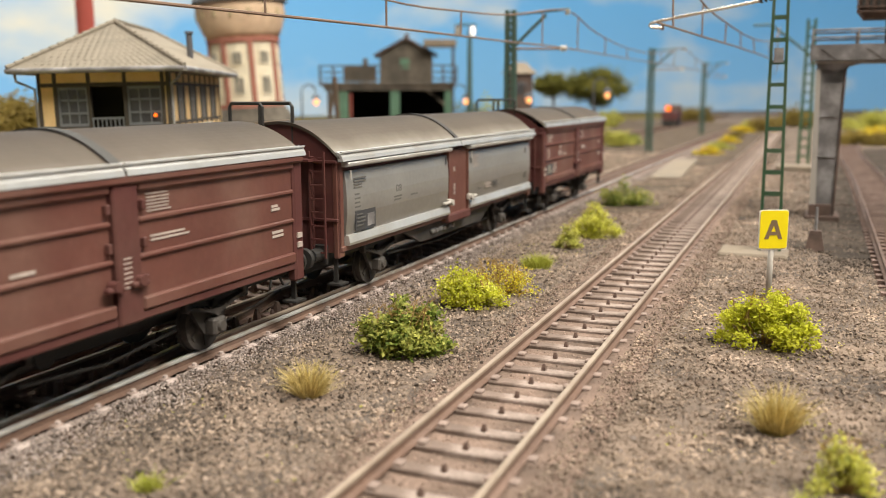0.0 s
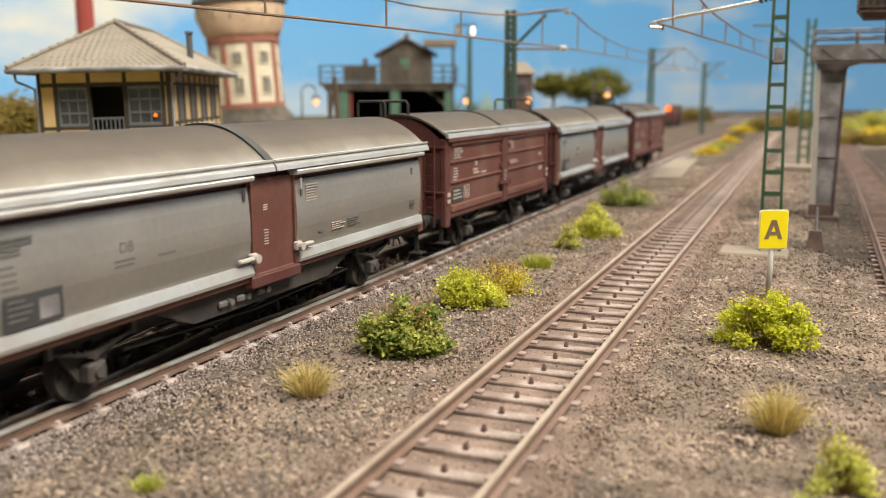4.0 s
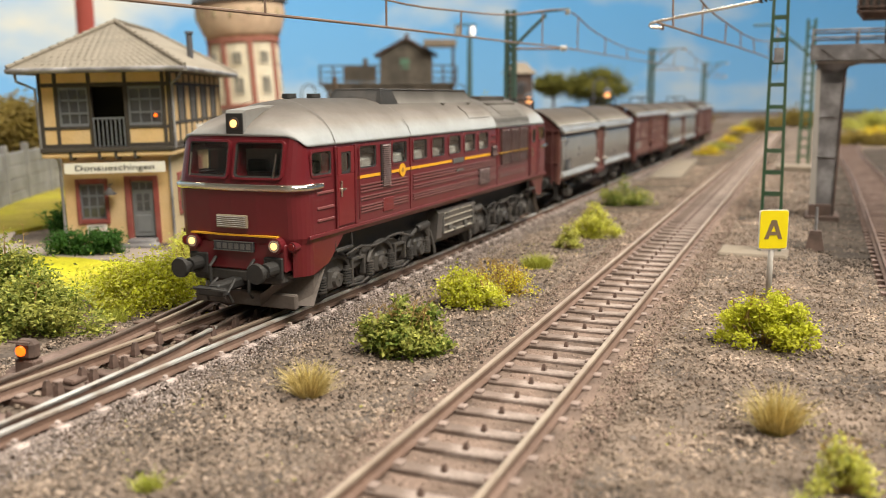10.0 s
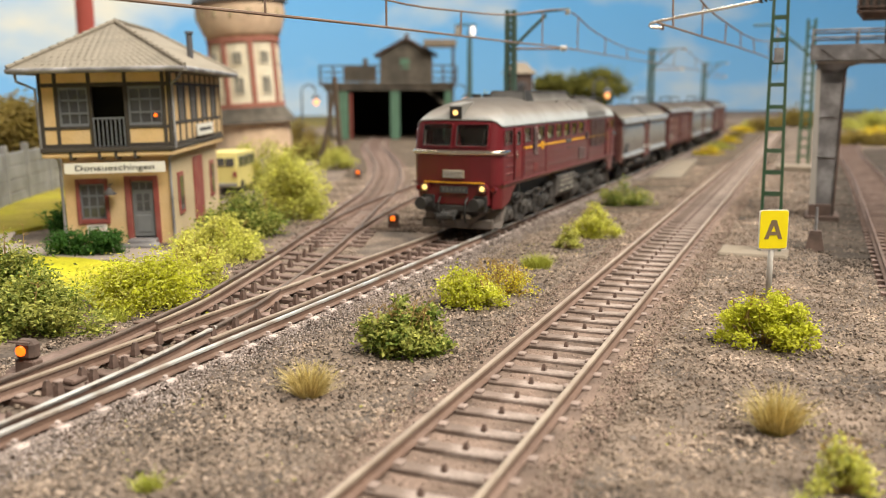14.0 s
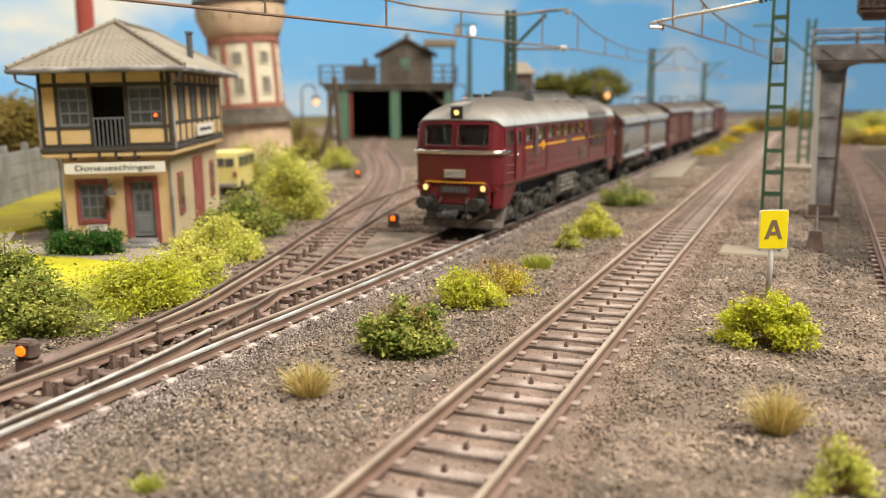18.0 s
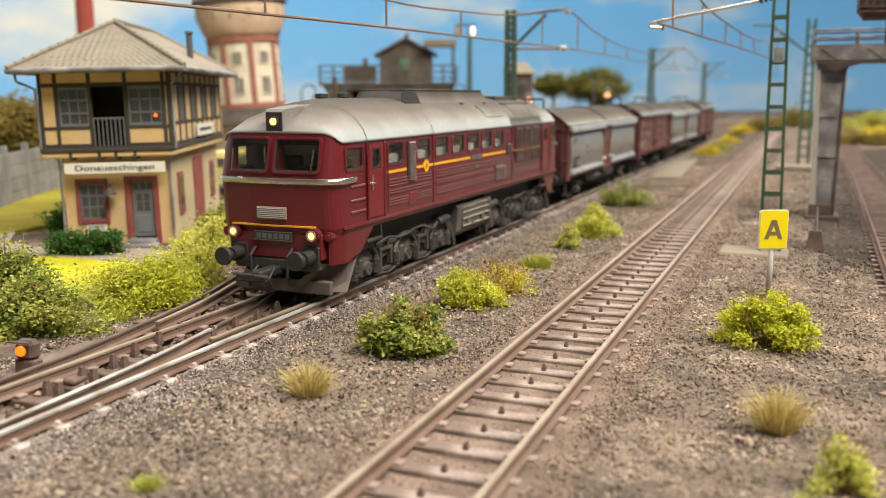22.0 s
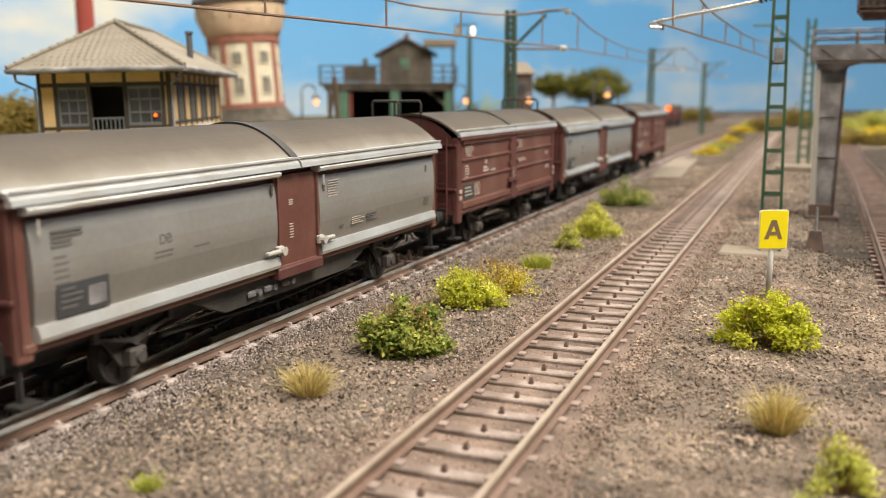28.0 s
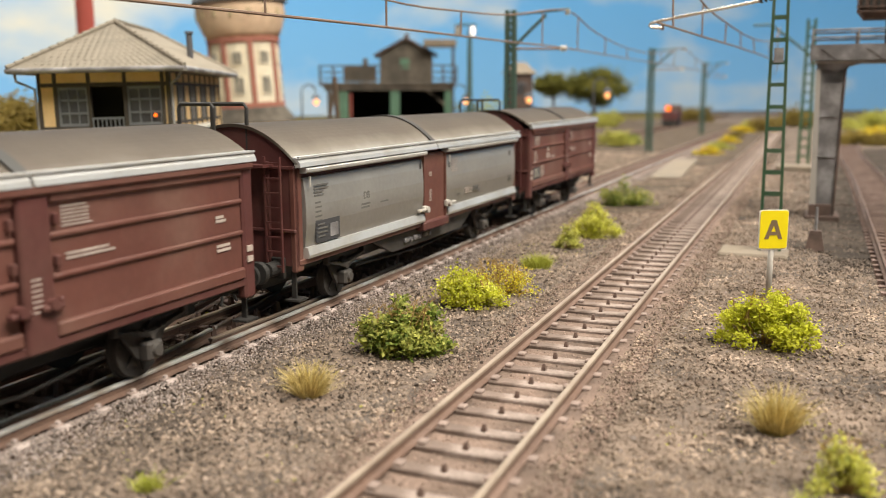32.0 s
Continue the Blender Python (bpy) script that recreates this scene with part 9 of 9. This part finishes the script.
def lay_stones():
    s, l, x, y, rnd = scatter(235000, 5.0, 60, -4.5, 14.5, 1, 2.0)
    c2, n2 = math.cos(SIDE_TURN), math.sin(SIDE_TURN)
    side = c2 * x - n2 * y - SIDE_OFF
    yard = np.array([smooth(YARD_PLAN, v) for v in np.linspace(6, 90, 400)])
    yc = np.interp(s, np.linspace(6, 90, 400), yard)
    on_track = (np.abs(side) < 1.08) | ((l > yc - 1.3) & (l < 1.25)) | ((s > 23) & (np.abs(l) < 1.25))
    left = l < yc - 2.3
    keep = ~on_track & ~left & ~((np.abs(x - 7.45) < 0.1) & (np.abs(y - 19.8) < 0.1))
    z = np.array([GROUND + bump_height(a, b) for a, b in zip(x[keep], y[keep])])
    bed = np.interp(np.abs(side[keep]), (1.0, 1.22, 1.5, 1.75), (-0.195, -0.215, -0.29, -0.40))
    z = np.maximum(z, bed + 0.005)
    n = keep.sum()
    size = rnd.uniform(0.010, 0.037, n) * np.where(rnd.uniform(0, 1, n) < 0.05, 1.8, 1) * (1 + s[keep] / 90)
    clump = np.array([noise.noise((a * 1.1, b * 1.1, 9)) for a, b in zip(x[keep], y[keep])])
    z = z + np.maximum(clump, 0) * 0.07 * np.clip((np.abs(side[keep]) - 1.2) / 0.6, 0, 1) + rnd.uniform(-0.01, 0.02, n)
    pts = np.stack([x[keep], y[keep], z], 1)
    pale = rnd.uniform(0, 1, n) < 0.014
    # second term: more dark stones near the bridge, part of its painted shadow
    ash = (~pale) & (rnd.uniform(0, 1, n) < np.maximum(np.clip(1.25 - (l[keep] - 1.5) / 4.5, 0.05, 0.95) * np.clip(1.7 - s[keep] / 22, 0.1, 1), np.clip((l[keep] - 8.3) / 2, 0, 0.85) * np.clip((s[keep] - 22) / 6, 0, 1)))
    # stones coloured for the shadow under the bridge
    dark = (side[keep] > 4.3) & (y[keep] > 22.5 + 0.25 * (side[keep] - 4.3) + 1.5 * clump) & (l[keep] > 9)
    stones("dark_gravel", "dark brown gravel with a signal bridge's shadow in its colour", pts[dark], size[dark], SHADESTONE, 14)
    ash, pale = ash & ~dark, pale & ~dark
    stones("gravel", "brown-grey model gravel strewn between the tracks", pts[~pale & ~ash & ~dark], size[~pale & ~ash & ~dark], STONE, 2)
    stones("ash_gravel", "dark ash gravel beside the main line", pts[ash], size[ash], ASH, 12)
    stones("pale_gravel", "single pale stones among the gravel", pts[pale], size[pale] * 0.9, PALESTONE, 3)
    # pale shoulder of the main line
    s, l, x, y, rnd = scatter(26000, 5.0, 70, 0.0, 1.0, 4, 1.7)
    l = 0.97 + 0.85 * l**2.2
    x, y = math.sin(MAIN_TURN) * s + math.cos(MAIN_TURN) * (MAIN_OFF + l), math.cos(MAIN_TURN) * s - math.sin(MAIN_TURN) * (MAIN_OFF + l)
    z = GROUND + 0.02 + 0.06 * np.clip((1.75 - l) / 0.7, 0, 1) + rnd.uniform(-0.02, 0.02, len(s))
    stones("shoulder_ballast", "pale pinkish-grey ballast shoulder along the rail", np.stack([x, y, z], 1), rnd.uniform(0.011, 0.026, len(s)) * (1 + s / 120), PALESTONE, 5)
    # dark ballast between rails and along the branch
    s, l, x, y, rnd = scatter(23000, 5.0, 60, -14, 1.0, 6, 1.6)
    yc = np.interp(s, np.linspace(6, 90, 400), yard)
    ok = ((l > yc - 2.3) & (l < yc + 1.4)) | ((l > -1.4) & (l < 1.0))
    x, y, s = x[ok], y[ok], s[ok]
    z = np.full(len(x), GROUND + 0.0) + rnd.uniform(-0.03, 0.012, len(x))
    stones("track_ballast", "dark brown ballast between the sleepers", np.stack([x, y, z], 1), rnd.uniform(0.025, 0.055, len(x)) * (1 + s / 90), STONE, 7)
    # gravel of the yard
    rnd = np.random.default_rng(21)
    ss, ll = 27 + 45 * rnd.uniform(0, 1, 30000)**1.4, -1.3 - 12.5 * rnd.uniform(0, 1, 30000)
    yc = np.interp(ss, np.linspace(6, 90, 400), yard)
    ok = (np.abs(ll - yc) > 0.9) & (ll > yc - 4.0)
    ss, ll = ss[ok], ll[ok]
    x, y = math.sin(MAIN_TURN) * ss + math.cos(MAIN_TURN) * (MAIN_OFF + ll), math.cos(MAIN_TURN) * ss - math.sin(MAIN_TURN) * (MAIN_OFF + ll)
    z = GROUND + 0.035 + rnd.uniform(-0.02, 0.02, len(x))
    stones("yard_gravel", "brown gravel between the yard tracks", np.stack([x, y, z], 1), rnd.uniform(0.03, 0.075, len(x)) * (0.6 + ss / 90), STONE, 22)
    # fine sand between the sleepers of the straight track
    rnd = np.random.default_rng(8)
    ss, ll = 5 + 60 * rnd.uniform(0, 1, 26000)**1.7, np.where(rnd.uniform(0, 1, 26000) < 0.6, rnd.choice([-1, 1], 26000) * rnd.uniform(0.88, 1.6, 26000), rnd.uniform(-0.9, 0.9, 26000))
    c, q = math.cos(SIDE_TURN), math.sin(SIDE_TURN)
    x, y = q * ss + c * (SIDE_OFF + ll), c * ss - q * (SIDE_OFF + ll)
    z = GROUND + 0.0 + rnd.uniform(-0.02, 0.012, len(x))
    z = np.where(np.abs(ll) > 0.95, GROUND + 0.06 - 0.1 * np.clip(np.abs(ll) - 1.35, 0, 1) + rnd.uniform(-0.03, 0.03, len(x)), z)
    stones("fine_ballast", "fine sandy ballast between the sleepers", np.stack([x, y, z], 1), rnd.uniform(0.015, 0.035, len(x)) * 0.8, TRACKSTONE, 9)


lay_stones()


def motions():
    """The train backs away, stands, and comes forward again; its wheels roll."""
    times = [i * 0.25 for i in range(129)]
    for th, front in VEHICLES:
        walk(th, [(t, on_main(smooth(S_ROWS, t) + front, 0, 0)) for t in times])
    fine = [i * 2 / 15 for i in range(241)]
    for ob, x, r in AXLES:
        walk(ob, [(t, at(x, 0, r) @ Matrix.Rotation(smooth(S_ROWS, t) / r, 4, "Y")) for t in fine])


motions()
